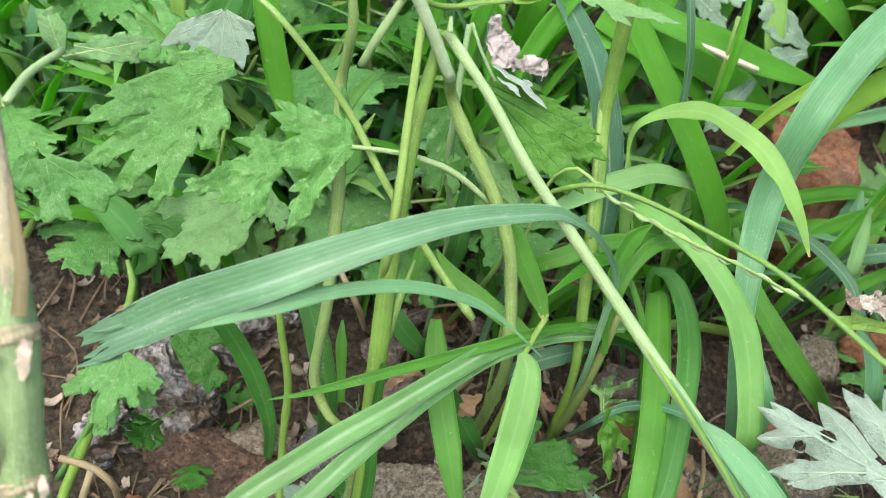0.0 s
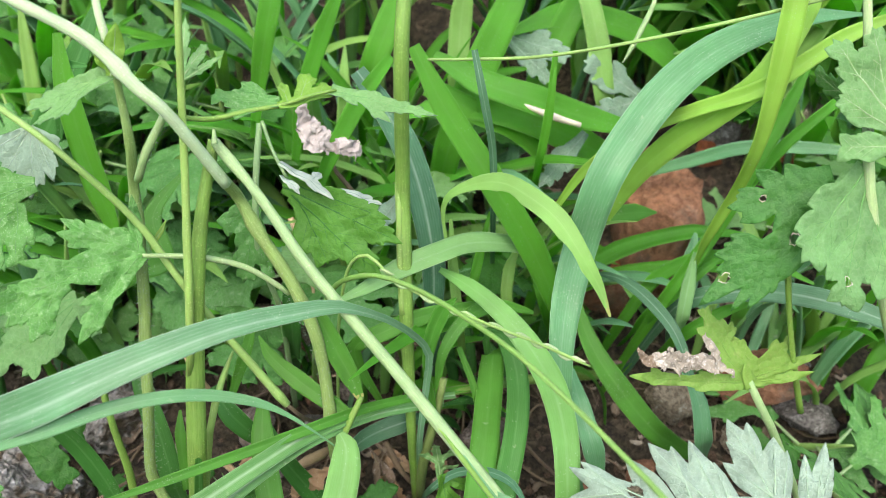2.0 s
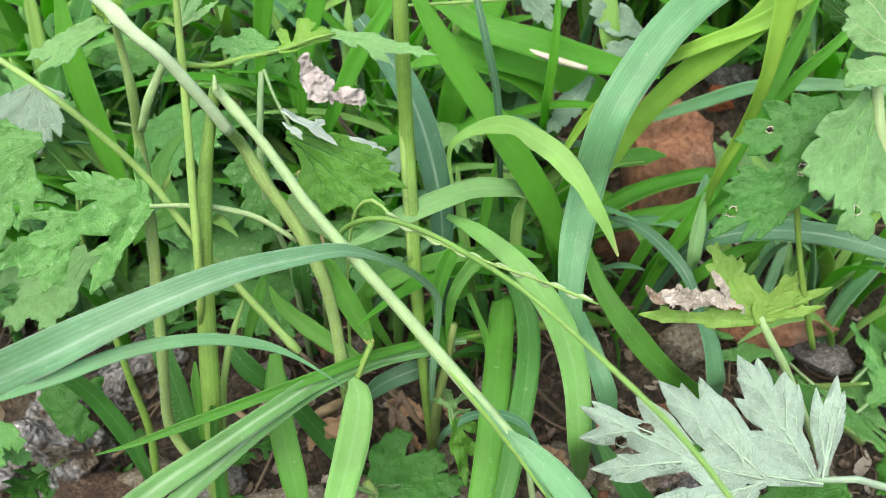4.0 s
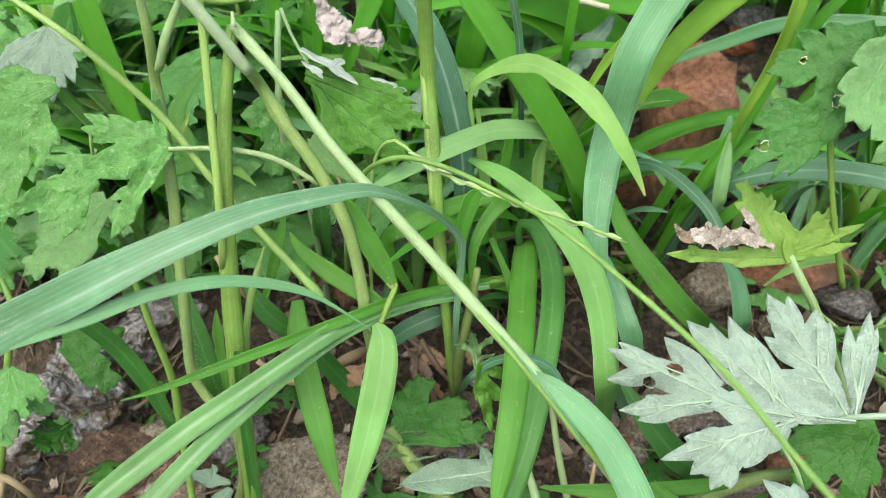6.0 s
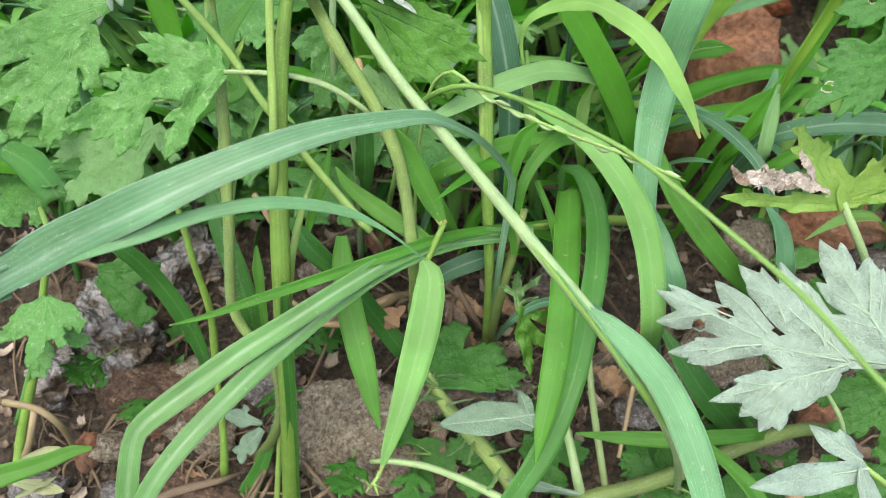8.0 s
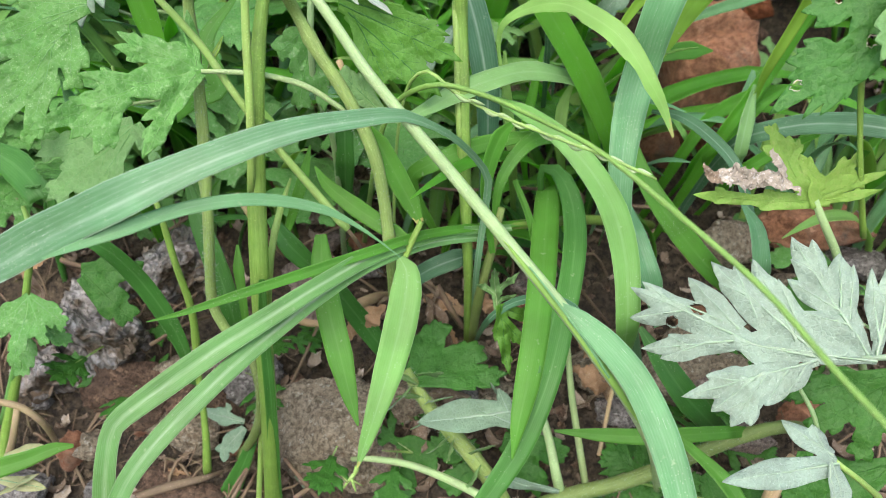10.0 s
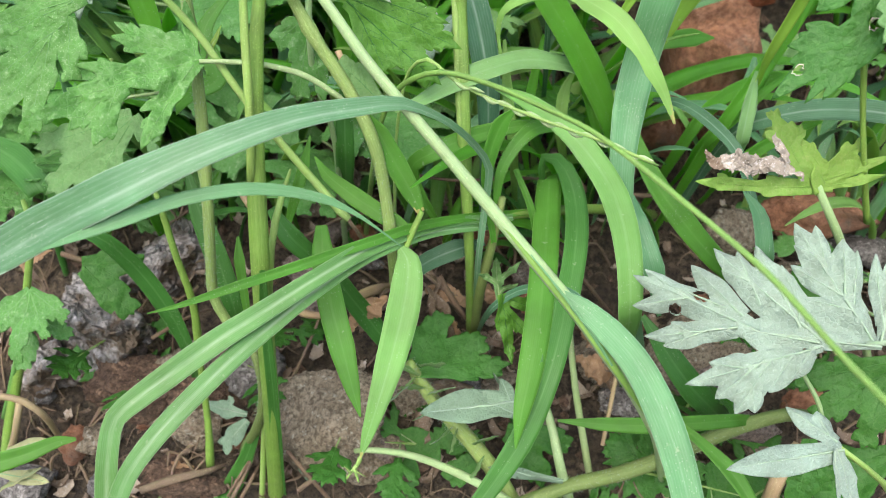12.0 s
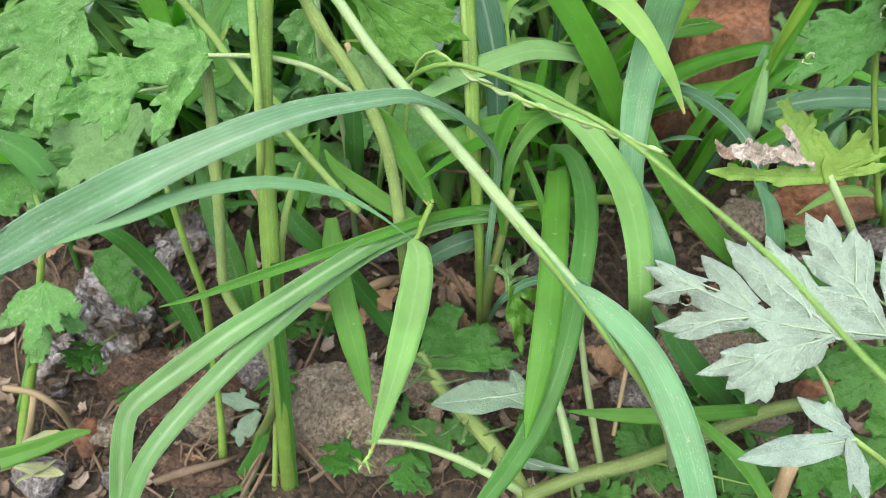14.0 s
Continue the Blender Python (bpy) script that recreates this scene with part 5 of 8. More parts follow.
blade(p, [(0.1005, 0.3461, 0.1388, 0.0034), (0.1072, 0.3243, 0.1841, 0.0051), (0.1193, 0.3253, 0.2051, 0.0064), (0.1381, 0.3210, 0.2171, 0.0067), (0.1604, 0.3114, 0.2201, 0.0047), (0.1769, 0.3035, 0.2161, 0.0011)], "fresh", seed=102, fold=0.25)
blade(p, [(0.1142, 0.3418, 0.1352, 0.0028), (0.1255, 0.3141, 0.1959, 0.0073), (0.1443, 0.3049, 0.2095, 0.0084), (0.1634, 0.2967, 0.2148, 0.0091), (0.1812, 0.2862, 0.2165, 0.0092), (0.2027, 0.2784, 0.2126, 0.0065), (0.2234, 0.2701, 0.2080, 0.0013)], "teal", seed=103, fold=0.2, label='blue-green blade')
blade(p, [(0.1195, 0.2752, 0.1894, 0.0009), (0.1254, 0.2672, 0.1816, 0.0066), (0.1290, 0.2606, 0.1646, 0.0076), (0.1499, 0.3057, 0.1090, 0.0054)], "blue", seed=104, fold=0.2)
blade(p, [(0.0900, 0.3203, 0.2070, 0.0015), (0.0988, 0.3103, 0.2097, 0.0047), (0.1082, 0.2975, 0.2075, 0.0055), (0.1170, 0.2820, 0.2009, 0.0049), (0.1241, 0.2719, 0.1837, 0.0036)], "teal", seed=105, fold=0.2)
blade(p, [(0.1117, 0.3799, 0.2286, 0.0038), (0.1367, 0.3708, 0.2420, 0.0062), (0.1571, 0.3605, 0.2538, 0.0065), (0.1826, 0.3519, 0.2583, 0.0058), (0.2089, 0.3420, 0.2607, 0.0024)], "blue", seed=106, fold=0.3)
blade(p, [(0.1450, 0.3591, 0.2109, 0.0021), (0.1420, 0.3534, 0.2021, 0.0089), (0.1390, 0.3491, 0.1898, 0.0105), (0.1349, 0.3423, 0.1756, 0.0079), (0.1406, 0.3571, 0.1468, 0.0045)], "blue", seed=107, fold=0.3)
p = plant("upright_grass", (-0.0453, 0.3344, 0.1298), "dense upright grass behind the stalks", "grass")
blade(p, [(-0.0149, 0.3169, 0.2914, 0.0064), (-0.0042, 0.3130, 0.2787, 0.0095), (0.0056, 0.3088, 0.2636, 0.0113), (0.0135, 0.3034, 0.2427, 0.0115), (0.0183, 0.2984, 0.2206, 0.0100), (0.0199, 0.2974, 0.1895, 0.0062), (0.0217, 0.3356, 0.1305, 0.0039)], "teal", seed=108, fold=0.2, label='dark bluish blade with a pale midrib')
blade(p, [(0.0062, 0.3227, 0.3008, 0.0051), (0.0194, 0.3159, 0.2793, 0.0100), (0.0330, 0.3111, 0.2611, 0.0110), (0.0469, 0.3059, 0.2423, 0.0116), (0.0593, 0.3042, 0.2236, 0.0114), (0.0706, 0.3044, 0.2002, 0.0080), (0.0894, 0.3505, 0.1424, 0.0051)], "fresh", seed=109, fold=0.2, label='green blade with a pale midrib')
blade(p, [(0.1145, 0.3623, 0.2576, 0.0035), (0.0835, 0.3600, 0.2641, 0.0123), (0.0581, 0.3583, 0.2715, 0.0136), (0.0336, 0.3616, 0.2776, 0.0122), (0.0140, 0.3668, 0.2867, 0.0049)], "fresh", seed=110, fold=0.2)
blade(p, [(0.0751, 0.3691, 0.2306, 0.0026), (0.0554, 0.3697, 0.2517, 0.0103), (0.0318, 0.3666, 0.2625, 0.0116), (0.0116, 0.3694, 0.2715, 0.0100)], "fresh", seed=111, fold=0.2)
blade(p, [(0.0292, 0.3077, 0.3043, 0.0024), (0.0338, 0.3034, 0.2873, 0.0033), (0.0392, 0.3075, 0.2647, 0.0030), (0.0424, 0.3162, 0.2304, 0.0023), (0.0500, 0.3747, 0.1605, 0.0023)], "teal", seed=112, fold=0.4)
blade(p, [(0.0635, 0.3393, 0.2981, 0.0022), (0.0631, 0.3355, 0.2722, 0.0041), (0.0617, 0.3393, 0.2492, 0.0034), (0.0686, 0.4126, 0.1884, 0.0030)], "fresh", seed=113, fold=0.4)
blade(p, [(-0.0509, 0.3914, 0.1729, 0.0048), (-0.0276, 0.3149, 0.2492, 0.0054), (-0.0151, 0.3142, 0.2771, 0.0078), (-0.0018, 0.3153, 0.2982, 0.0042)], "fresh", seed=114, fold=0.3)
blade(p, [(-0.0454, 0.3505, 0.2401, 0.0036), (-0.0401, 0.3438, 0.2718, 0.0073), (-0.0310, 0.3409, 0.2999, 0.0079), (-0.0226, 0.3402, 0.3211, 0.0032)], "fresh", seed=115, fold=0.25)
blade(p, [(-0.0624, 0.3452, 0.2514, 0.0030), (-0.0565, 0.3401, 0.2862, 0.0080), (-0.0520, 0.3406, 0.3098, 0.0092), (-0.0483, 0.3447, 0.3293, 0.0045)], "fresh", seed=116, fold=0.25)
blade(p, [(-0.1044, 0.2917, 0.2214, 0.0022), (-0.1118, 0.2947, 0.2463, 0.0095), (-0.1174, 0.2979, 0.2674, 0.0097), (-0.1208, 0.3006, 0.2856, 0.0082), (-0.1229, 0.3049, 0.3026, 0.0032)], "fresh", seed=117, fold=0.2)
blade(p, [(-0.0453, 0.3344, 0.1298, 0.0056), (-0.0375, 0.2866, 0.1920, 0.0078), (-0.0372, 0.2872, 0.2126, 0.0067), (-0.0356, 0.2918, 0.2301, 0.0018)], "deep", seed=118, fold=0.2)
blade(p, [(-0.1789, 0.3338, 0.2026, 0.0051), (-0.1505, 0.3338, 0.2483, 0.0146), (-0.1303, 0.3346, 0.2842, 0.0117), (-0.1210, 0.3401, 0.3068, 0.0023)], "deep", seed=119, fold=0.2)
blade(p, [(-0.1289, 0.3058, 0.2600, 0.0018), (-0.1244, 0.3061, 0.2831, 0.0095), (-0.1280, 0.3061, 0.2898, 0.0064), (-0.1122, 0.3013, 0.2919, 0.0013)], "deep", seed=120, fold=0.3)
stem(p, [(0.0673, 0.3607, 0.2363, 0.0021), (0.0656, 0.3528, 0.2622, 0.0019), (0.0664, 0.3539, 0.2835, 0.0019)], "stem_green", seed=121, name='stalk', n=8)
p = plant("thin_grass", (-0.0907, 0.2276, 0.0503), "narrow grass stems among the leaves", "grass")
stem(p, [(-0.1018, 0.2476, 0.1962, 0.0016), (-0.1000, 0.2464, 0.1887, 0.0025), (-0.0973, 0.2451, 0.1701, 0.0027), (-0.0939, 0.2454, 0.1464, 0.0031), (-0.0948, 0.2450, 0.1181, 0.0028), (-0.0939, 0.2401, 0.0882, 0.0029), (-0.0947, 0.2367, 0.0682, 0.0039), (-0.0968, 0.2404, 0.0591, 0.0025)], "stem_green", seed=122, n=26, name='stalk', nodes=(0.45,))
blade(p, [(-0.1301, 0.2388, 0.1826, 0.0016), (-0.1219, 0.2415, 0.1776, 0.0062), (-0.1141, 0.2469, 0.1619, 0.0077), (-0.1059, 0.2486, 0.1422, 0.0076), (-0.1011, 0.2512, 0.1186, 0.0056), (-0.1058, 0.2664, 0.0794, 0.0021)], "deep", seed=123, fold=0.2, label='green blade')
blade(p, [(-0.0983, 0.2738, 0.1907, 0.0022), (-0.0922, 0.2644, 0.1761, 0.0079), (-0.0847, 0.2564, 0.1579, 0.0093), (-0.0792, 0.2513, 0.1370, 0.0082), (-0.0834, 0.2798, 0.0890, 0.0052)], "deep", seed=124, fold=0.2)
blade(p, [(-0.0984, 0.2729, 0.2170, 0.0063), (-0.0881, 0.2671, 0.2264, 0.0073), (-0.0802, 0.2694, 0.2300, 0.0077), (-0.0858, 0.2781, 0.2435, 0.0069), (-0.0761, 0.2871, 0.2574, 0.0020)], "green", seed=125, fold=0.2)
blade(p, [(-0.0616, 0.2532, 0.1862, 0.0034), (-0.0543, 0.2494, 0.1765, 0.0084), (-0.0458, 0.2517, 0.1652, 0.0065), (-0.0448, 0.3133, 0.1149, 0.0027)], "deep", seed=126, fold=0.2)
stem(p, [(-0.0723, 0.2280, 0.0507, 0.0024), (-0.0589, 0.2358, 0.1776, 0.0026), (-0.0570, 0.2399, 0.1894, 0.0028), (-0.0537, 0.2513, 0.2016, 0.0020), (-0.0528, 0.2524, 0.2034, 0.0008)], "stem", seed=127, n=16, name='stalk')
blade(p, [(-0.0735, 0.2474, 0.1402, 0.0027), (-0.0763, 0.2553, 0.1617, 0.0044), (-0.0772, 0.2600, 0.1691, 0.0009)], "green", seed=128, fold=0.3)
blade(p, [(-0.0907, 0.2276, 0.0503, 0.0073), (-0.0832, 0.2330, 0.0623, 0.0083), (-0.0747, 0.2366, 0.0827, 0.0048), (-0.0711, 0.2429, 0.0962, 0.0014)], "deep", seed=129, fold=0.2)
blade(p, [(-0.1653, 0.1990, 0.1024, 0.0084), (-0.1502, 0.2042, 0.1050, 0.0063), (-0.1412, 0.2089, 0.1065, 0.0047), (-0.1346, 0.2111, 0.1063, 0.0013)], "green", seed=130, fold=0.2)
blade(p, [(-0.1890, 0.2961, 0.1890, 0.0070), (-0.1721, 0.2876, 0.1848, 0.0138), (-0.1577, 0.2760, 0.1760, 0.0113), (-0.1908, 0.3350, 0.1311, 0.0055)], "deep", seed=131, fold=0.2)
blade(p, [(-0.0590, 0.2670, 0.1706, 0.0027), (-0.0536, 0.2685, 0.1877, 0.0048), (-0.0513, 0.2715, 0.1960, 0.0043), (-0.0492, 0.2756, 0.2060, 0.0006)], "green", seed=132, fold=0.3)
blade(p, [(0.0951, 0.2291, 0.1107, 0.0027), (0.1073, 0.2198, 0.1053, 0.0044), (0.1169, 0.2105, 0.1001, 0.0065), (0.1264, 0.1980, 0.0899, 0.0043)], "green", seed=133, fold=0.4)
blade(p, [(0.0512, 0.2312, 0.1049, 0.0009), (0.0688, 0.2286, 0.1063, 0.0054), (0.0885, 0.2272, 0.1077, 0.0067), (0.1063, 0.2281, 0.1091, 0.0062), (0.1237, 0.2327, 0.1069, 0.0050), (0.1512, 0.2640, 0.0776, 0.0025)], "green", seed=134, fold=0.15, label='flat lying blade')
blade(p, [(0.0774, 0.3138, 0.2056, 0.0024), (0.0865, 0.2954, 0.1862, 0.0079), (0.1012, 0.2844, 0.1689, 0.0103), (0.1173, 0.2801, 0.1528, 0.0095), (0.1520, 0.3121, 0.1136, 0.0054)], "green", seed=136, fold=0.2)
blade(p, [(0.0827, 0.2506, 0.1442, 0.0022), (0.0907, 0.2396, 0.1363, 0.0088), (0.1037, 0.2353, 0.1203, 0.0112), (0.1357, 0.2609, 0.0747, 0.0076)], "deep", seed=137, fold=0.2)
p = plant("serrated_herb", (-0.0443, 0.3247, 0.1232), "herb with dark green serrated leaves and white-edged fold", "herb")
stem(p, [(-0.0454, 0.2811, 0.2807, 0.0022), (-0.0460, 0.2758, 0.2679, 0.0024), (-0.0461, 0.2704, 0.2510, 0.0024), (-0.0465, 0.2748, 0.2310, 0.0023), (-0.0415, 0.2825, 0.2049, 0.0022), (-0.0443, 0.3247, 0.1232, 0.0028)], "vein", seed=138, n=18, name='stem')
stem(p, [(-0.0446, 0.2814, 0.2813, 0.0014), (-0.0405, 0.2750, 0.2744, 0.0012), (-0.0341, 0.2678, 0.2660, 0.0012)], "vein", seed=139, n=8, name='petiole')
leaf(p, (-0.0350, 0.2673, 0.2651), (0.9036, -0.2113, -0.3728), (0.4167, 0.2303, 0.8794), [(0.0000, -0.0000, 0.0392, 0.0059, 0.0044), (0.0008, -0.0018, 0.0468, 0.0003, 0.0059), (0.0046, -0.0031, 0.0458, -0.0135, 0.0062), (0.0067, -0.0031, 0.0271, -0.0182, 0.0059)], "leaf_fresh", "silver", "leaf_mid", seed=140, label='dark green serrated leaf', teeth=5, narrow=0.5, crease=0.15)
leaf(p, (-0.0355, 0.2662, 0.2732), (0.8397, -0.2704, -0.4709), (0.2844, 0.9577, -0.0428), [(0.0003, -0.0014, 0.0227, -0.0001, 0.0037), (0.0042, -0.0068, 0.0141, -0.0121, 0.0022), (0.0124, -0.0009, 0.0123, 0.0089, 0.0020)], "felt", "leaf_dark_shaded", "vein_silver", seed=141, label='white folded leaf edge', teeth=1)
leaf(p, (-0.0154, 0.2793, 0.2576), (0.9461, -0.1574, -0.2832), (0.1630, 0.9866, -0.0039), [(-0.0012, -0.0011, 0.0147, 0.0003, 0.0034)], "felt", "leaf_dark_shaded", "vein_silver", seed=142, label='white folded leaf edge', teeth=1)
leaf(p, (-0.0467, 0.2756, 0.2520), (-0.2675, -0.1778, -0.9470), (0.9612, 0.0201, -0.2752), [(-0.0010, -0.0002, 0.0129, -0.0092, 0.0046), (0.0010, 0.0002, 0.0310, 0.0032, 0.0053), (0.0030, 0.0006, 0.0290, 0.0129, 0.0041)], "leaf", "leaf", "vein_leaf", seed=143, label='rounded green leaf', teeth=3)
leaf(p, (-0.0197, 0.2600, 0.2253), (-0.7224, 0.4186, 0.5505), (-0.6883, -0.5119, -0.5140), [(0.0007, -0.0007, 0.0242, 0.0003, 0.0053)], "leaf_pale", "leaf", "vein_leaf", seed=144, label='green leaf', teeth=4)
p = plant("holed_mugwort", (0.2452, 0.2863, 0.0941), "mugwort whose green leaves are holed by insects", "herb", "mugwort plants")
leaf(p, (0.1446, 0.2457, 0.2840), (-0.6441, -0.1919, -0.7405), (0.7023, -0.5318, -0.4732), [(0.0007, -0.0009, 0.0174, -0.0098, 0.0080, 0), (0.0132, -0.0070, 0.0290, -0.0186, 0.0045, 1), (0.0123, -0.0079, 0.0139, -0.0210, 0.0037, 0), (0.0079, -0.0054, 0.0064, -0.0158, 0.0037, 0), (0.0187, -0.0086, 0.0296, -0.0124, 0.0032, 0), (0.0168, -0.0104, 0.0224, -0.0205, 0.0025, 0), (0.0032, 0.0000, 0.0289, 0.0013, 0.0090, 0), (0.0212, 0.0006, 0.0581, -0.0024, 0.0054, 1), (0.0307, 0.0006, 0.0429, -0.0109, 0.0042, 1), (0.0311, -0.0012, 0.0346, -0.0118, 0.0033, 0), (0.0231, 0.0025, 0.0524, 0.0058, 0.0033, 1), (0.0233, 0.0049, 0.0481, 0.0088, 0.0036, 1), (0.0163, 0.0049, 0.0355, 0.0093, 0.0036, 0), (0.0079, 0.0012, 0.0226, 0.0109, 0.0033, 0)], "leaf_mid", "silver", "leaf_mid", ribs=0.45, seed=145, teeth=3, label='green lobed leaf with eaten holes', narrow=0.75, holes=[(0.0191, -0.0128, 0.0014), (0.0218, 0.0034, 0.0024), (0.0458, -0.0030, 0.0022)], crease=0.2, grid=0.0015)
leaf(p, (0.1499, 0.2479, 0.2992), (-0.0907, -0.4772, -0.8741), (0.9900, 0.0523, -0.1313), [(0.0100, 0.0014, 0.0423, -0.0160, 0.0082), (0.0149, 0.0021, 0.0537, -0.0002, 0.0089), (0.0148, 0.0030, 0.0474, 0.0161, 0.0090)], "leaf_pale", "silver", "vein_leaf", seed=146, label='pale green lobed leaf', narrow=0.6, holes=[(0.0458, -0.0, 0.0018)])
stem(p, [(0.1433, 0.2777, 0.3690, 0.0023), (0.1458, 0.2627, 0.3379, 0.0026), (0.1481, 0.2558, 0.3204, 0.0030), (0.1489, 0.2474, 0.3044, 0.0033), (0.1512, 0.2401, 0.2862, 0.0034), (0.1623, 0.2355, 0.2548, 0.0043), (0.1918, 0.2463, 0.1980, 0.0045), (0.2452, 0.2863, 0.0941, 0.0052)], "stem_pale", seed=147, n=20)
leaf(p, (0.1521, 0.2417, 0.3068), (-0.6319, 0.3628, 0.6849), (-0.7749, -0.2777, -0.5678), [(-0.0005, -0.0007, 0.0295, -0.0002, 0.0061), (0.0009, -0.0017, 0.0253, -0.0118, 0.0055), (-0.0032, 0.0013, 0.0148, 0.0079, 0.0052), (-0.0073, 0.0043, 0.0011, 0.0158, 0.0061)], "leaf_pale", "silver", "vein", seed=148, label='pale toothed leaf')
leaf(p, (0.1485, 0.2473, 0.3061), (-0.5869, 0.5806, 0.5642), (0.0059, 0.7000, -0.7142), [(0.0000, 0.0000, 0.0212, 0.0053, 0.0052)], "leaf", "silver", "vein", seed=149, label='green leaf')
stem(p, [(0.1351, 0.2450, 0.2556, 0.0022), (0.1405, 0.2445, 0.2351, 0.0019), (0.1466, 0.2453, 0.2168, 0.0020), (0.1588, 0.2523, 0.1892, 0.0025)], "stem_green", seed=150, n=12, name='tendril')
p = plant("yellowing_mugwort", (0.2018, 0.2749, 0.0851), "mugwort with a yellowing leaf, one lobe dried up", "herb", "mugwort plants")
stem(p, [(0.1318, 0.2423, 0.2087, 0.0027), (0.1358, 0.2404, 0.2020, 0.0029), (0.1423, 0.2401, 0.1922, 0.0032), (0.1573, 0.2407, 0.1653, 0.0029), (0.2018, 0.2749, 0.0851, 0.0036)], "vein", seed=151, n=14, name='stem')
leaf(p, (0.1322, 0.2418, 0.2079), (-0.5643, 0.3296, 0.7569), (-0.8202, -0.3278, -0.4688), [(-0.0009, -0.0004, 0.0186, 0.0038, 0.0037, 0), (0.0114, 0.0015, 0.0325, 0.0009, 0.0040, 2), (0.0164, 0.0021, 0.0229, -0.0057, 0.0027, 1), (0.0214, 0.0027, 0.0271, 0.0064, 0.0024, 0), (0.0015, 0.0013, 0.0156, 0.0225, 0.0041, 1), (0.0123, 0.0174, 0.0262, 0.0358, 0.0030, 1)], "leaf_yellow", "leaf_pale", "leaf_yellow", seed=152, label='yellowing lobed leaf', crease=0.3, narrow=0.75)
leaf(p, (0.1322, 0.2415, 0.2074), (0.8929, 0.1351, 0.4295), (-0.4496, 0.3189, 0.8344), [(0.0008, -0.0012, 0.0049, 0.0103, 0.0047, 0), (0.0036, 0.0066, 0.0005, 0.0196, 0.0030, 1), (0.0053, 0.0058, 0.0191, 0.0094, 0.0037, 2), (0.0031, 0.0025, 0.0273, 0.0010, 0.0024, 1), (0.0034, 0.0002, 0.0227, -0.0043, 0.0021, 1)], "leaf_yellow", "leaf_pale", "leaf_yellow", seed=153, label='green lobes', crease=0.3, narrow=0.75)
crumpled(p, [(0.1240, 0.2402, 0.2118, 0.0022), (0.1180, 0.2396, 0.2176, 0.0034), (0.1110, 0.2390, 0.2192, 0.0045), (0.1050, 0.2376, 0.2176, 0.0072), (0.1000, 0.2366, 0.2180, 0.0072), (0.0950, 0.2366, 0.2192, 0.0042)], "dead_grey", name="dried_lobe", label="dried crumpled grey lobe", seed=154, n=70, cols=24, amount=0.8)
crumpled(p, [(0.0965, 0.2370, 0.2187, 0.0040), (0.0925, 0.2370, 0.2200, 0.0036), (0.0892, 0.2378, 0.2238, 0.0014)], "dead", name="dry_tip", label="curled dry brown tip", seed=155, n=24, cols=12)
crumpled(p, [(0.1185, 0.2400, 0.2190, 0.0020), (0.1145, 0.2402, 0.2235, 0.0030), (0.1118, 0.2408, 0.2285, 0.0018)], "dead_grey", name="dry_edge", label="pale dry edge of the lobe", seed=157, n=24, cols=10, amount=0.35)
p = plant("silver_mugwort", (0.2066, 0.2237, 0.0479), "mugwort showing a large silvery leaf underside", "herb", "mugwort plants")
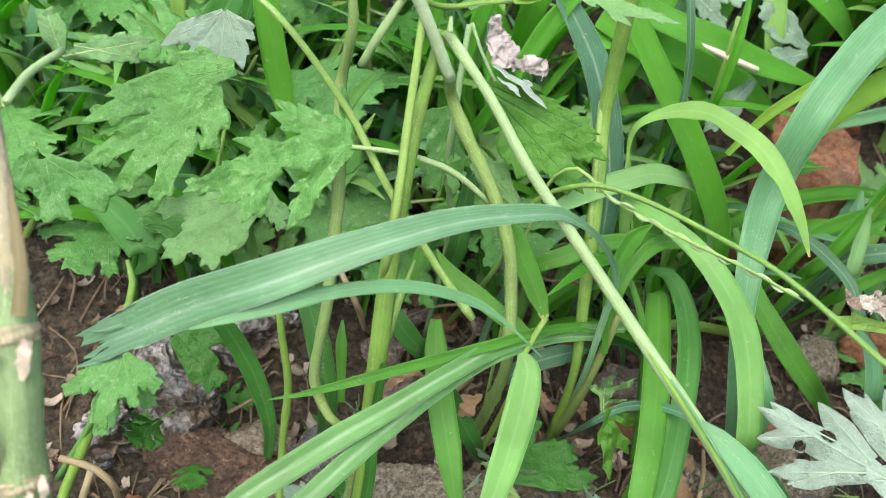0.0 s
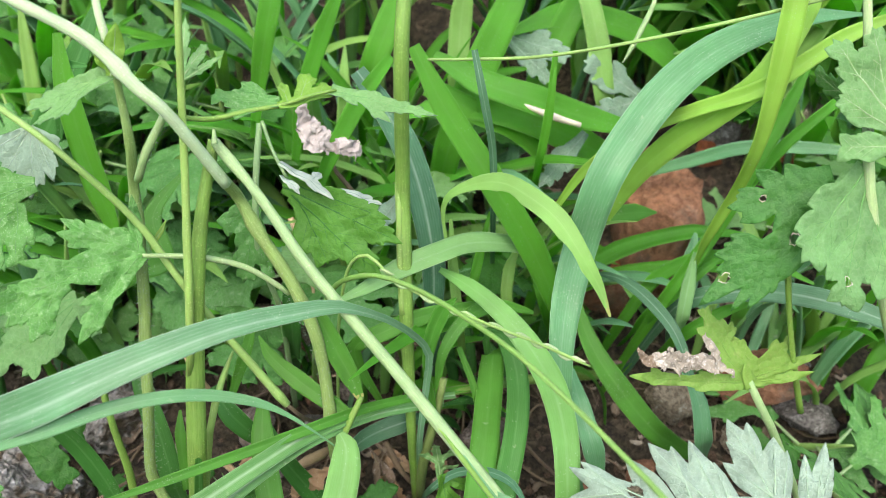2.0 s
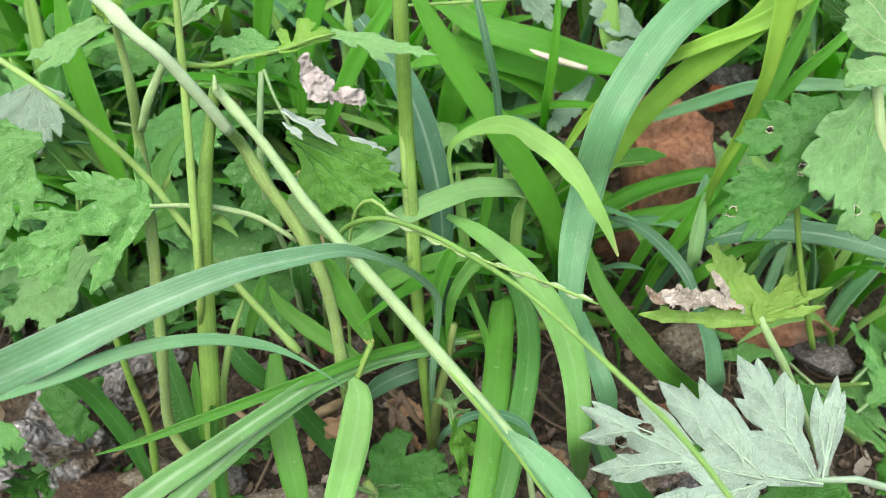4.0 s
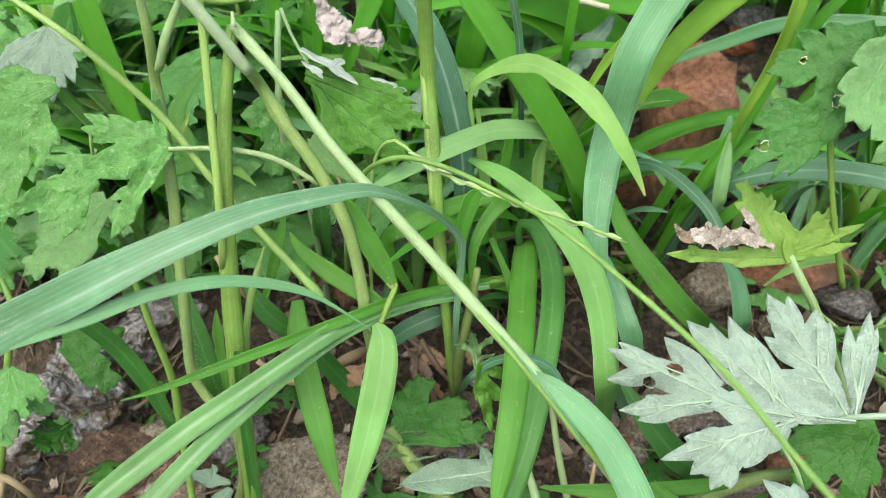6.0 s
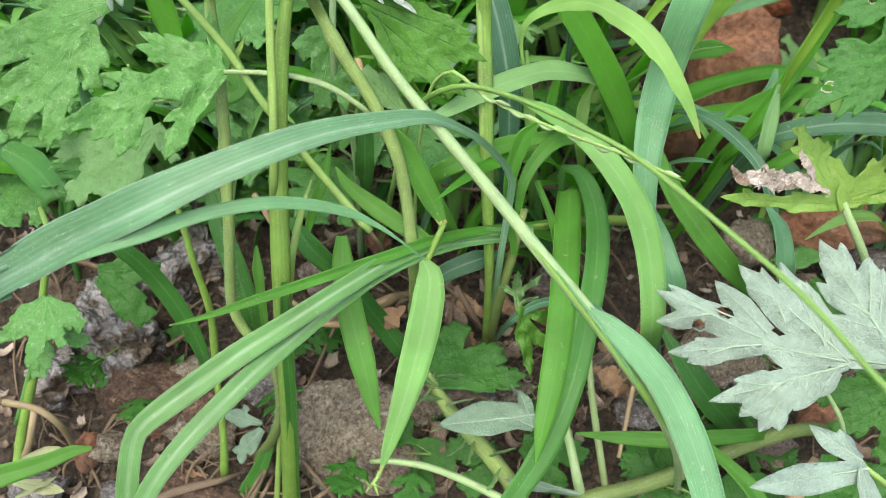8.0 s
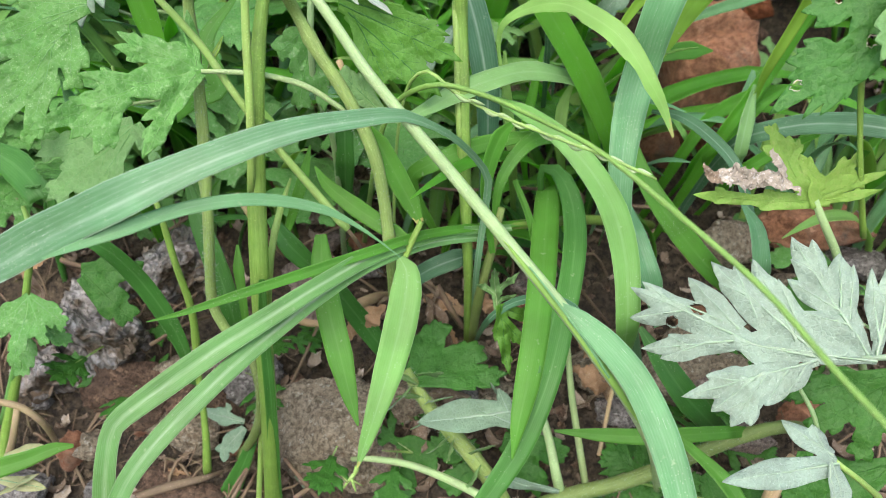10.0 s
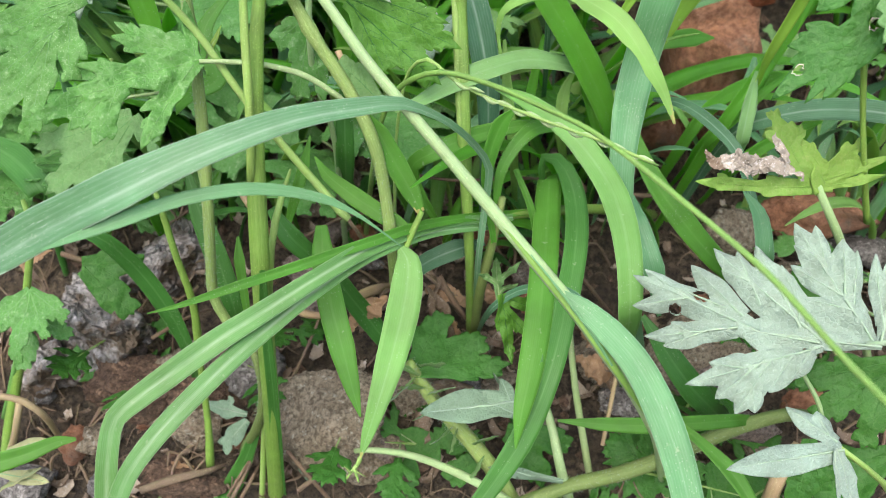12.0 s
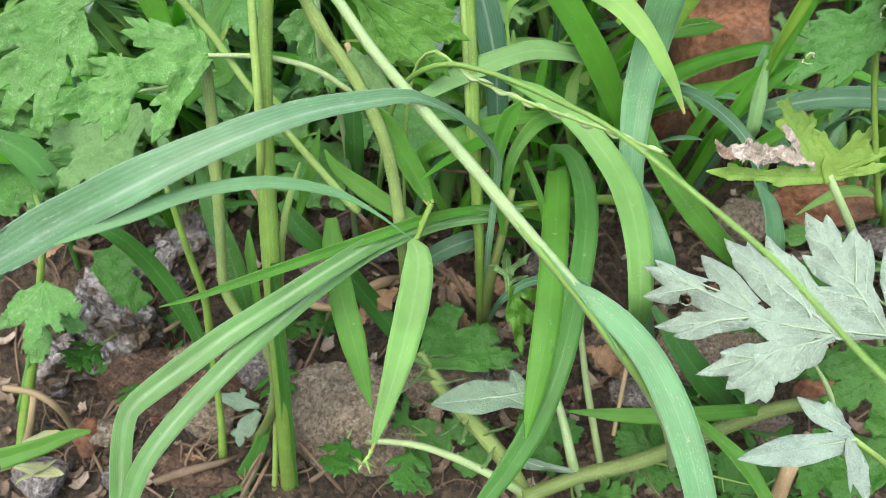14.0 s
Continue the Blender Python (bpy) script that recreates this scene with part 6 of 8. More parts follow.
leaf(p, (0.1432, 0.1957, 0.1768), (-0.9164, 0.3999, 0.0193), (-0.3092, -0.6763, -0.6686), [(-0.0010, 0.0005, 0.0404, 0.0074, 0.0037, 0, 0.25), (0.0159, 0.0046, 0.0422, 0.0075, 0.0085, 0, 0.35), (0.0351, 0.0067, 0.0799, 0.0002, 0.0054, 0), (0.0576, 0.0033, 0.0765, -0.0028, 0.0032, 0), (0.0606, 0.0030, 0.0769, 0.0108, 0.0037, 0), (0.0422, 0.0075, 0.0703, 0.0196, 0.0052, 1), (0.0491, 0.0097, 0.0633, 0.0208, 0.0040, 0), (0.0415, 0.0032, 0.0624, -0.0091, 0.0049, 0), (0.0474, 0.0020, 0.0692, 0.0004, 0.0035, 0), (0.0160, 0.0041, 0.0567, -0.0166, 0.0073, 0, 0.35), (0.0373, -0.0021, 0.0491, -0.0184, 0.0042, 0), (0.0237, 0.0016, 0.0440, -0.0224, 0.0053, 0), (0.0199, 0.0024, 0.0343, -0.0179, 0.0040, 0, 0.35), (0.0237, 0.0016, 0.0295, -0.0148, 0.0028, 0), (0.0428, -0.0087, 0.0522, -0.0100, 0.0033, 0), (0.0157, 0.0054, 0.0532, 0.0311, 0.0057, 1, 0.35), (0.0311, 0.0149, 0.0429, 0.0326, 0.0048, 0), (0.0295, 0.0144, 0.0358, 0.0353, 0.0057, 1), (0.0233, 0.0104, 0.0276, 0.0254, 0.0044, 0), (0.0371, 0.0199, 0.0477, 0.0218, 0.0031, 0), (0.0186, 0.0079, 0.0221, 0.0188, 0.0035, 0), (0.0009, 0.0002, 0.0152, -0.0150, 0.0042, 0, 0.35), (0.0082, -0.0072, 0.0338, -0.0338, 0.0066, 0), (0.0203, -0.0216, 0.0273, -0.0346, 0.0033, 0), (0.0131, -0.0137, 0.0178, -0.0327, 0.0050, 0), (0.0098, -0.0107, 0.0128, -0.0296, 0.0028, 0), (0.0129, -0.0127, 0.0315, -0.0187, 0.0038, 0), (0.0094, -0.0088, 0.0257, -0.0082, 0.0031, 0), (0.0224, -0.0231, 0.0322, -0.0260, 0.0025, 0), (-0.0005, -0.0010, 0.0017, -0.0365, 0.0043, 1, 0.35), (-0.0005, -0.0047, -0.0013, -0.0315, 0.0030, 0, 0.35), (0.0000, -0.0065, 0.0073, -0.0300, 0.0030, 0)], "silver", "leaf", "vein_silver", seed=156, label='large silvery leaf underside with raised veins', teeth=3, narrow=0.75, holes=[(0.0559, 0.0005, 0.0034), (0.0633, 0.0072, 0.0024), (0.0204, 0.0079, 0.0009)], crease=-0.75, curl=(0.6, -1.0, 0), ribs=1.6, grid=0.0015, wave=0.0018)
stem(p, [(0.1400, 0.1968, 0.1762, 0.0016), (0.1427, 0.1957, 0.1767, 0.0022), (0.1526, 0.1942, 0.1800, 0.0025), (0.1732, 0.1967, 0.1707, 0.0026), (0.2535, 0.2556, 0.0714, 0.0035)], "vein_silver", seed=157, n=12, name='petiole')
leaf(p, (0.1350, 0.1805, 0.1421), (-0.9900, -0.1412, -0.0050), (0.1289, -0.8883, -0.4408), [(-0.0016, -0.0018, 0.0378, 0.0002, 0.0056), (-0.0007, -0.0047, 0.0123, -0.0185, 0.0043), (0.0015, -0.0068, 0.0025, -0.0160, 0.0040)], "silver", "leaf", "vein_silver", seed=158, label='white felted curled leaf', ribs=1.5, crease=-0.4, teeth=0, narrow=0.6, curl=(-3, 0, 0))
leaf(p, (0.1339, 0.1825, 0.1451), (0.1678, -0.6927, -0.7014), (0.9350, 0.3373, -0.1094), [(0.0009, -0.0003, 0.0216, 0.0009, 0.0044), (0.0016, -0.0016, 0.0179, -0.0045, 0.0019)], "silver", "leaf", "vein_silver", seed=159, label='white felted hanging leaf', teeth=0)
stem(p, [(0.1292, 0.2092, 0.1535, 0.0014), (0.1359, 0.2053, 0.1437, 0.0018), (0.1399, 0.2033, 0.1350, 0.0014)], "vein", seed=160, n=6, name='bud_stalk')
stem(p, [(0.1354, 0.1827, 0.1437, 0.0018), (0.1595, 0.1884, 0.1209, 0.0024), (0.2066, 0.2237, 0.0479, 0.0029)], "stem", seed=161, n=8, name='stem')
leaf(p, (0.1728, 0.2274, 0.1445), (-0.8691, 0.0375, -0.4931), (0.3784, -0.5916, -0.7119), [(0.0000, 0.0000, 0.0381, -0.0035, 0.0065), (0.0033, 0.0033, 0.0369, 0.0111, 0.0065), (0.0017, 0.0016, 0.0234, 0.0272, 0.0064)], "leaf_dark_shaded", "silver", "leaf_mid", seed=162, label='deep green lower leaf with shade in its colour', teeth=3, narrow=0.5)
leaf(p, (0.1793, 0.2165, 0.1090), (-0.8681, -0.0212, -0.4959), (0.2420, -0.8904, -0.3856), [(-0.0000, -0.0000, 0.0416, -0.0025, 0.0074), (0.0019, 0.0016, 0.0350, 0.0116, 0.0073)], "leaf_dark_shaded", "silver", "leaf_mid", seed=163, label='deep green lower leaf with shade in its colour', teeth=3, narrow=0.5)
leaf(p, (0.1472, 0.2146, 0.0971), (0.2558, -0.3701, -0.8931), (0.9436, -0.1054, 0.3140), [(-0.0139, 0.0030, 0.0204, -0.0074, 0.0057), (-0.0138, 0.0040, 0.0243, 0.0052, 0.0050)], "leaf_dark_shaded", "silver", "leaf_mid", seed=164, label='deep green lower leaf with shade in its colour', teeth=3, narrow=0.5)
p = plant("creeping_herb", (0.0416, 0.2237, 0.0470), "creeping olive stem with silvery leaves", "herb")
stem(p, [(0.0347, 0.2153, 0.0711, 0.0060), (0.0581, 0.2240, 0.0751, 0.0063), (0.0813, 0.2275, 0.0804, 0.0065), (0.1043, 0.2327, 0.0885, 0.0065), (0.1273, 0.2386, 0.0975, 0.0063), (0.1469, 0.2418, 0.1023, 0.0056), (0.1767, 0.2645, 0.0783, 0.0051)], "stem_olive", seed=165, n=26, rough=0.05)
fuzz(p, [(0.0581, 0.2240, 0.0751, 0.0063), (0.0813, 0.2275, 0.0804, 0.0065), (0.1043, 0.2327, 0.0885, 0.0065), (0.1273, 0.2386, 0.0975, 0.0063), (0.1469, 0.2418, 0.1023, 0.0056)], 420, 0.0014, seed=166)
stem(p, [(0.0452, 0.2454, 0.1086, 0.0028), (0.0501, 0.2352, 0.0964, 0.0037), (0.0540, 0.2258, 0.0836, 0.0042), (0.0624, 0.2314, 0.0533, 0.0044)], "stem_pale", seed=167, n=14, name='side_stem')
stem(p, [(0.0558, 0.2620, 0.1344, 0.0023), (0.0602, 0.2522, 0.1062, 0.0029), (0.0672, 0.2426, 0.0764, 0.0032), (0.0723, 0.2336, 0.0549, 0.0030)], "stem_pale", seed=168, n=12, name='side_stem')
leaf(p, (0.0332, 0.2268, 0.1167), (-0.9792, -0.1351, -0.1516), (0.1922, -0.8582, -0.4760), [(-0.0003, -0.0013, 0.0372, -0.0019, 0.0074), (0.0008, 0.0037, 0.0122, -0.0039, 0.0043), (0.0012, 0.0002, 0.0035, -0.0119, 0.0030)], "silver_dim", "leaf", "vein_silver", seed=169, label='grey-green spear-shaped leaf', ribs=1.5, crease=0.4, teeth=0, narrow=0.6, curl=(4, 0, 0))
leaf(p, (0.0543, 0.2185, 0.0851), (-0.9904, 0.1354, 0.0271), (-0.0062, 0.1529, -0.9882), [(0.0000, 0.0000, 0.0307, -0.0000, 0.0035)], "silver_dim", "leaf", "vein_silver", seed=170, label='grey-green leaf', teeth=0)
leaf(p, (0.0327, 0.2376, 0.1151), (-0.7225, 0.6798, 0.1261), (0.1572, 0.3391, -0.9275), [(-0.0012, 0.0034, 0.0111, 0.0002, 0.0024)], "silver_dim", "leaf", "vein_silver", seed=171, label='small grey-green leaf', teeth=0)
fuzz(p, [(-0.0100, 0.2506, 0.1170, 0.0042), (-0.0026, 0.2444, 0.1074, 0.0061), (0.0083, 0.2377, 0.0968, 0.0065), (0.0204, 0.2310, 0.0863, 0.0070)], 420, 0.0018, seed=172)
stem(p, [(-0.0100, 0.2506, 0.1170, 0.0042), (-0.0026, 0.2444, 0.1074, 0.0061), (0.0083, 0.2377, 0.0968, 0.0065), (0.0204, 0.2310, 0.0863, 0.0070), (0.0329, 0.2259, 0.0690, 0.0071), (0.0416, 0.2237, 0.0470, 0.0068)], "stem_moss", seed=173, n=20, rough=0.12, name='stem')
leaf(p, (-0.0051, 0.2452, 0.1142), (-0.7654, -0.1684, 0.6212), (-0.6378, 0.3281, -0.6968), [(0.0000, 0.0000, 0.0155, -0.0000, 0.0024)], "leaf_pale", "silver", "vein", seed=174, label='small hairy leaf', teeth=2)
leaf(p, (-0.0026, 0.2422, 0.1094), (-0.8164, -0.4446, 0.3685), (-0.5288, 0.3193, -0.7864), [(0.0000, -0.0000, 0.0129, -0.0000, 0.0028)], "leaf_pale", "silver", "vein", seed=175, label='small hairy leaf', teeth=2)
leaf(p, (0.0034, 0.2385, 0.1037), (0.7725, -0.0707, 0.6310), (-0.5264, -0.6271, 0.5742), [(0.0000, 0.0000, 0.0182, 0.0000, 0.0021)], "leaf_pale", "silver", "vein", seed=176, label='small hairy leaf', teeth=2)
leaf(p, (0.0107, 0.2337, 0.0961), (-0.1962, -0.9485, -0.2486), (0.4508, -0.3124, 0.8361), [(0.0000, -0.0000, 0.0111, 0.0000, 0.0024)], "leaf_pale", "silver", "vein", seed=177, label='small hairy leaf', teeth=2)
leaf(p, (0.0011, 0.2385, 0.1037), (-0.6142, -0.7892, -0.0035), (0.4534, -0.3565, 0.8169), [(0.0000, 0.0000, 0.0111, -0.0000, 0.0024)], "leaf_pale", "silver", "vein", seed=178, label='small hairy leaf', teeth=2)
leaf(p, (0.0226, 0.2277, 0.0867), (-0.4081, -0.8856, -0.2218), (0.3891, -0.3885, 0.8353), [(0.0000, 0.0000, 0.0118, 0.0000, 0.0024)], "leaf_pale", "silver", "vein", seed=179, label='small hairy leaf', teeth=2)
leaf(p, (-0.0075, 0.2481, 0.1131), (0.9825, 0.1817, 0.0417), (-0.1820, 0.8871, 0.4241), [(0.0002, 0.0013, 0.0163, 0.0257, 0.0073), (-0.0000, 0.0000, 0.0334, 0.0121, 0.0072), (-0.0000, 0.0000, 0.0411, -0.0013, 0.0064)], "leaf_mid", "silver", "leaf_mid", seed=180, label='pale green lower leaf', teeth=4, narrow=0.6)
leaf(p, (0.0259, 0.2460, 0.1555), (0.9799, 0.1837, -0.0782), (-0.0325, 0.3609, 0.9320), [(0.0000, 0.0005, 0.0058, -0.0286, 0.0035, 2), (0.0010, -0.0009, 0.0146, -0.0058, 0.0033, 1), (0.0022, -0.0062, 0.0124, -0.0178, 0.0029, 1), (0.0002, -0.0027, -0.0005, -0.0153, 0.0021, 1)], "leaf_fresh", "silver", "leaf_mid", ribs=0.6, seed=181, label='toothed bright young leaf', narrow=0.8, crease=0.4, wave=0.003, grid=0.0015)
leaf(p, (0.0257, 0.2480, 0.1506), (0.9994, 0.0186, 0.0277), (-0.0317, 0.2717, 0.9619), [(0.0001, -0.0010, -0.0032, 0.0253, 0.0023, 3), (-0.0008, 0.0071, -0.0088, 0.0128, 0.0016, 1), (-0.0006, 0.0095, 0.0067, 0.0207, 0.0018, 1), (-0.0003, 0.0036, 0.0066, 0.0095, 0.0016, 1)], "leaf_shade", "silver", "vein", ribs=0.8, seed=182, label='crumpled downy young shoot', narrow=0.7, wave=0.004, crease=0.5, curl=(20, 30, 0), grid=0.0015)
leaf(p, (-0.0133, 0.2474, 0.1195), (-0.4690, -0.1566, 0.8692), (-0.8306, 0.4127, -0.3738), [(-0.0000, 0.0000, 0.0122, -0.0000, 0.0024)], "silver_dim", "silver", "vein", seed=183, label='small hairy leaf', teeth=2, curl=(10, 10, 0))
leaf(p, (-0.0073, 0.2438, 0.1138), (-0.5305, -0.7952, -0.2937), (0.3577, -0.5241, 0.7729), [(0.0000, 0.0000, 0.0144, 0.0000, 0.0031)], "leaf_pale", "silver", "vein", seed=184, label='small hairy leaf', teeth=2, curl=(10, 10, 0))
leaf(p, (-0.0013, 0.2402, 0.1082), (0.6996, -0.2015, 0.6855), (-0.6413, -0.6001, 0.4781), [(0.0000, 0.0000, 0.0135, 0.0000, 0.0028)], "leaf_pale", "silver", "vein", seed=185, label='small hairy leaf', teeth=2, curl=(10, 10, 0))
leaf(p, (0.0059, 0.2360, 0.1016), (0.6896, -0.1951, 0.6974), (-0.6535, -0.5827, 0.4831), [(-0.0000, -0.0000, 0.0135, 0.0000, 0.0024)], "silver_dim", "silver", "vein", seed=186, label='small hairy leaf', teeth=2, curl=(10, 10, 0))
leaf(p, (0.0084, 0.2329, 0.0968), (-0.5956, -0.7999, -0.0736), (0.3970, -0.3728, 0.8387), [(0.0000, 0.0000, 0.0116, -0.0000, 0.0028)], "leaf_pale", "silver", "vein", seed=187, label='small hairy leaf', teeth=2, curl=(10, 10, 0))
leaf(p, (0.0178, 0.2294, 0.0912), (0.6727, -0.1852, 0.7163), (-0.6731, -0.5551, 0.4887), [(0.0000, 0.0000, 0.0135, -0.0000, 0.0024)], "leaf_pale", "silver", "vein", seed=188, label='small hairy leaf', teeth=2, curl=(10, 10, 0))
leaf(p, (-0.0051, 0.2464, 0.1178), (0.7962, -0.3030, 0.5236), (-0.6039, -0.3472, 0.7175), [(0.0000, 0.0000, 0.0136, 0.0000, 0.0028)], "leaf_pale", "silver", "vein", seed=189, label='small hairy leaf', teeth=2, curl=(10, 10, 0))
leaf(p, (-0.0154, 0.2449, 0.1156), (-0.6712, -0.7344, -0.1010), (-0.3949, 0.4695, -0.7897), [(-0.0000, 0.0000, 0.0131, 0.0000, 0.0024)], "leaf_pale", "silver", "vein", seed=190, label='small hairy leaf', teeth=2, curl=(10, 10, 0))
stem(p, [(-0.0309, 0.2300, 0.0850, 0.0021), (-0.0238, 0.2289, 0.0871, 0.0026), (-0.0074, 0.2259, 0.0878, 0.0030), (0.0112, 0.2212, 0.0840, 0.0034), (0.0299, 0.2177, 0.0748, 0.0037), (0.0489, 0.2258, 0.0484, 0.0034)], "stem_pale", seed=191, n=20, name='runner', label='pale curved runner')
leaf(p, (-0.0238, 0.2506, 0.0708), (0.6013, -0.5771, -0.5526), (0.7786, 0.2681, 0.5674), [(-0.0020, 0.0014, 0.0138, -0.0164, 0.0076), (-0.0005, 0.0035, 0.0319, -0.0031, 0.0083), (-0.0005, 0.0035, 0.0208, 0.0211, 0.0075)], "leaf_dark_shaded", "silver", "leaf_mid", seed=192, label='deep green leaf near the soil with shade in its colour', teeth=3, narrow=0.55)
leaf(p, (0.0209, 0.2430, 0.0772), (-0.8903, 0.4365, 0.1297), (-0.3836, -0.5654, -0.7302), [(-0.0022, -0.0011, 0.0214, 0.0047, 0.0056), (-0.0032, 0.0011, 0.0057, 0.0192, 0.0063)], "leaf_dark_shaded", "silver", "leaf_mid", seed=193, label='deep green leaf near the soil with shade in its colour', teeth=3, narrow=0.55)
leaf(p, (0.0353, 0.2472, 0.0837), (0.9265, -0.2008, -0.3184), (0.3764, 0.5019, 0.7787), [(-0.0022, -0.0010, 0.0266, 0.0034, 0.0067), (-0.0012, -0.0032, 0.0234, -0.0146, 0.0067)], "leaf_dark_shaded", "silver", "leaf_mid", seed=194, label='deep green leaf near the soil with shade in its colour', teeth=3, narrow=0.55)
leaf(p, (0.0813, 0.2527, 0.0735), (0.9084, -0.2234, -0.3534), (0.4003, 0.7088, 0.5809), [(-0.0023, -0.0011, 0.0292, 0.0084, 0.0069), (-0.0014, -0.0034, 0.0267, -0.0150, 0.0076), (0.0009, -0.0023, 0.0106, -0.0254, 0.0068)], "leaf_dark_shaded", "silver", "leaf_mid", seed=195, label='deep green leaf near the soil with shade in its colour', teeth=3, narrow=0.55)
leaf(p, (0.1210, 0.2398, 0.0716), (0.5239, -0.4589, -0.7175), (0.8517, 0.2857, 0.4392), [(-0.0021, 0.0012, 0.0252, -0.0026, 0.0074), (-0.0021, 0.0012, 0.0217, 0.0171, 0.0074)], "leaf_dark_shaded", "silver", "leaf_mid", seed=196, label='deep green leaf near the soil with shade in its colour', teeth=3, narrow=0.55)
leaf(p, (-0.0504, 0.2336, 0.0631), (-0.0468, 0.3583, 0.9324), (-0.9567, 0.2522, -0.1450), [(0.0000, -0.0000, 0.0259, -0.0000, 0.0033), (-0.0002, 0.0014, 0.0179, 0.0102, 0.0037)], "silver_dim", "leaf", "vein_silver", seed=197, label='grey-green leaf', teeth=0)
leaf(p, (-0.0817, 0.2475, 0.0849), (-0.9521, 0.1625, 0.2589), (-0.3057, -0.5156, -0.8005), [(-0.0019, -0.0020, 0.0191, 0.0001, 0.0037), (-0.0027, 0.0003, 0.0031, 0.0146, 0.0052), (0.0062, -0.0029, 0.0075, -0.0066, 0.0022)], "silver_dim", "leaf", "vein_silver", seed=198, label='grey-green leaf', teeth=2)
p = plant("young_mugwort", (-0.1881, 0.2343, 0.0558), "young mugwort with small light green leaves", "herb", "mugwort plants")
leaf(p, (-0.1536, 0.2409, 0.1527), (-0.1558, -0.6277, -0.7627), (0.9798, -0.1963, -0.0386), [(-0.0010, -0.0003, 0.0278, 0.0001, 0.0049), (-0.0010, -0.0003, 0.0071, 0.0176, 0.0042), (0.0000, 0.0000, 0.0163, 0.0106, 0.0039), (-0.0010, -0.0003, 0.0160, -0.0119, 0.0049)], "leaf", "silver", "vein_leaf", seed=199, label='small light green lobed leaf', narrow=0.5)
stem(p, [(-0.1536, 0.2409, 0.1527, 0.0013), (-0.1585, 0.2409, 0.1417, 0.0018), (-0.1695, 0.2435, 0.1162, 0.0023), (-0.1918, 0.2562, 0.0714, 0.0030)], "vein_leaf", seed=200, n=10)
stem(p, [(-0.1588, 0.2612, 0.1818, 0.0017), (-0.1556, 0.2574, 0.1747, 0.0029), (-0.1596, 0.2514, 0.1526, 0.0030), (-0.1710, 0.2464, 0.1108, 0.0040), (-0.1841, 0.2440, 0.0737, 0.0047), (-0.1866, 0.2359, 0.0564, 0.0047)], "stem_green", seed=201, n=16, name='stem')
leaf(p, (-0.1629, 0.2466, 0.1371), (0.1959, -0.5973, -0.7777), (0.9757, 0.1982, 0.0936), [(-0.0021, 0.0000, 0.0035, -0.0160, 0.0039), (-0.0000, 0.0000, 0.0220, -0.0021, 0.0049), (-0.0011, 0.0000, 0.0113, 0.0184, 0.0043)], "leaf", "silver", "vein_leaf", seed=202, label='small light green lobed leaf', narrow=0.5)
leaf(p, (-0.1410, 0.2611, 0.1526), (0.7367, -0.1850, -0.6504), (0.6226, 0.5610, 0.5456), [(-0.0008, -0.0007, 0.0159, 0.0142, 0.0069), (0.0008, -0.0008, 0.0279, -0.0025, 0.0076)], "leaf_dark_shaded", "silver", "leaf_mid", seed=203, label='rounded green leaf', teeth=2, narrow=0.6)
stem(p, [(-0.1750, 0.2285, 0.1113, 0.0027), (-0.1616, 0.2273, 0.1094, 0.0029), (-0.1548, 0.2277, 0.1008, 0.0027), (-0.1629, 0.2471, 0.0644, 0.0025)], "root", seed=204, n=14, name='root_shoot')
stem(p, [(-0.1627, 0.2269, 0.1088, 0.0029), (-0.1670, 0.2225, 0.0928, 0.0029), (-0.1881, 0.2343, 0.0558, 0.0032)], "root", seed=205, n=10, name='root_shoot')
leaf(p, (-0.1458, 0.2034, 0.0907), (-0.9896, 0.1391, 0.0355), (-0.1338, -0.8041, -0.5792), [(0.0198, -0.0000, -0.0010, 0.0000, 0.0030)], "seed_leaf", "leaf_pale", "vein", seed=206, label='pale yellowish seed leaf', teeth=0)
leaf(p, (-0.1492, 0.2063, 0.0952), (-0.8481, -0.1937, -0.4932), (0.2138, -0.9767, 0.0159), [(0.0188, -0.0000, -0.0009, -0.0000, 0.0030)], "seed_leaf", "leaf_pale", "vein", seed=207, label='pale yellowish seed leaf', teeth=0)
leaf(p, (-0.1474, 0.2122, 0.1043), (-0.9427, -0.0733, -0.3254), (0.1868, -0.9242, -0.3330), [(0.0170, -0.0000, -0.0008, 0.0000, 0.0030)], "seed_leaf", "leaf_pale", "vein", seed=208, label='pale yellowish seed leaf', teeth=0)
leaf(p, (-0.1729, 0.2385, 0.2236), (0.8119, -0.0001, -0.5838), (0.5268, 0.4309, 0.7326), [(-0.0093, 0.0039, -0.0052, -0.0100, 0.0047), (-0.0046, 0.0032, 0.0098, -0.0098, 0.0070), (-0.0046, 0.0032, 0.0187, 0.0053, 0.0070)], "leaf", "silver", "vein_leaf", seed=209, label='broad green leaf')
p = plant("thick_stalk", (-0.1610, 0.1665, 0.0079), "thick jointed green stalk with papery brown sheath", "grass")
stem(p, [(-0.1432, 0.1563, 0.2407, 0.0075), (-0.1418, 0.1533, 0.2352, 0.0085), (-0.1399, 0.1498, 0.2286, 0.0103), (-0.1384, 0.1462, 0.2219, 0.0101), (-0.1364, 0.1414, 0.2130, 0.0099), (-0.1354, 0.1381, 0.2026, 0.0103), (-0.1344, 0.1358, 0.1962, 0.0112), (-0.1339, 0.1315, 0.1732, 0.0105), (-0.1610, 0.1665, 0.0079, 0.0146)], "stalk", seed=210, n=60, sides=24, name='stalk', rough=0.045)
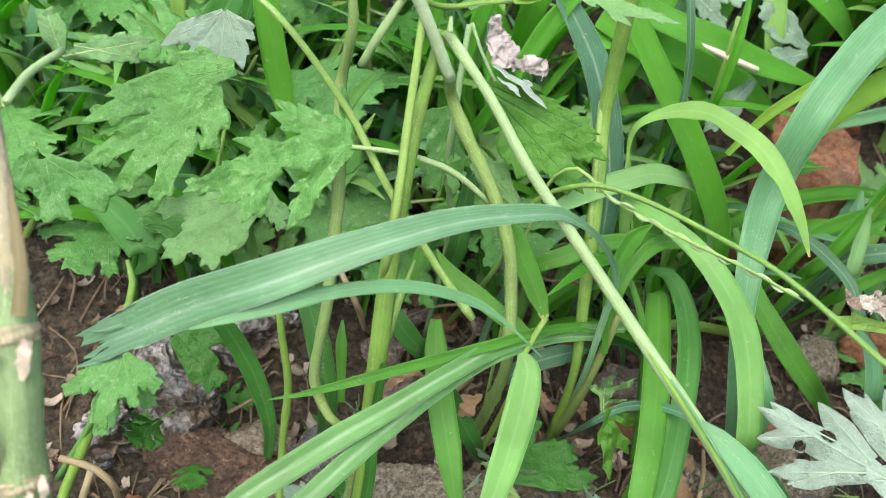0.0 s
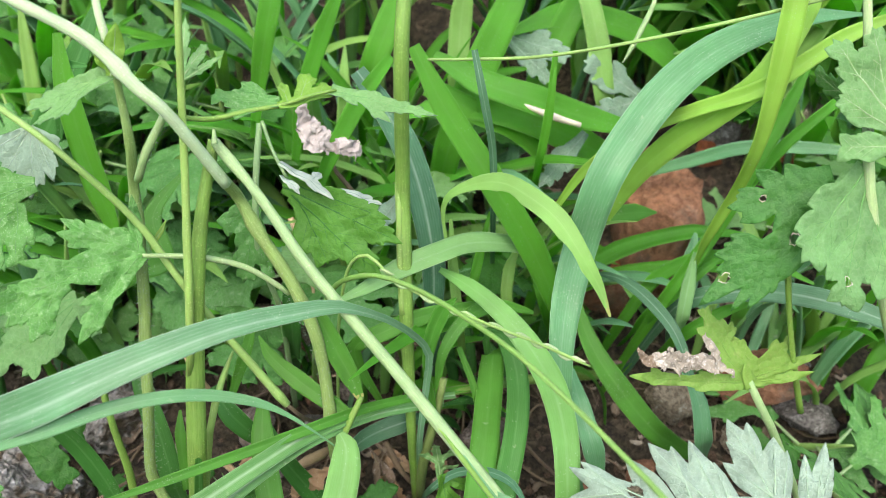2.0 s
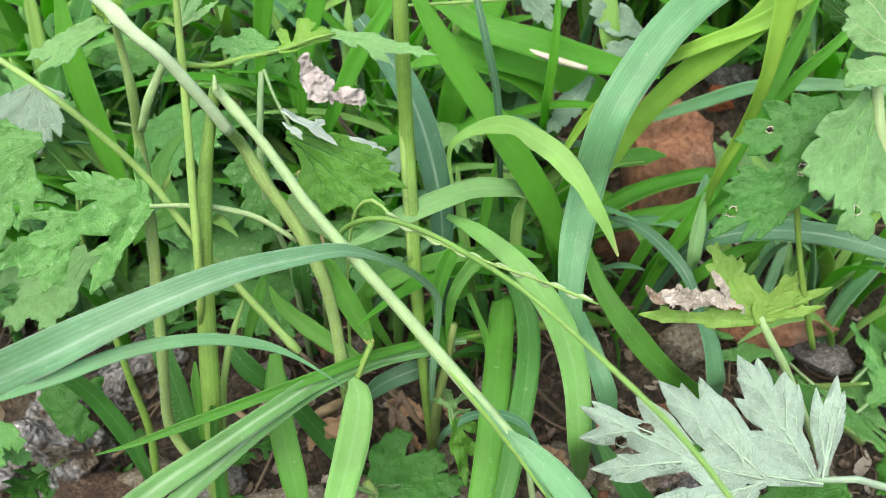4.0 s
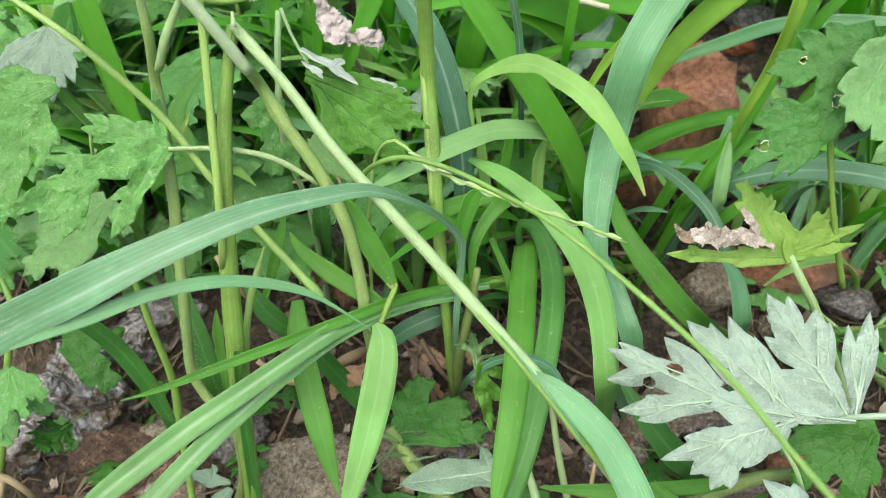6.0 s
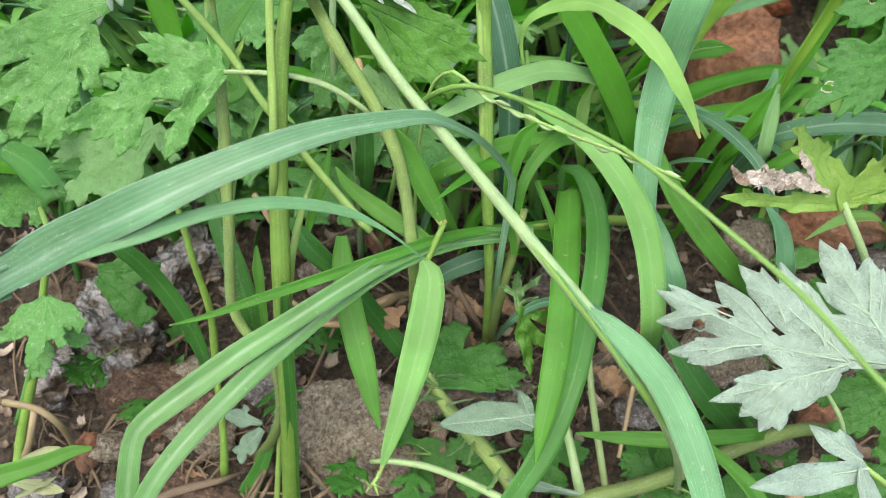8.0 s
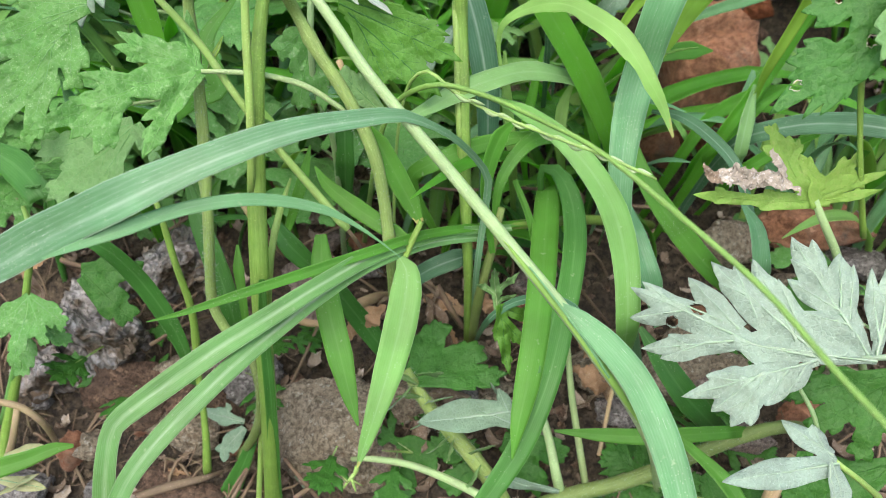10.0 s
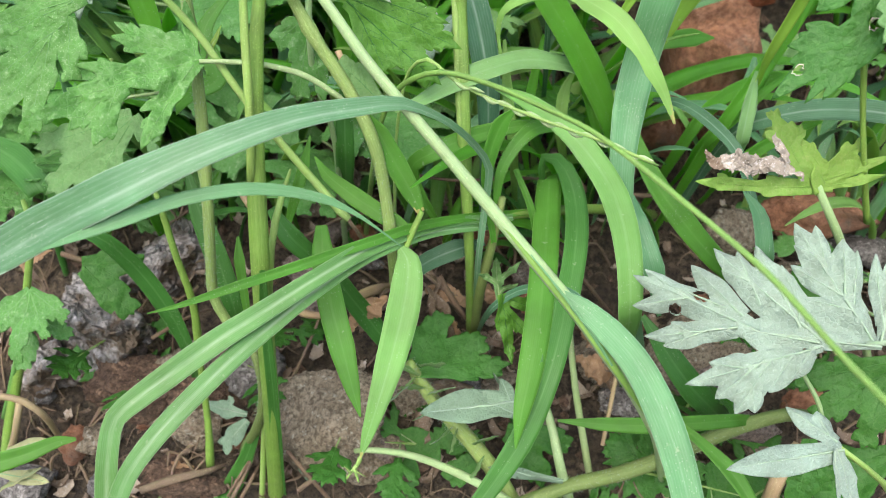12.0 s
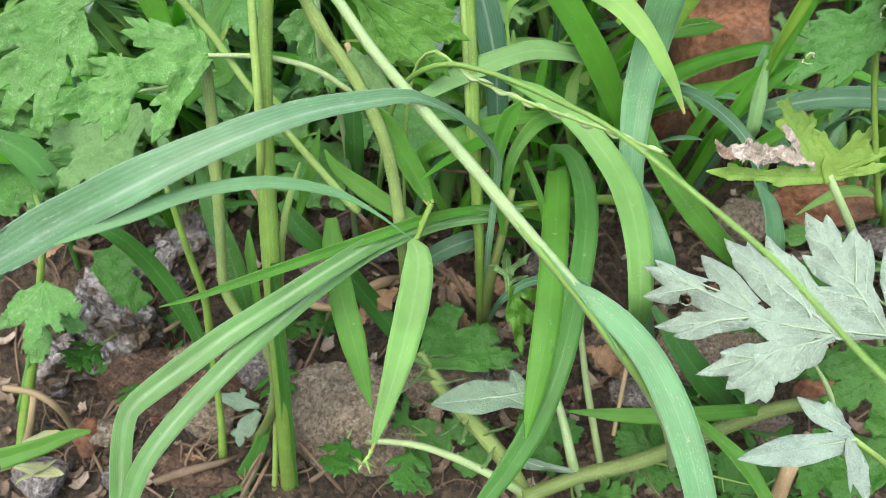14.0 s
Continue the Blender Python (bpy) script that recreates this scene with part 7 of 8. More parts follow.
stem(p, [(-0.1567, 0.1830, 0.2690, 0.0019), (-0.1515, 0.1722, 0.2595, 0.0037), (-0.1474, 0.1646, 0.2519, 0.0052), (-0.1440, 0.1581, 0.2441, 0.0067), (-0.1418, 0.1533, 0.2352, 0.0087)], "dry_stalk", seed=211, n=34, sides=20, rough=0.22, name='dry_sheath', label='papery brown split sheath')
blade(p, [(-0.1367, 0.1461, 0.2345, 0.0037), (-0.1371, 0.1499, 0.2439, 0.0030), (-0.1399, 0.1554, 0.2519, 0.0022), (-0.1443, 0.1626, 0.2590, 0.0005)], "sheath", seed=212, fold=-0.4, ragged=0.004, name='sheath_strip')
stem(p, [(-0.1399, 0.1496, 0.2293, 0.0103), (-0.1393, 0.1485, 0.2273, 0.0109), (-0.1388, 0.1477, 0.2258, 0.0103)], "dry_stalk", seed=213, n=6, sides=24, rough=0.08, name='node_ring', label='scarred pale joint')
stem(p, [(-0.1346, 0.1359, 0.1975, 0.0109), (-0.1341, 0.1351, 0.1959, 0.0117), (-0.1336, 0.1344, 0.1946, 0.0109)], "dry_stalk", seed=214, n=6, sides=24, rough=0.08, name='node_ring', label='scarred pale joint')
for at, size in (((-0.1330, 0.1400, 0.2268), 0.0060), ((-0.1335, 0.1395, 0.2290), 0.0050), ((-0.1285, 0.1330, 0.1965), 0.0055), ((-0.1300, 0.1290, 0.1950), 0.0050), ((-0.1395, 0.1400, 0.2262), 0.0050)):
    x, y, z = at
    crumpled(p, [(x - 0.001, y, z - size * 0.9, 0.0012), (x, y - 0.0004, z, 0.0030), (x + 0.0008, y, z + size * 0.9, 0.0010)], "husk", name="papery_flake", label="pale papery flake at the joint", n=16, cols=8, amount=0.35, seed=int(z * 1000))
for at, long in (((-0.1330, 0.1410, 0.2110), 0.012), ((-0.1375, 0.1330, 0.2080), 0.016), ((-0.1310, 0.1300, 0.1850), 0.014), ((-0.1370, 0.1285, 0.1820), 0.018)):
    x, y, z = at
    blade(p, [(x, y, z + long / 2, 0.0004), (x + 0.0003, y - 0.0006, z, 0.0014), (x, y - 0.0010, z - long / 2, 0.0003)], "sheath", name="peeling_strip", fold=-0.3, n=8, cols=2, seed=int(z * 999))
leaf(p, (-0.1638, 0.2377, 0.2651), (0.9442, 0.3006, 0.1348), (-0.1776, 0.1197, 0.9768), [(-0.0017, -0.0007, 0.0260, 0.0025, 0.0039), (-0.0017, -0.0007, -0.0039, 0.0131, 0.0043), (0.0020, 0.0023, 0.0214, -0.0035, 0.0029)], "leaf_pale", "silver", "vein", seed=215, label='pale leaf')
stem(p, [(-0.1593, 0.1925, 0.2655, 0.0023), (-0.1622, 0.2105, 0.2672, 0.0024), (-0.1642, 0.2351, 0.2666, 0.0023)], "stem_pale", seed=216, n=8, name='petiole')
p = plant("withered_leaf", (-0.1636, 0.2612, 0.1530), "curled brown withered leaf on the rubble", "leaf", "withered leaves")
leaf(p, (-0.1636, 0.2612, 0.1530), (0.5130, -0.2659, -0.8162), (0.8583, 0.1430, 0.4928), [(0.0000, 0.0000, 0.0244, 0.0000, 0.0045)], "dead", "dead", "root", seed=240, teeth=0, curl=(40, 60, 0), wave=0.005)
p = plant("withered_leaf", (-0.0033, 0.3923, 0.1734), "pinkish curled withered leaf on a dry stalk", "leaf", "withered leaves")
crumpled(p, [(-0.0350, 0.3120, 0.2775, 0.0045), (-0.0338, 0.3118, 0.2715, 0.0076), (-0.0312, 0.3110, 0.2655, 0.0098), (-0.0262, 0.3112, 0.2645, 0.0088), (-0.0240, 0.3120, 0.2590, 0.0045)], "dead_pink", name="petal", label="shrivelled pale pink petals", seed=3, n=60, cols=20, amount=0.6)
crumpled(p, [(-0.0240, 0.3115, 0.2610, 0.0050), (-0.0195, 0.3110, 0.2635, 0.0075), (-0.0150, 0.3108, 0.2605, 0.0080), (-0.0128, 0.3110, 0.2575, 0.0035)], "dead_pink", name="petal", seed=8, n=40, cols=16, amount=0.6)
stem(p, [(-0.0285, 0.3244, 0.2553, 0.0014), (-0.0227, 0.3281, 0.2419, 0.0019), (-0.0099, 0.3395, 0.2218, 0.0025), (-0.0033, 0.3923, 0.1734, 0.0030)], "twig", seed=243, name='stalk', n=10)
p = plant("withered_leaf", (-0.0061, 0.2905, 0.1291), "crumpled brown dead leaf on the soil", "leaf", "withered leaves")
leaf(p, (-0.0061, 0.2905, 0.1291), (0.8495, -0.2827, -0.4454), (0.3134, -0.4086, 0.8572), [(-0.0000, 0.0000, 0.0286, 0.0000, 0.0046)], "dead", "dead", "root", seed=244, teeth=2, curl=(20, 40, 0), wave=0.006)
p = plant("withered_leaf", (-0.0013, 0.2946, 0.1356), "crumpled brown dead leaf on the soil", "leaf", "withered leaves")
leaf(p, (-0.0013, 0.2946, 0.1356), (0.4355, -0.4854, -0.7581), (0.5034, -0.5669, 0.6521), [(-0.0000, -0.0000, 0.0260, -0.0000, 0.0038)], "dead", "dead", "root", seed=245, teeth=2, curl=(20, 40, 0), wave=0.006)
p = plant("withered_leaf", (-0.0187, 0.2902, 0.1288), "crumpled brown dead leaf on the soil", "leaf", "withered leaves")
leaf(p, (-0.0187, 0.2902, 0.1288), (-0.8304, -0.3035, -0.4672), (0.0824, 0.7624, -0.6418), [(0.0000, 0.0000, 0.0249, 0.0000, 0.0046)], "dead", "dead", "root", seed=246, teeth=2, curl=(20, 40, 0), wave=0.006)
p = plant("withered_leaf", (0.0753, 0.2758, 0.1057), "crumpled brown dead leaf on the soil", "leaf", "withered leaves")
leaf(p, (0.0753, 0.2758, 0.1057), (0.4234, -0.4885, -0.7629), (0.4203, -0.6401, 0.6431), [(0.0000, 0.0000, 0.0201, -0.0000, 0.0050)], "dead", "dead", "root", seed=247, teeth=2, curl=(20, 40, 0), wave=0.006)
p = plant("withered_leaf", (0.0757, 0.2704, 0.0973), "crumpled brown dead leaf on the soil", "leaf", "withered leaves")
leaf(p, (0.0757, 0.2704, 0.0973), (-0.4181, -0.4923, -0.7635), (-0.0095, -0.8380, 0.5455), [(-0.0000, -0.0000, 0.0177, 0.0000, 0.0042)], "dead", "dead", "root", seed=248, teeth=2, curl=(20, 40, 0), wave=0.006)
p = plant("withered_leaf", (0.0181, 0.2651, 0.0895), "crumpled brown dead leaf on the soil", "leaf", "withered leaves")
leaf(p, (0.0181, 0.2651, 0.0895), (-0.9314, 0.1941, 0.3079), (-0.2275, 0.3500, -0.9087), [(-0.0000, 0.0000, 0.0201, 0.0000, 0.0034)], "dead", "dead", "root", seed=249, teeth=2, curl=(20, 40, 0), wave=0.006)
p = plant("withered_leaf", (-0.0695, 0.2565, 0.0767), "crumpled brown dead leaf on the soil", "leaf", "withered leaves")
leaf(p, (-0.0695, 0.2565, 0.0767), (-0.9912, 0.0687, 0.1132), (-0.0852, 0.3239, -0.9422), [(0.0000, 0.0000, 0.0161, -0.0000, 0.0031)], "dead", "dead", "root", seed=250, teeth=2, curl=(20, 40, 0), wave=0.006)
p = plant("withered_leaf", (-0.0093, 0.2605, 0.0824), "crumpled brown dead leaf on the soil", "leaf", "withered leaves")
leaf(p, (-0.0093, 0.2605, 0.0824), (0.7296, -0.3676, -0.5767), (0.4474, -0.3812, 0.8090), [(0.0000, -0.0000, 0.0149, 0.0000, 0.0050)], "dead", "dead", "root", seed=251, teeth=2, curl=(20, 40, 0), wave=0.006)
p = plant("upper_grass", (0.0186, 0.4067, 0.1842), "broad bright grass blades crowding the upper bank", "grass")
blade(p, [(0.0186, 0.4067, 0.1842, 0.0062), (0.0222, 0.3708, 0.2379, 0.0135), (0.0320, 0.3709, 0.2721, 0.0156), (0.0441, 0.3750, 0.3032, 0.0142), (0.0563, 0.3836, 0.3321, 0.0050)], "fresh", seed=252, fold=0.2)
blade(p, [(0.1386, 0.4323, 0.2033, 0.0064), (0.0894, 0.3734, 0.2453, 0.0151), (0.0545, 0.3703, 0.2604, 0.0169), (0.0222, 0.3672, 0.2643, 0.0130), (0.0019, 0.3596, 0.2597, 0.0021)], "fresh", seed=253, fold=0.2)
blade(p, [(0.1262, 0.4400, 0.2095, 0.0051), (0.0960, 0.3820, 0.2628, 0.0097), (0.0889, 0.3852, 0.2914, 0.0105), (0.0804, 0.3929, 0.3177, 0.0094), (0.0753, 0.3968, 0.3367, 0.0026)], "lime", seed=254, fold=0.2)
blade(p, [(0.0776, 0.4361, 0.2070, 0.0064), (0.0625, 0.3909, 0.2572, 0.0122), (0.0697, 0.3935, 0.2851, 0.0135), (0.0804, 0.3996, 0.3087, 0.0128), (0.0934, 0.4053, 0.3320, 0.0026)], "fresh", seed=255, fold=0.2)
blade(p, [(0.1814, 0.4655, 0.2287, 0.0053), (0.1363, 0.4098, 0.2748, 0.0114), (0.1095, 0.4081, 0.2930, 0.0144), (0.0739, 0.4009, 0.3000, 0.0135), (0.0470, 0.3917, 0.2919, 0.0027)], "fresh", seed=256, fold=0.2)
blade(p, [(0.0356, 0.4423, 0.2115, 0.0045), (0.0263, 0.4048, 0.2616, 0.0097), (0.0259, 0.4099, 0.2943, 0.0111), (0.0287, 0.4120, 0.3209, 0.0054)], "lime", seed=257, fold=0.2)
blade(p, [(0.1590, 0.5106, 0.2626, 0.0056), (0.1427, 0.4686, 0.3034, 0.0156), (0.1525, 0.4721, 0.3333, 0.0061)], "fresh", seed=258, fold=0.2)
blade(p, [(0.2326, 0.4891, 0.2462, 0.0055), (0.1819, 0.4437, 0.2994, 0.0137), (0.1554, 0.4460, 0.3257, 0.0087)], "fresh", seed=259, fold=0.2)
blade(p, [(-0.0220, 0.4382, 0.2083, 0.0051), (-0.0157, 0.3868, 0.2691, 0.0119), (-0.0046, 0.3914, 0.3011, 0.0132), (0.0091, 0.3983, 0.3265, 0.0052)], "fresh", seed=260, fold=0.2)
stem(p, [(0.0001, 0.3315, 0.2930, 0.0011), (0.0262, 0.3120, 0.2995, 0.0013), (0.0567, 0.3030, 0.3049, 0.0013), (0.1032, 0.2926, 0.3190, 0.0014), (0.1505, 0.2886, 0.3347, 0.0013), (0.1723, 0.2869, 0.3432, 0.0011)], "stem", seed=261, n=20, name='stalk')
stem(p, [(0.1049, 0.3428, 0.3414, 0.0013), (0.1005, 0.3357, 0.3270, 0.0016), (0.0965, 0.3317, 0.3143, 0.0020), (0.0925, 0.3301, 0.3041, 0.0020), (0.0890, 0.3289, 0.2973, 0.0007)], "stem_pale", seed=262, n=18, rough=0.25, name='seed_spike', label='pale slender seed spike')
leaf(p, (0.0475, 0.3967, 0.2908), (0.8646, -0.4714, -0.1741), (0.3600, 0.3393, 0.8691), [(0.0000, -0.0000, 0.0340, 0.0010, 0.0061), (0.0006, -0.0012, 0.0319, -0.0134, 0.0049)], "silver_dim", "leaf", "vein_silver", seed=263, label='silvery leaf underside in the grass')
leaf(p, (0.1089, 0.3860, 0.2710), (-0.8987, -0.2030, 0.3887), (-0.2300, -0.5366, -0.8119), [(-0.0040, 0.0013, 0.0297, -0.0027, 0.0073), (-0.0048, 0.0038, 0.0185, 0.0195, 0.0053)], "silver_dim", "leaf", "vein_silver", seed=264, label='silvery leaf underside in the grass')
leaf(p, (0.0842, 0.3663, 0.2532), (-0.6039, -0.4935, -0.6260), (0.7845, -0.5068, -0.3573), [(-0.0020, 0.0001, 0.0328, -0.0001, 0.0060)], "silver_dim", "leaf", "vein_silver", seed=265, label='silvery leaf underside in the grass')
leaf(p, (0.0020, 0.3252, 0.2355), (-0.5563, -0.5755, -0.5994), (0.8229, -0.4821, -0.3008), [(-0.0036, 0.0003, 0.0199, 0.0010, 0.0048)], "silver_dim", "leaf", "vein_silver", seed=266, label='silvery leaf underside in the grass')
p = plant("tall_grass", (0.0374, 0.3414, 0.1359), "pale bluish grass blades behind the brick", "grass")
blade(p, [(0.1347, 0.3361, 0.2215, 0.0015), (0.1331, 0.3295, 0.2112, 0.0083), (0.1318, 0.3248, 0.2001, 0.0093), (0.1294, 0.3195, 0.1864, 0.0074), (0.1434, 0.3572, 0.1469, 0.0045)], "blue", seed=268, fold=0.3)
blade(p, [(0.1356, 0.3643, 0.1525, 0.0023), (0.1106, 0.3277, 0.1900, 0.0030), (0.1027, 0.3283, 0.2003, 0.0025), (0.0976, 0.3309, 0.2043, 0.0007)], "pale", seed=269, fold=0.3)
blade(p, [(0.1717, 0.3578, 0.1476, 0.0023), (0.1571, 0.3246, 0.1849, 0.0055), (0.1622, 0.3235, 0.2017, 0.0058), (0.1717, 0.3256, 0.2141, 0.0010)], "green", seed=270, fold=0.3)
blade(p, [(0.0908, 0.3366, 0.2224, 0.0010), (0.0980, 0.3391, 0.2263, 0.0073), (0.1082, 0.3420, 0.2271, 0.0083), (0.1185, 0.3452, 0.2264, 0.0007)], "green", seed=271, fold=0.2)
blade(p, [(0.0374, 0.3414, 0.1359, 0.0022), (0.0303, 0.2993, 0.1926, 0.0042), (0.0266, 0.3024, 0.2160, 0.0045), (0.0245, 0.3085, 0.2347, 0.0013)], "lime", seed=272, fold=0.3)
blade(p, [(0.0642, 0.3547, 0.1454, 0.0023), (0.0512, 0.3114, 0.1928, 0.0048), (0.0512, 0.3158, 0.2089, 0.0052), (0.0551, 0.3194, 0.2200, 0.0012)], "lime", seed=273, fold=0.3)
blade(p, [(0.1460, 0.3548, 0.1451, 0.0023), (0.1247, 0.3019, 0.1960, 0.0056), (0.1259, 0.3061, 0.2118, 0.0060), (0.1273, 0.3107, 0.2245, 0.0014)], "mint", seed=274, fold=0.3)
blade(p, [(0.1149, 0.3557, 0.1467, 0.0023), (0.1140, 0.3153, 0.1892, 0.0054), (0.1271, 0.3148, 0.2068, 0.0062), (0.1435, 0.3181, 0.2210, 0.0014)], "fresh", seed=275, fold=0.3)
blade(p, [(0.1284, 0.3488, 0.1414, 0.0028), (0.1289, 0.3110, 0.1824, 0.0058), (0.1440, 0.3088, 0.1973, 0.0052), (0.1582, 0.3076, 0.2047, 0.0009)], "fresh", seed=276, fold=0.3)
blade(p, [(0.0445, 0.3543, 0.1449, 0.0023), (0.0353, 0.3097, 0.1957, 0.0038), (0.0376, 0.3134, 0.2144, 0.0042), (0.0411, 0.3199, 0.2338, 0.0011)], "fresh", seed=277, fold=0.3)
blade(p, [(0.0811, 0.3550, 0.1458, 0.0023), (0.0680, 0.3182, 0.1903, 0.0039), (0.0615, 0.3230, 0.2089, 0.0043), (0.0527, 0.3299, 0.2309, 0.0012)], "fresh", seed=278, fold=0.3)

# ---- stones and litter ----
rock("slag_lump", (-0.1545, 0.2844, 0.1006), (0.0276, 0.0200, 0.0224), "slag", "shiny crumpled grey film over rubble", seed=3, turn=(10, 30, -35), rough=0.5, fine=0.12, level=5, category='rubble')
rock("slag_lump", (-0.1275, 0.3118, 0.1191), (0.0217, 0.0168, 0.0203), "slag", "shiny crumpled grey film over rubble", seed=4, turn=(0, 10, 20), rough=0.5, fine=0.12, level=5, category='rubble')
rock("slag_lump", (-0.1742, 0.2715, 0.0872), (0.0155, 0.0119, 0.0142), "slag", "shiny crumpled grey film over rubble", seed=6, rough=0.5, fine=0.12, level=5, category='rubble')
rock("stone", (-0.0424, 0.2520, 0.0771), (0.0266, 0.0228, 0.0304), "stone", "rough tan stone half buried in soil", seed=7, turn=(0, 25, 0), rough=0.2)
rock("stone", (-0.1290, 0.2660, 0.0830), (0.0270, 0.0170, 0.0190), "clod", "reddish brown crumbly clod under the film", seed=8, rough=0.35, fine=0.12)
rock("stone", (-0.1010, 0.2600, 0.0850), (0.0170, 0.0120, 0.0150), "clod", "reddish brown crumbly clod under the film", seed=48, rough=0.35, fine=0.12)
rock("stone", (-0.1080, 0.2340, 0.0590), (0.0190, 0.0120, 0.0100), "clod", "brown clod of packed soil by the culm", seed=49, rough=0.35, fine=0.12)
rock("stone", (-0.0844, 0.2731, 0.0897), (0.0181, 0.0129, 0.0142), "stone_grey", "grey stone behind the culm", seed=9)
rock("stone", (-0.1351, 0.2316, 0.0560), (0.0123, 0.0084, 0.0086), "stone_grey", "grey rounded stone in the soil", seed=10)
rock("stone", (-0.1741, 0.2310, 0.0566), (0.0148, 0.0104, 0.0111), "stone_grey", "pale stone at the edge of the litter", seed=11)
rock("stone", (0.0833, 0.2664, 0.0827), (0.0123, 0.0080, 0.0077), "stone_grey", "white crumbled stone chip in soil", seed=12, fine=0.15)
rock("stone", (0.1094, 0.2808, 0.0964), (0.0157, 0.0157, 0.0235), "stone", "tan stone among the grass", seed=13, turn=(0, 30, 0))
rock("stone", (0.0774, 0.2810, 0.0949), (0.0144, 0.0120, 0.0157), "stone", "brown stone with a hollow", seed=14)
rock("brick_fragment", (0.1843, 0.3348, 0.1436), (0.0306, 0.0178, 0.0139), "brick", "reddish brown brick piece behind the stems", seed=15, rough=0.1, category='brick')
rock("stone", (-0.0589, 0.3470, 0.1451), (0.0225, 0.0158, 0.0169), "stone", "brown stone in shade", seed=16)
rock("stone", (0.0413, 0.3939, 0.1796), (0.0177, 0.0142, 0.0177), "stone", "brown stone in shade", seed=17)
rock("stone", (-0.0098, 0.2689, 0.0848), (0.0129, 0.0103, 0.0129), "stone", "brown stone by the bank", seed=18)
rock("brick_fragment", (0.1336, 0.3908, 0.1960), (0.0284, 0.0323, 0.0523), "brick", "worn reddish brown brick fragment in the bank", seed=5, turn=(8, -6, 12), rough=0.08, facets=12, category='brick')
rock("brick_fragment", (0.1071, 0.3748, 0.1653), (0.0144, 0.0127, 0.0173), "brick", "small red brick chip", seed=21, rough=0.1, category='brick')
rock("stone", (0.2211, 0.4601, 0.2313), (0.0283, 0.0201, 0.0220), "stone", "tan stone in the upper bank", seed=19)
rock("stone", (-0.1072, 0.2557, 0.0758), (0.0178, 0.0132, 0.0153), "stone", "tan stone in the bank", seed=22)
tagged(stem(None, [(-0.0649, 0.2518, 0.0914, 0.0017), (-0.0595, 0.2726, 0.0961, 0.0015), (-0.0521, 0.2877, 0.1103, 0.0013), (-0.0508, 0.3063, 0.1097, 0.0011)], "twig", name="dry_twig", seed=217, n=10, sides=7, rough=0.1), "dry brown twig lying on the soil", "twig", "dry twigs on the soil")
tagged(stem(None, [(-0.0839, 0.2196, 0.0600, 0.0019), (-0.0789, 0.2275, 0.0686, 0.0021), (-0.0747, 0.2383, 0.0742, 0.0019)], "twig", name="dry_twig", seed=218, n=10, sides=7, rough=0.1), "dry brown twig lying on the soil", "twig", "dry twigs on the soil")
tagged(stem(None, [(-0.0809, 0.2210, 0.0585, 0.0017), (-0.0748, 0.2303, 0.0674, 0.0017), (-0.0745, 0.2441, 0.0629, 0.0012)], "twig", name="dry_twig", seed=219, n=10, sides=7, rough=0.1), "dry brown twig lying on the soil", "twig", "dry twigs on the soil")
tagged(stem(None, [(-0.1208, 0.2227, 0.0651, 0.0033), (-0.1074, 0.2269, 0.0679, 0.0043), (-0.0944, 0.2319, 0.0681, 0.0026), (-0.0882, 0.2431, 0.0615, 0.0012)], "twig", name="dry_twig", seed=220, n=10, sides=7, rough=0.1), "dry brown twig lying on the soil", "twig", "dry twigs on the soil")
tagged(stem(None, [(-0.0546, 0.2241, 0.0668, 0.0021), (-0.0457, 0.2295, 0.0714, 0.0024), (-0.0326, 0.2419, 0.0759, 0.0017), (-0.0244, 0.2583, 0.0735, 0.0010)], "twig", name="dry_twig", seed=221, n=10, sides=7, rough=0.1), "dry brown twig lying on the soil", "twig", "dry twigs on the soil")
tagged(stem(None, [(-0.0841, 0.2222, 0.0640, 0.0012), (-0.0778, 0.2301, 0.0726, 0.0012), (-0.0752, 0.2489, 0.0667, 0.0010)], "twig", name="dry_twig", seed=222, n=10, sides=7, rough=0.1), "dry brown twig lying on the soil", "twig", "dry twigs on the soil")
tagged(stem(None, [(-0.0602, 0.2343, 0.0791, 0.0019), (-0.0513, 0.2280, 0.0728, 0.0019), (-0.0420, 0.2306, 0.0528, 0.0017)], "twig", name="dry_twig", seed=223, n=10, sides=7, rough=0.1), "dry brown twig lying on the soil", "twig", "dry twigs on the soil")
tagged(stem(None, [(-0.0101, 0.3144, 0.1701, 0.0013), (0.0075, 0.3179, 0.1661, 0.0015), (0.0332, 0.3235, 0.1655, 0.0015), (0.0643, 0.3571, 0.1473, 0.0014)], "twig", name="dry_twig", seed=224, n=10, sides=7, rough=0.1), "dry brown twig lying on the soil", "twig", "dry twigs on the soil")
tagged(stem(None, [(-0.0592, 0.2986, 0.1457, 0.0013), (-0.0420, 0.3036, 0.1535, 0.0015), (-0.0192, 0.3015, 0.1594, 0.0010)], "twig", name="dry_twig", seed=225, n=10, sides=7, rough=0.1), "dry brown twig lying on the soil", "twig", "dry twigs on the soil")
tagged(stem(None, [(0.0522, 0.2897, 0.1497, 0.0017), (0.0657, 0.2862, 0.1349, 0.0017), (0.0843, 0.3017, 0.1053, 0.0013)], "twig", name="dry_twig", seed=226, n=10, sides=7, rough=0.1), "dry brown twig lying on the soil", "twig", "dry twigs on the soil")
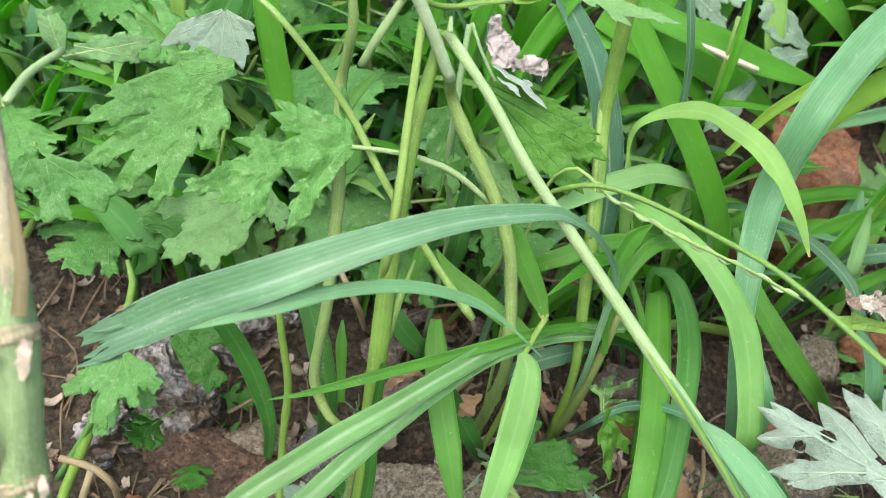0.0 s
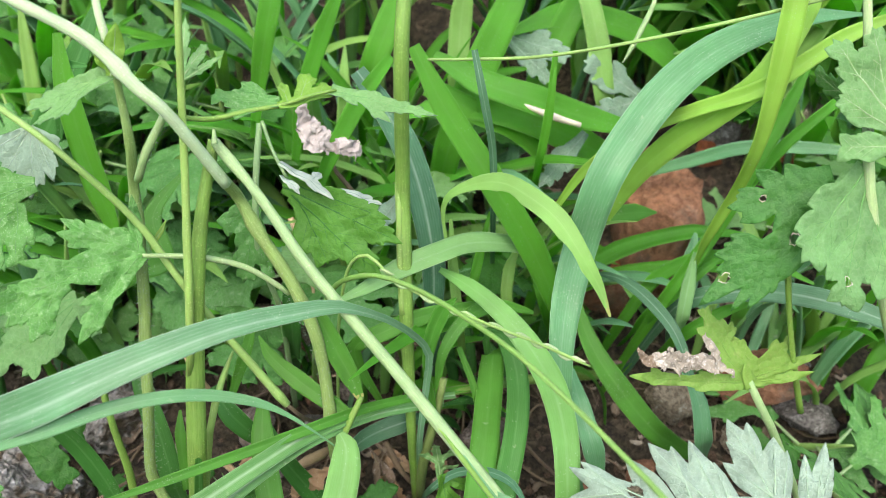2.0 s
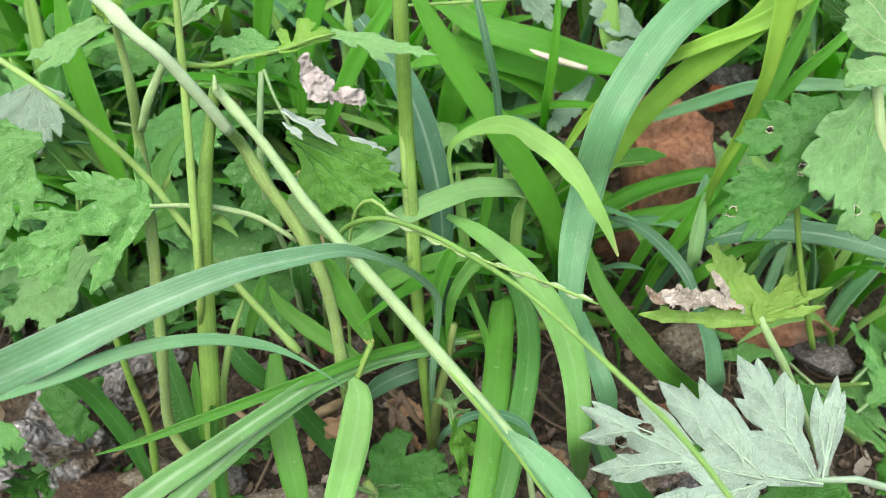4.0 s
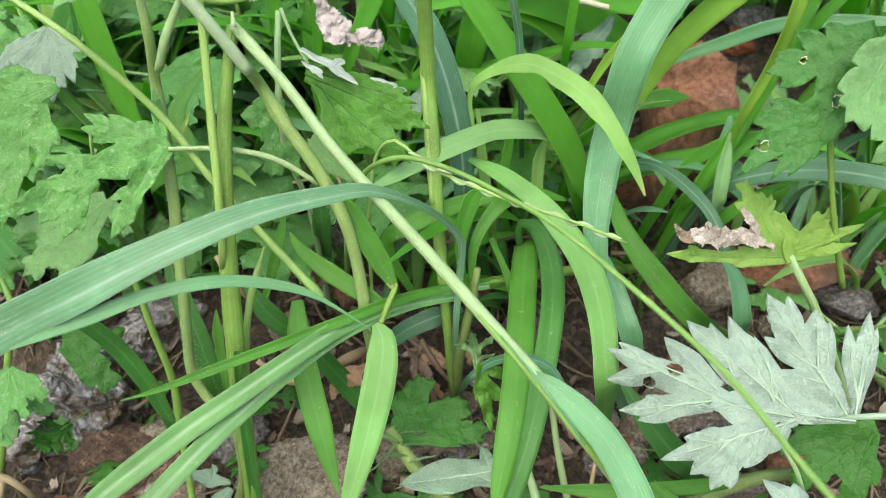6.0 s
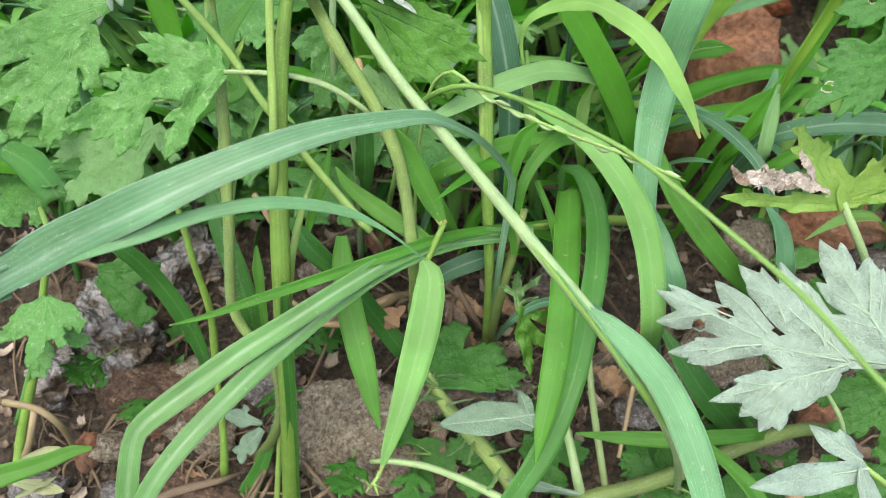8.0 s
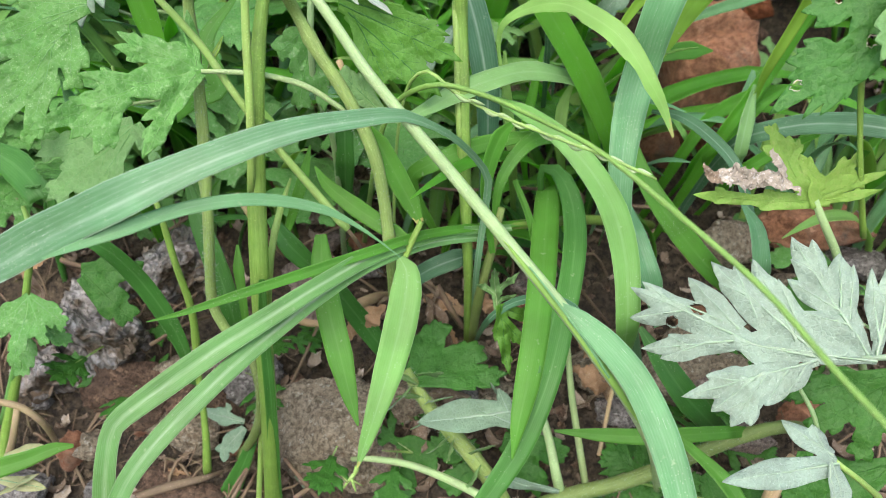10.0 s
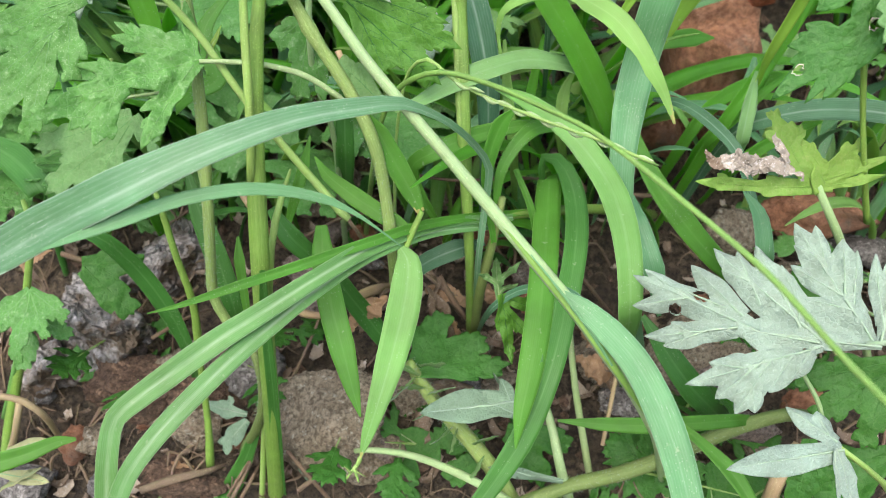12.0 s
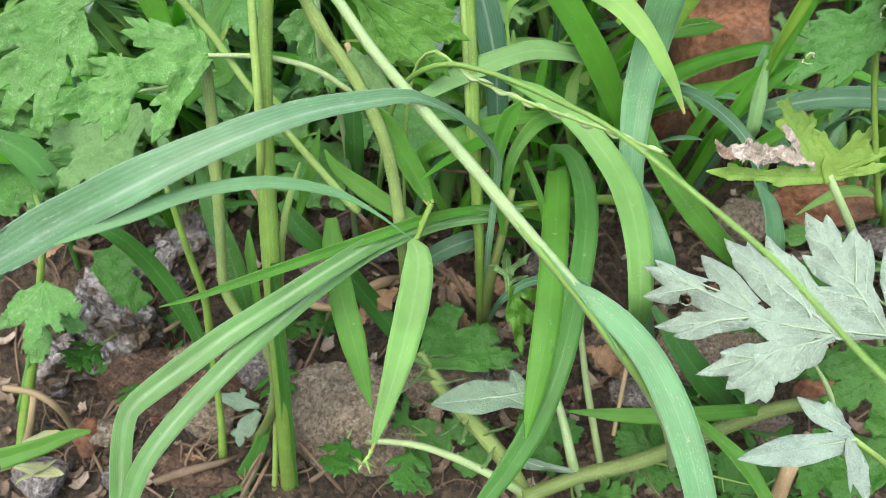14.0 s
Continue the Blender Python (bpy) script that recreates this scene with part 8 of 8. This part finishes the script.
tagged(stem(None, [(-0.0585, 0.3606, 0.1868, 0.0011), (-0.0806, 0.3501, 0.1890, 0.0016), (-0.0922, 0.3402, 0.1830, 0.0013)], "twig", name="dry_twig", seed=227, n=10, sides=7, rough=0.1), "dry brown twig lying on the soil", "twig", "dry twigs on the soil")
tagged(stem(None, [(0.0874, 0.3205, 0.1604, 0.0021), (0.1028, 0.3204, 0.1601, 0.0021), (0.1258, 0.3512, 0.1432, 0.0014)], "twig", name="dry_twig", seed=228, n=10, sides=7, rough=0.1), "dry brown twig lying on the soil", "twig", "dry twigs on the soil")
tagged(stem(None, [(-0.1924, 0.3067, 0.1592, 0.0018), (-0.1833, 0.3073, 0.1563, 0.0020), (-0.1858, 0.3374, 0.1330, 0.0014)], "twig", name="dry_twig", seed=229, n=10, sides=7, rough=0.1), "dry brown twig lying on the soil", "twig", "dry twigs on the soil")
tagged(stem(None, [(-0.1618, 0.2840, 0.1423, 0.0024), (-0.1455, 0.2834, 0.1375, 0.0027), (-0.1469, 0.3227, 0.1209, 0.0019)], "twig", name="dry_twig", seed=230, n=10, sides=7, rough=0.1), "dry brown twig lying on the soil", "twig", "dry twigs on the soil")
tagged(stem(None, [(-0.1217, 0.2651, 0.1125, 0.0017), (-0.1090, 0.2739, 0.1170, 0.0015), (-0.1023, 0.3001, 0.1039, 0.0011)], "twig", name="dry_twig", seed=231, n=10, sides=7, rough=0.1), "dry brown twig lying on the soil", "twig", "dry twigs on the soil")
tagged(stem(None, [(0.0014, 0.2903, 0.1325, 0.0030), (0.0093, 0.2837, 0.1222, 0.0028), (0.0178, 0.2951, 0.1010, 0.0013)], "twig", name="dry_twig", seed=232, n=10, sides=7, rough=0.1), "dry brown twig lying on the soil", "twig", "dry twigs on the soil")
tagged(stem(None, [(-0.0062, 0.2932, 0.1333, 0.0018), (0.0066, 0.2864, 0.1263, 0.0020), (0.0255, 0.3064, 0.1093, 0.0013)], "twig", name="dry_twig", seed=233, n=10, sides=7, rough=0.1), "dry brown twig lying on the soil", "twig", "dry twigs on the soil")
tagged(stem(None, [(-0.0688, 0.2767, 0.1303, 0.0024), (-0.0567, 0.2739, 0.1222, 0.0039), (-0.0424, 0.2760, 0.1197, 0.0020)], "straw", name="straw_stalk", seed=234, n=10, sides=7), "pale dry straw stalk among the stems", "straw", "straw stalks")
tagged(stem(None, [(-0.0395, 0.2747, 0.1269, 0.0019), (-0.0301, 0.2791, 0.1301, 0.0054), (-0.0203, 0.3108, 0.1127, 0.0027)], "straw", name="straw_stalk", seed=235, n=10, sides=7), "pale dry straw stalk among the stems", "straw", "straw stalks")
tagged(stem(None, [(-0.0847, 0.2926, 0.1736, 0.0024), (-0.0753, 0.2868, 0.1608, 0.0029), (-0.0732, 0.3242, 0.1228, 0.0022)], "straw", name="straw_stalk", seed=236, n=10, sides=7), "pale dry straw stalk among the stems", "straw", "straw stalks")
tagged(stem(None, [(-0.0321, 0.3143, 0.1886, 0.0012), (-0.0376, 0.3247, 0.2048, 0.0022), (-0.0454, 0.3338, 0.2190, 0.0029)], "straw", name="straw_stalk", seed=237, n=10, sides=7), "pale dry straw stalk among the stems", "straw", "straw stalks")
tagged(stem(None, [(0.0744, 0.2441, 0.0786, 0.0019), (0.0826, 0.2717, 0.1030, 0.0020), (0.0893, 0.2973, 0.1022, 0.0016)], "straw", name="straw_stalk", seed=238, n=10, sides=7), "pale dry straw stalk among the stems", "straw", "straw stalks")
tagged(stem(None, [(0.1468, 0.2241, 0.1026, 0.0058), (0.1383, 0.2167, 0.0911, 0.0062), (0.1441, 0.2264, 0.0488, 0.0068)], "straw", name="cut_stalk", seed=239, n=8, rough=0.06), "pinkish dry cut stalk standing upright", "stalk")
rock("stone", (0.1765, 0.4574, 0.2288), (0.0140, 0.0100, 0.0109), "stone_grey", "whitish stone in the upper bank", seed=31)
rock("brick_fragment", (0.1706, 0.4466, 0.2194), (0.0113, 0.0073, 0.0069), "brick_red", "orange brick chip in the bank", seed=32, category='brick', group='brick chips')
rock("brick_fragment", (0.2187, 0.4479, 0.2214), (0.0158, 0.0096, 0.0082), "brick_red", "orange brick chip in the bank", seed=33, category='brick', group='brick chips')
rock("brick_fragment", (0.1171, 0.3848, 0.1730), (0.0089, 0.0071, 0.0089), "brick_red", "orange brick chip in the bank", seed=34, category='brick', group='brick chips')
# Added strip, laid here in place of a white worn patch on a grass blade.
tagged(stem(None, [(0.0515, 0.3576, 0.2702, 0.0014), (0.0656, 0.3530, 0.2666, 0.0033), (0.0799, 0.3510, 0.2634, 0.0024)], "husk", name="straw_stalk", seed=267, n=8, sides=7), "pale dry straw stalk among the stems", "straw", "straw stalks")
rock("stone", (-0.1747, 0.2611, 0.0793), (0.0056, 0.0043, 0.0051), "stone_grey", "small whitish pebble beside the rubble", seed=41)
rock("stone", (-0.1104, 0.2752, 0.0918), (0.0156, 0.0106, 0.0109), "stone", "brown stone under the rubble", seed=42)


# ---- dry leaves caught between the stems ----
for n, (a, b, c, wide) in enumerate((
    ((-0.0356, 0.2660, 0.1212), (-0.0270, 0.2600, 0.1361), (-0.0196, 0.2620, 0.1404), 0.0100),
    ((-0.0035, 0.2920, 0.1240), (0.0060, 0.2860, 0.1261), (0.0160, 0.2880, 0.1182), 0.0090),
    ((0.0007, 0.2860, 0.1159), (0.0058, 0.2800, 0.1164), (0.0113, 0.2820, 0.1064), 0.0070),
    ((0.0644, 0.2720, 0.1041), (0.0704, 0.2660, 0.1044), (0.0792, 0.2680, 0.0932), 0.0110),
    ((0.0674, 0.2760, 0.1140), (0.0707, 0.2700, 0.1164), (0.0764, 0.2720, 0.1080), 0.0080),
    ((0.0208, 0.2940, 0.1267), (0.0251, 0.2880, 0.1254), (0.0305, 0.2900, 0.1139), 0.0060),
    ((-0.0591, 0.2720, 0.1309), (-0.0510, 0.2660, 0.1422), (-0.0447, 0.2680, 0.1436), 0.0050),
    ((-0.1721, 0.2690, 0.1440), (-0.1610, 0.2630, 0.1551), (-0.1556, 0.2650, 0.1571), 0.0080),
    ((-0.1205, 0.2400, 0.0533), (-0.1092, 0.2340, 0.0671), (-0.1024, 0.2360, 0.0676), 0.0070),
)):
    dry = crumpled(None, [(*a, wide * 0.35), (*b, wide), (*c, wide * 0.3)], "dead_tan", name="withered_leaf", n=30, cols=12, amount=0.6, seed=500 + n)
    tagged(dry, "dry tan curled leaf caught between the stems", "leaf", "withered leaves")


# ---- grass and herbs further up the bank ----
def tuft(centre, rng, count, tall, mats, lean=(0, 0), wide=0.009, name="grass_tuft", label="dense green grass tuft on the bank", group="grass tufts"):
    x, y = centre
    p = plant(name, (x, y, ground_height(x, y) - 0.004), label, "grass", group)
    for _ in range(count):
        bx, by = x + rng.gauss(0, 0.012), y + rng.gauss(0, 0.012)
        b = Vector((bx, by, ground_height(bx, by) - 0.004))
        turn = rng.uniform(0, 6.283)
        out = Vector((math.cos(turn) + lean[0], math.sin(turn) * 0.7 + lean[1], 0))
        size = tall * rng.uniform(0.6, 1.15)
        flop = rng.uniform(0.25, 0.9)
        w = wide * rng.uniform(0.65, 1.25)
        pts = []
        for k, f in ((0, 0.45), (0.25, 0.8), (0.5, 1.0), (0.75, 0.8), (0.9, 0.4), (1, 0.05)):
            q = b + out * (size * flop * k**1.6) + Vector((0, 0, size * (k - 0.55 * flop * k**2.6)))
            pts.append((*q, w * f))
        d = out.normalized() if out.length > 0.1 else Vector((0, -1, 0))
        blade(p, pts, rng.choice(mats), face=(-d.x * 0.6, -d.y * 0.6 - 0.35, 0.75), fold=rng.uniform(0.1, 0.4), seed=rng.randrange(9999), n=16, cols=4)
    return p


def herb(centre, rng, count, tall, mats, label="green lobed herb growing on the bank", size=0.045):
    x, y = centre
    p = plant("herb", (x, y, ground_height(x, y) - 0.004), label, "herb", "herbs on the bank")
    b = Vector((x, y, ground_height(x, y) - 0.004))
    top = b + Vector((rng.gauss(0, 0.02), rng.gauss(-0.01, 0.02), tall))
    th = min(1.0, size / 0.045) ** 1.6
    stem(p, [(*b, 0.004 * th), (*((b + top) / 2 + Vector((rng.gauss(0, 0.006 * th), 0, 0))), 0.0034 * th), (*top, 0.0012 * th)], "stem", n=10, sides=8)
    for i in range(count):
        k = 0.15 + 0.85 * i / count
        at = b + (top - b) * k
        turn = i * 2.4 + rng.uniform(-0.4, 0.4)
        out = Vector((math.cos(turn), math.sin(turn) * 0.8 - 0.2, rng.uniform(-0.1, 0.5))).normalized()
        side = Vector((0.1, -0.6, 0.8)).cross(out).normalized()
        far = at + out * size * 0.35
        stem(p, [(*at, 0.0018 * th), (*far, 0.0013 * th)], "vein", name="petiole", n=4, sides=6)
        s = size * rng.uniform(0.75, 1.2)
        lobes = [(0, 0, s, 0, s * 0.17)]
        for m, (u, ang, ln) in enumerate(((0.15, 55, 0.55), (0.4, 42, 0.55), (0.62, 32, 0.36))):
            for sg in (1, -1):
                a = radians(ang + rng.uniform(-6, 6)) * sg
                lobes.append((s * u, 0, s * u + s * ln * math.cos(a), s * ln * math.sin(a), s * 0.10))
        m = rng.choice(mats)
        leaf(p, far, out, side, lobes, m, "silver", m, teeth=2 if size > 0.03 else 1, narrow=0.5, curl=(-rng.uniform(0, 6), -2, 0), grid=0.006, seed=rng.randrange(999))


def build_bank():
    rng = random.Random(11)
    green = ["fresh", "fresh", "fresh", "lime", "pale", "blue"]
    spots = []
    for i in range(200):
        y = rng.uniform(0.34, 0.72)
        x = rng.uniform(-0.75, 0.80) * (y - 0.02)
        if 0.075 < x < 0.195 and y < 0.47:
            continue
        spots.append((x, y))
    for x, y in spots:
        far = y > 0.45
        tuft((x, y), rng, rng.randint(6, 9), rng.uniform(0.11, 0.19) if far else rng.uniform(0.08, 0.14), green, lean=(0, -0.35), wide=0.012 if far else 0.009)
    for _ in range(16):
        y = rng.uniform(0.33, 0.47)
        x = rng.uniform(-0.7, 0.0) * y - 0.02
        herb((x, y), rng, rng.randint(4, 6), rng.uniform(0.05, 0.10), ["leaf", "leaf_dark_shaded", "leaf"])
    for x, y in ((0.21, 0.40), (0.25, 0.44), (0.19, 0.32), (0.22, 0.30), (0.17, 0.46), (0.04, 0.40), (0.0, 0.44), (-0.05, 0.38)):
        herb((x, y), rng, 4, rng.uniform(0.03, 0.07), ["leaf", "leaf_dark_shaded", "leaf_pale"])
    for x, y in ((0.06, 0.335), (0.085, 0.345), (0.03, 0.33), (-0.03, 0.335), (-0.07, 0.33), (-0.11, 0.335), (-0.15, 0.33)):
        tuft((x, y), rng, 6, rng.uniform(0.05, 0.09), ["green", "deep", "deep"], wide=0.006, label="short green grass tuft at the foot of the stems", group="short grass tufts")
    for x, y in ((0.165, 0.352), (0.185, 0.345), (0.205, 0.345), (0.05, 0.395), (0.068, 0.385), (0.036, 0.39), (0.028, 0.36), (0.075, 0.36)):
        tuft((x, y), rng, 6, rng.uniform(0.05, 0.10), ["green", "lime", "blue", "pale"], lean=(0.1, 0.1), wide=0.007, label="short bright grass tuft behind the blades", group="short grass tufts")
    for _ in range(22):
        x, y = rng.uniform(0.10, 0.36), rng.uniform(0.475, 0.64)
        tuft((x, y), rng, 8, rng.uniform(0.12, 0.20), ["vivid", "vivid", "fresh", "lime"], lean=(0, -0.3), wide=0.012, label="bright yellow-green grass tuft on the bank")
    # small leaves close to the soil
    for _ in range(30):
        y = rng.uniform(0.215, 0.30)
        x = rng.uniform(-0.16, 0.17)
        if x < -0.04 and rng.random() < 0.75:
            continue
        herb((x, y), rng, 3, rng.uniform(0.010, 0.025), ["leaf_dark_shaded", "leaf_dark_shaded", "leaf_mid"], "small herb close to the soil with shade in its dark green", 0.022)


def build_gravel():
    """Crumbs of soil and small chips, too many to count."""
    rng = random.Random(5)
    verts, faces = [], []
    for _ in range(2600):
        x, y = rng.uniform(-0.30, 0.30), rng.uniform(0.16, 0.50)
        r = 0.0007 + 0.0035 * rng.random() ** 4
        c = Vector((x, y, ground_height(x, y) + 0.012 * noise.noise((x * 14, y * 14, 0.0)) + 0.007 * noise.noise((x * 42, y * 42, 4.0)) + r * 0.4))
        n0 = len(verts)
        for d in ((1, 0, 0), (-1, 0, 0), (0, 1, 0), (0, -1, 0), (0, 0, 1), (0, 0, -1)):
            verts.append(c + Vector(d) * r * rng.uniform(0.6, 1.4) + Vector((rng.uniform(-1, 1), rng.uniform(-1, 1), 0)) * r * 0.3)
        for a, b, e in ((0, 2, 4), (2, 1, 4), (1, 3, 4), (3, 0, 4), (2, 0, 5), (1, 2, 5), (3, 1, 5), (0, 3, 5)):
            faces.append((n0 + a, n0 + b, n0 + e))
    tagged(mesh_part("gravel", verts, faces, [M["clod"]], smooth=False), "brown soil crumbs and small stone chips", "gravel", kind="stuff")


def build_litter():
    """Root fibres, straw bits and stem chips strewn on the soil."""
    rng = random.Random(8)
    verts, faces = [], []
    for _ in range(900):
        x, y = rng.uniform(-0.24, 0.24), rng.uniform(0.17, 0.42)
        turn, ln, r = rng.uniform(0, 6.283), 0.006 + 0.03 * rng.random() ** 2, rng.uniform(0.0002, 0.0008)
        bend = rng.uniform(-1.2, 1.2)
        n0 = len(verts)
        for i in range(6):
            k = i / 5
            a = turn + bend * k
            px, py = x + math.cos(a) * ln * k, y + math.sin(a) * ln * k
            pz = ground_height(px, py) + 0.012 * noise.noise((px * 14, py * 14, 0.0)) + 0.007 * noise.noise((px * 42, py * 42, 4.0)) + 0.002 + 0.006 * math.sin(3.14 * k) * abs(bend)
            for j in range(4):
                g = j * math.pi / 2
                verts.append(Vector((px - math.sin(a) * r * math.cos(g), py + math.cos(a) * r * math.cos(g), pz + r * math.sin(g))))
        for i in range(5):
            for j in range(4):
                q, s = n0 + i * 4 + j, n0 + i * 4 + (j + 1) % 4
                faces.append((q, s, s + 4, q + 4))
    tagged(mesh_part("litter", verts, faces, [M["twig"]], smooth=True), "thin brown root fibres and straw on soil", "litter", kind="stuff")


def build_chaff():
    """Curled bits of dead leaf and split straw between the stems."""
    rng = random.Random(21)
    for name, mat, label, count in (("leaf_bits", "dead", "crumbled brown dead leaf bits on soil", 420), ("chaff", "dead_grey", "pale chaff and split straw on soil", 300)):
        verts, faces = [], []
        for _ in range(count):
            x, y = rng.uniform(-0.24, 0.24), rng.uniform(0.19, 0.42)
            a, ln = rng.uniform(0, 6.283), rng.uniform(0.003, 0.010)
            w = ln * rng.uniform(0.15, 0.5)
            z = ground_height(x, y) + 0.012 * noise.noise((x * 14, y * 14, 0.0)) + 0.007 * noise.noise((x * 42, y * 42, 4.0)) + 0.002
            tilt, roll = rng.uniform(-0.5, 0.5), rng.uniform(0.5, 2.0)
            n0 = len(verts)
            for i in range(5):
                k = i / 4 - 0.5
                for j in range(3):
                    v = (j - 1) * w * (1 - 1.2 * k * k) * rng.uniform(0.7, 1.2)
                    h = z + tilt * ln * k + roll * (ln * k * k + abs(v) * 0.6) + rng.uniform(0, 0.0004)
                    verts.append(Vector((x + math.cos(a) * ln * k - math.sin(a) * v, y + math.sin(a) * ln * k + math.cos(a) * v, h)))
            for i in range(15):
                verts.append(verts[n0 + i] - Vector((0, 0, 0.0002)))
            for i in range(4):
                for j in range(2):
                    q = n0 + i * 3 + j
                    faces += [(q, q + 1, q + 4, q + 3), (q + 15, q + 18, q + 19, q + 16)]
        tagged(mesh_part(name, verts, faces, [M[mat]]), label, "litter", kind="stuff")


def build_rubble():
    """Loose rubble on the bank between the stems."""
    rng = random.Random(33)
    kinds = (("stone", "stone", "tan rubble stone lying on the soil", "stone"), ("stone", "stone_pink", "pinkish grey rubble stone lying on the soil", "stone"),
             ("stone", "stone_grey", "pale grey rubble stone lying on the soil", "stone"), ("brick_fragment", "brick", "reddish brown brick crumb lying on the soil", "brick"))
    for i in range(64):
        x, y = rng.uniform(-0.17, 0.21), rng.uniform(0.235, 0.36)
        r = rng.uniform(0.005, 0.013)
        name, mat, label, kind = kinds[rng.choice((0, 0, 1, 1, 2, 3))]
        rock(name, (x, y, ground_height(x, y) + r * 0.25), (r * rng.uniform(0.9, 1.5), r * rng.uniform(0.8, 1.2), r * rng.uniform(0.6, 0.9)), mat, label, (rng.uniform(0, 40), rng.uniform(0, 40), rng.uniform(0, 180)), 300 + i, 0.3, 10, 4, kind, "loose rubble", 0.1)


build_bank()
build_rubble()
build_chaff()
build_gravel()
build_litter()
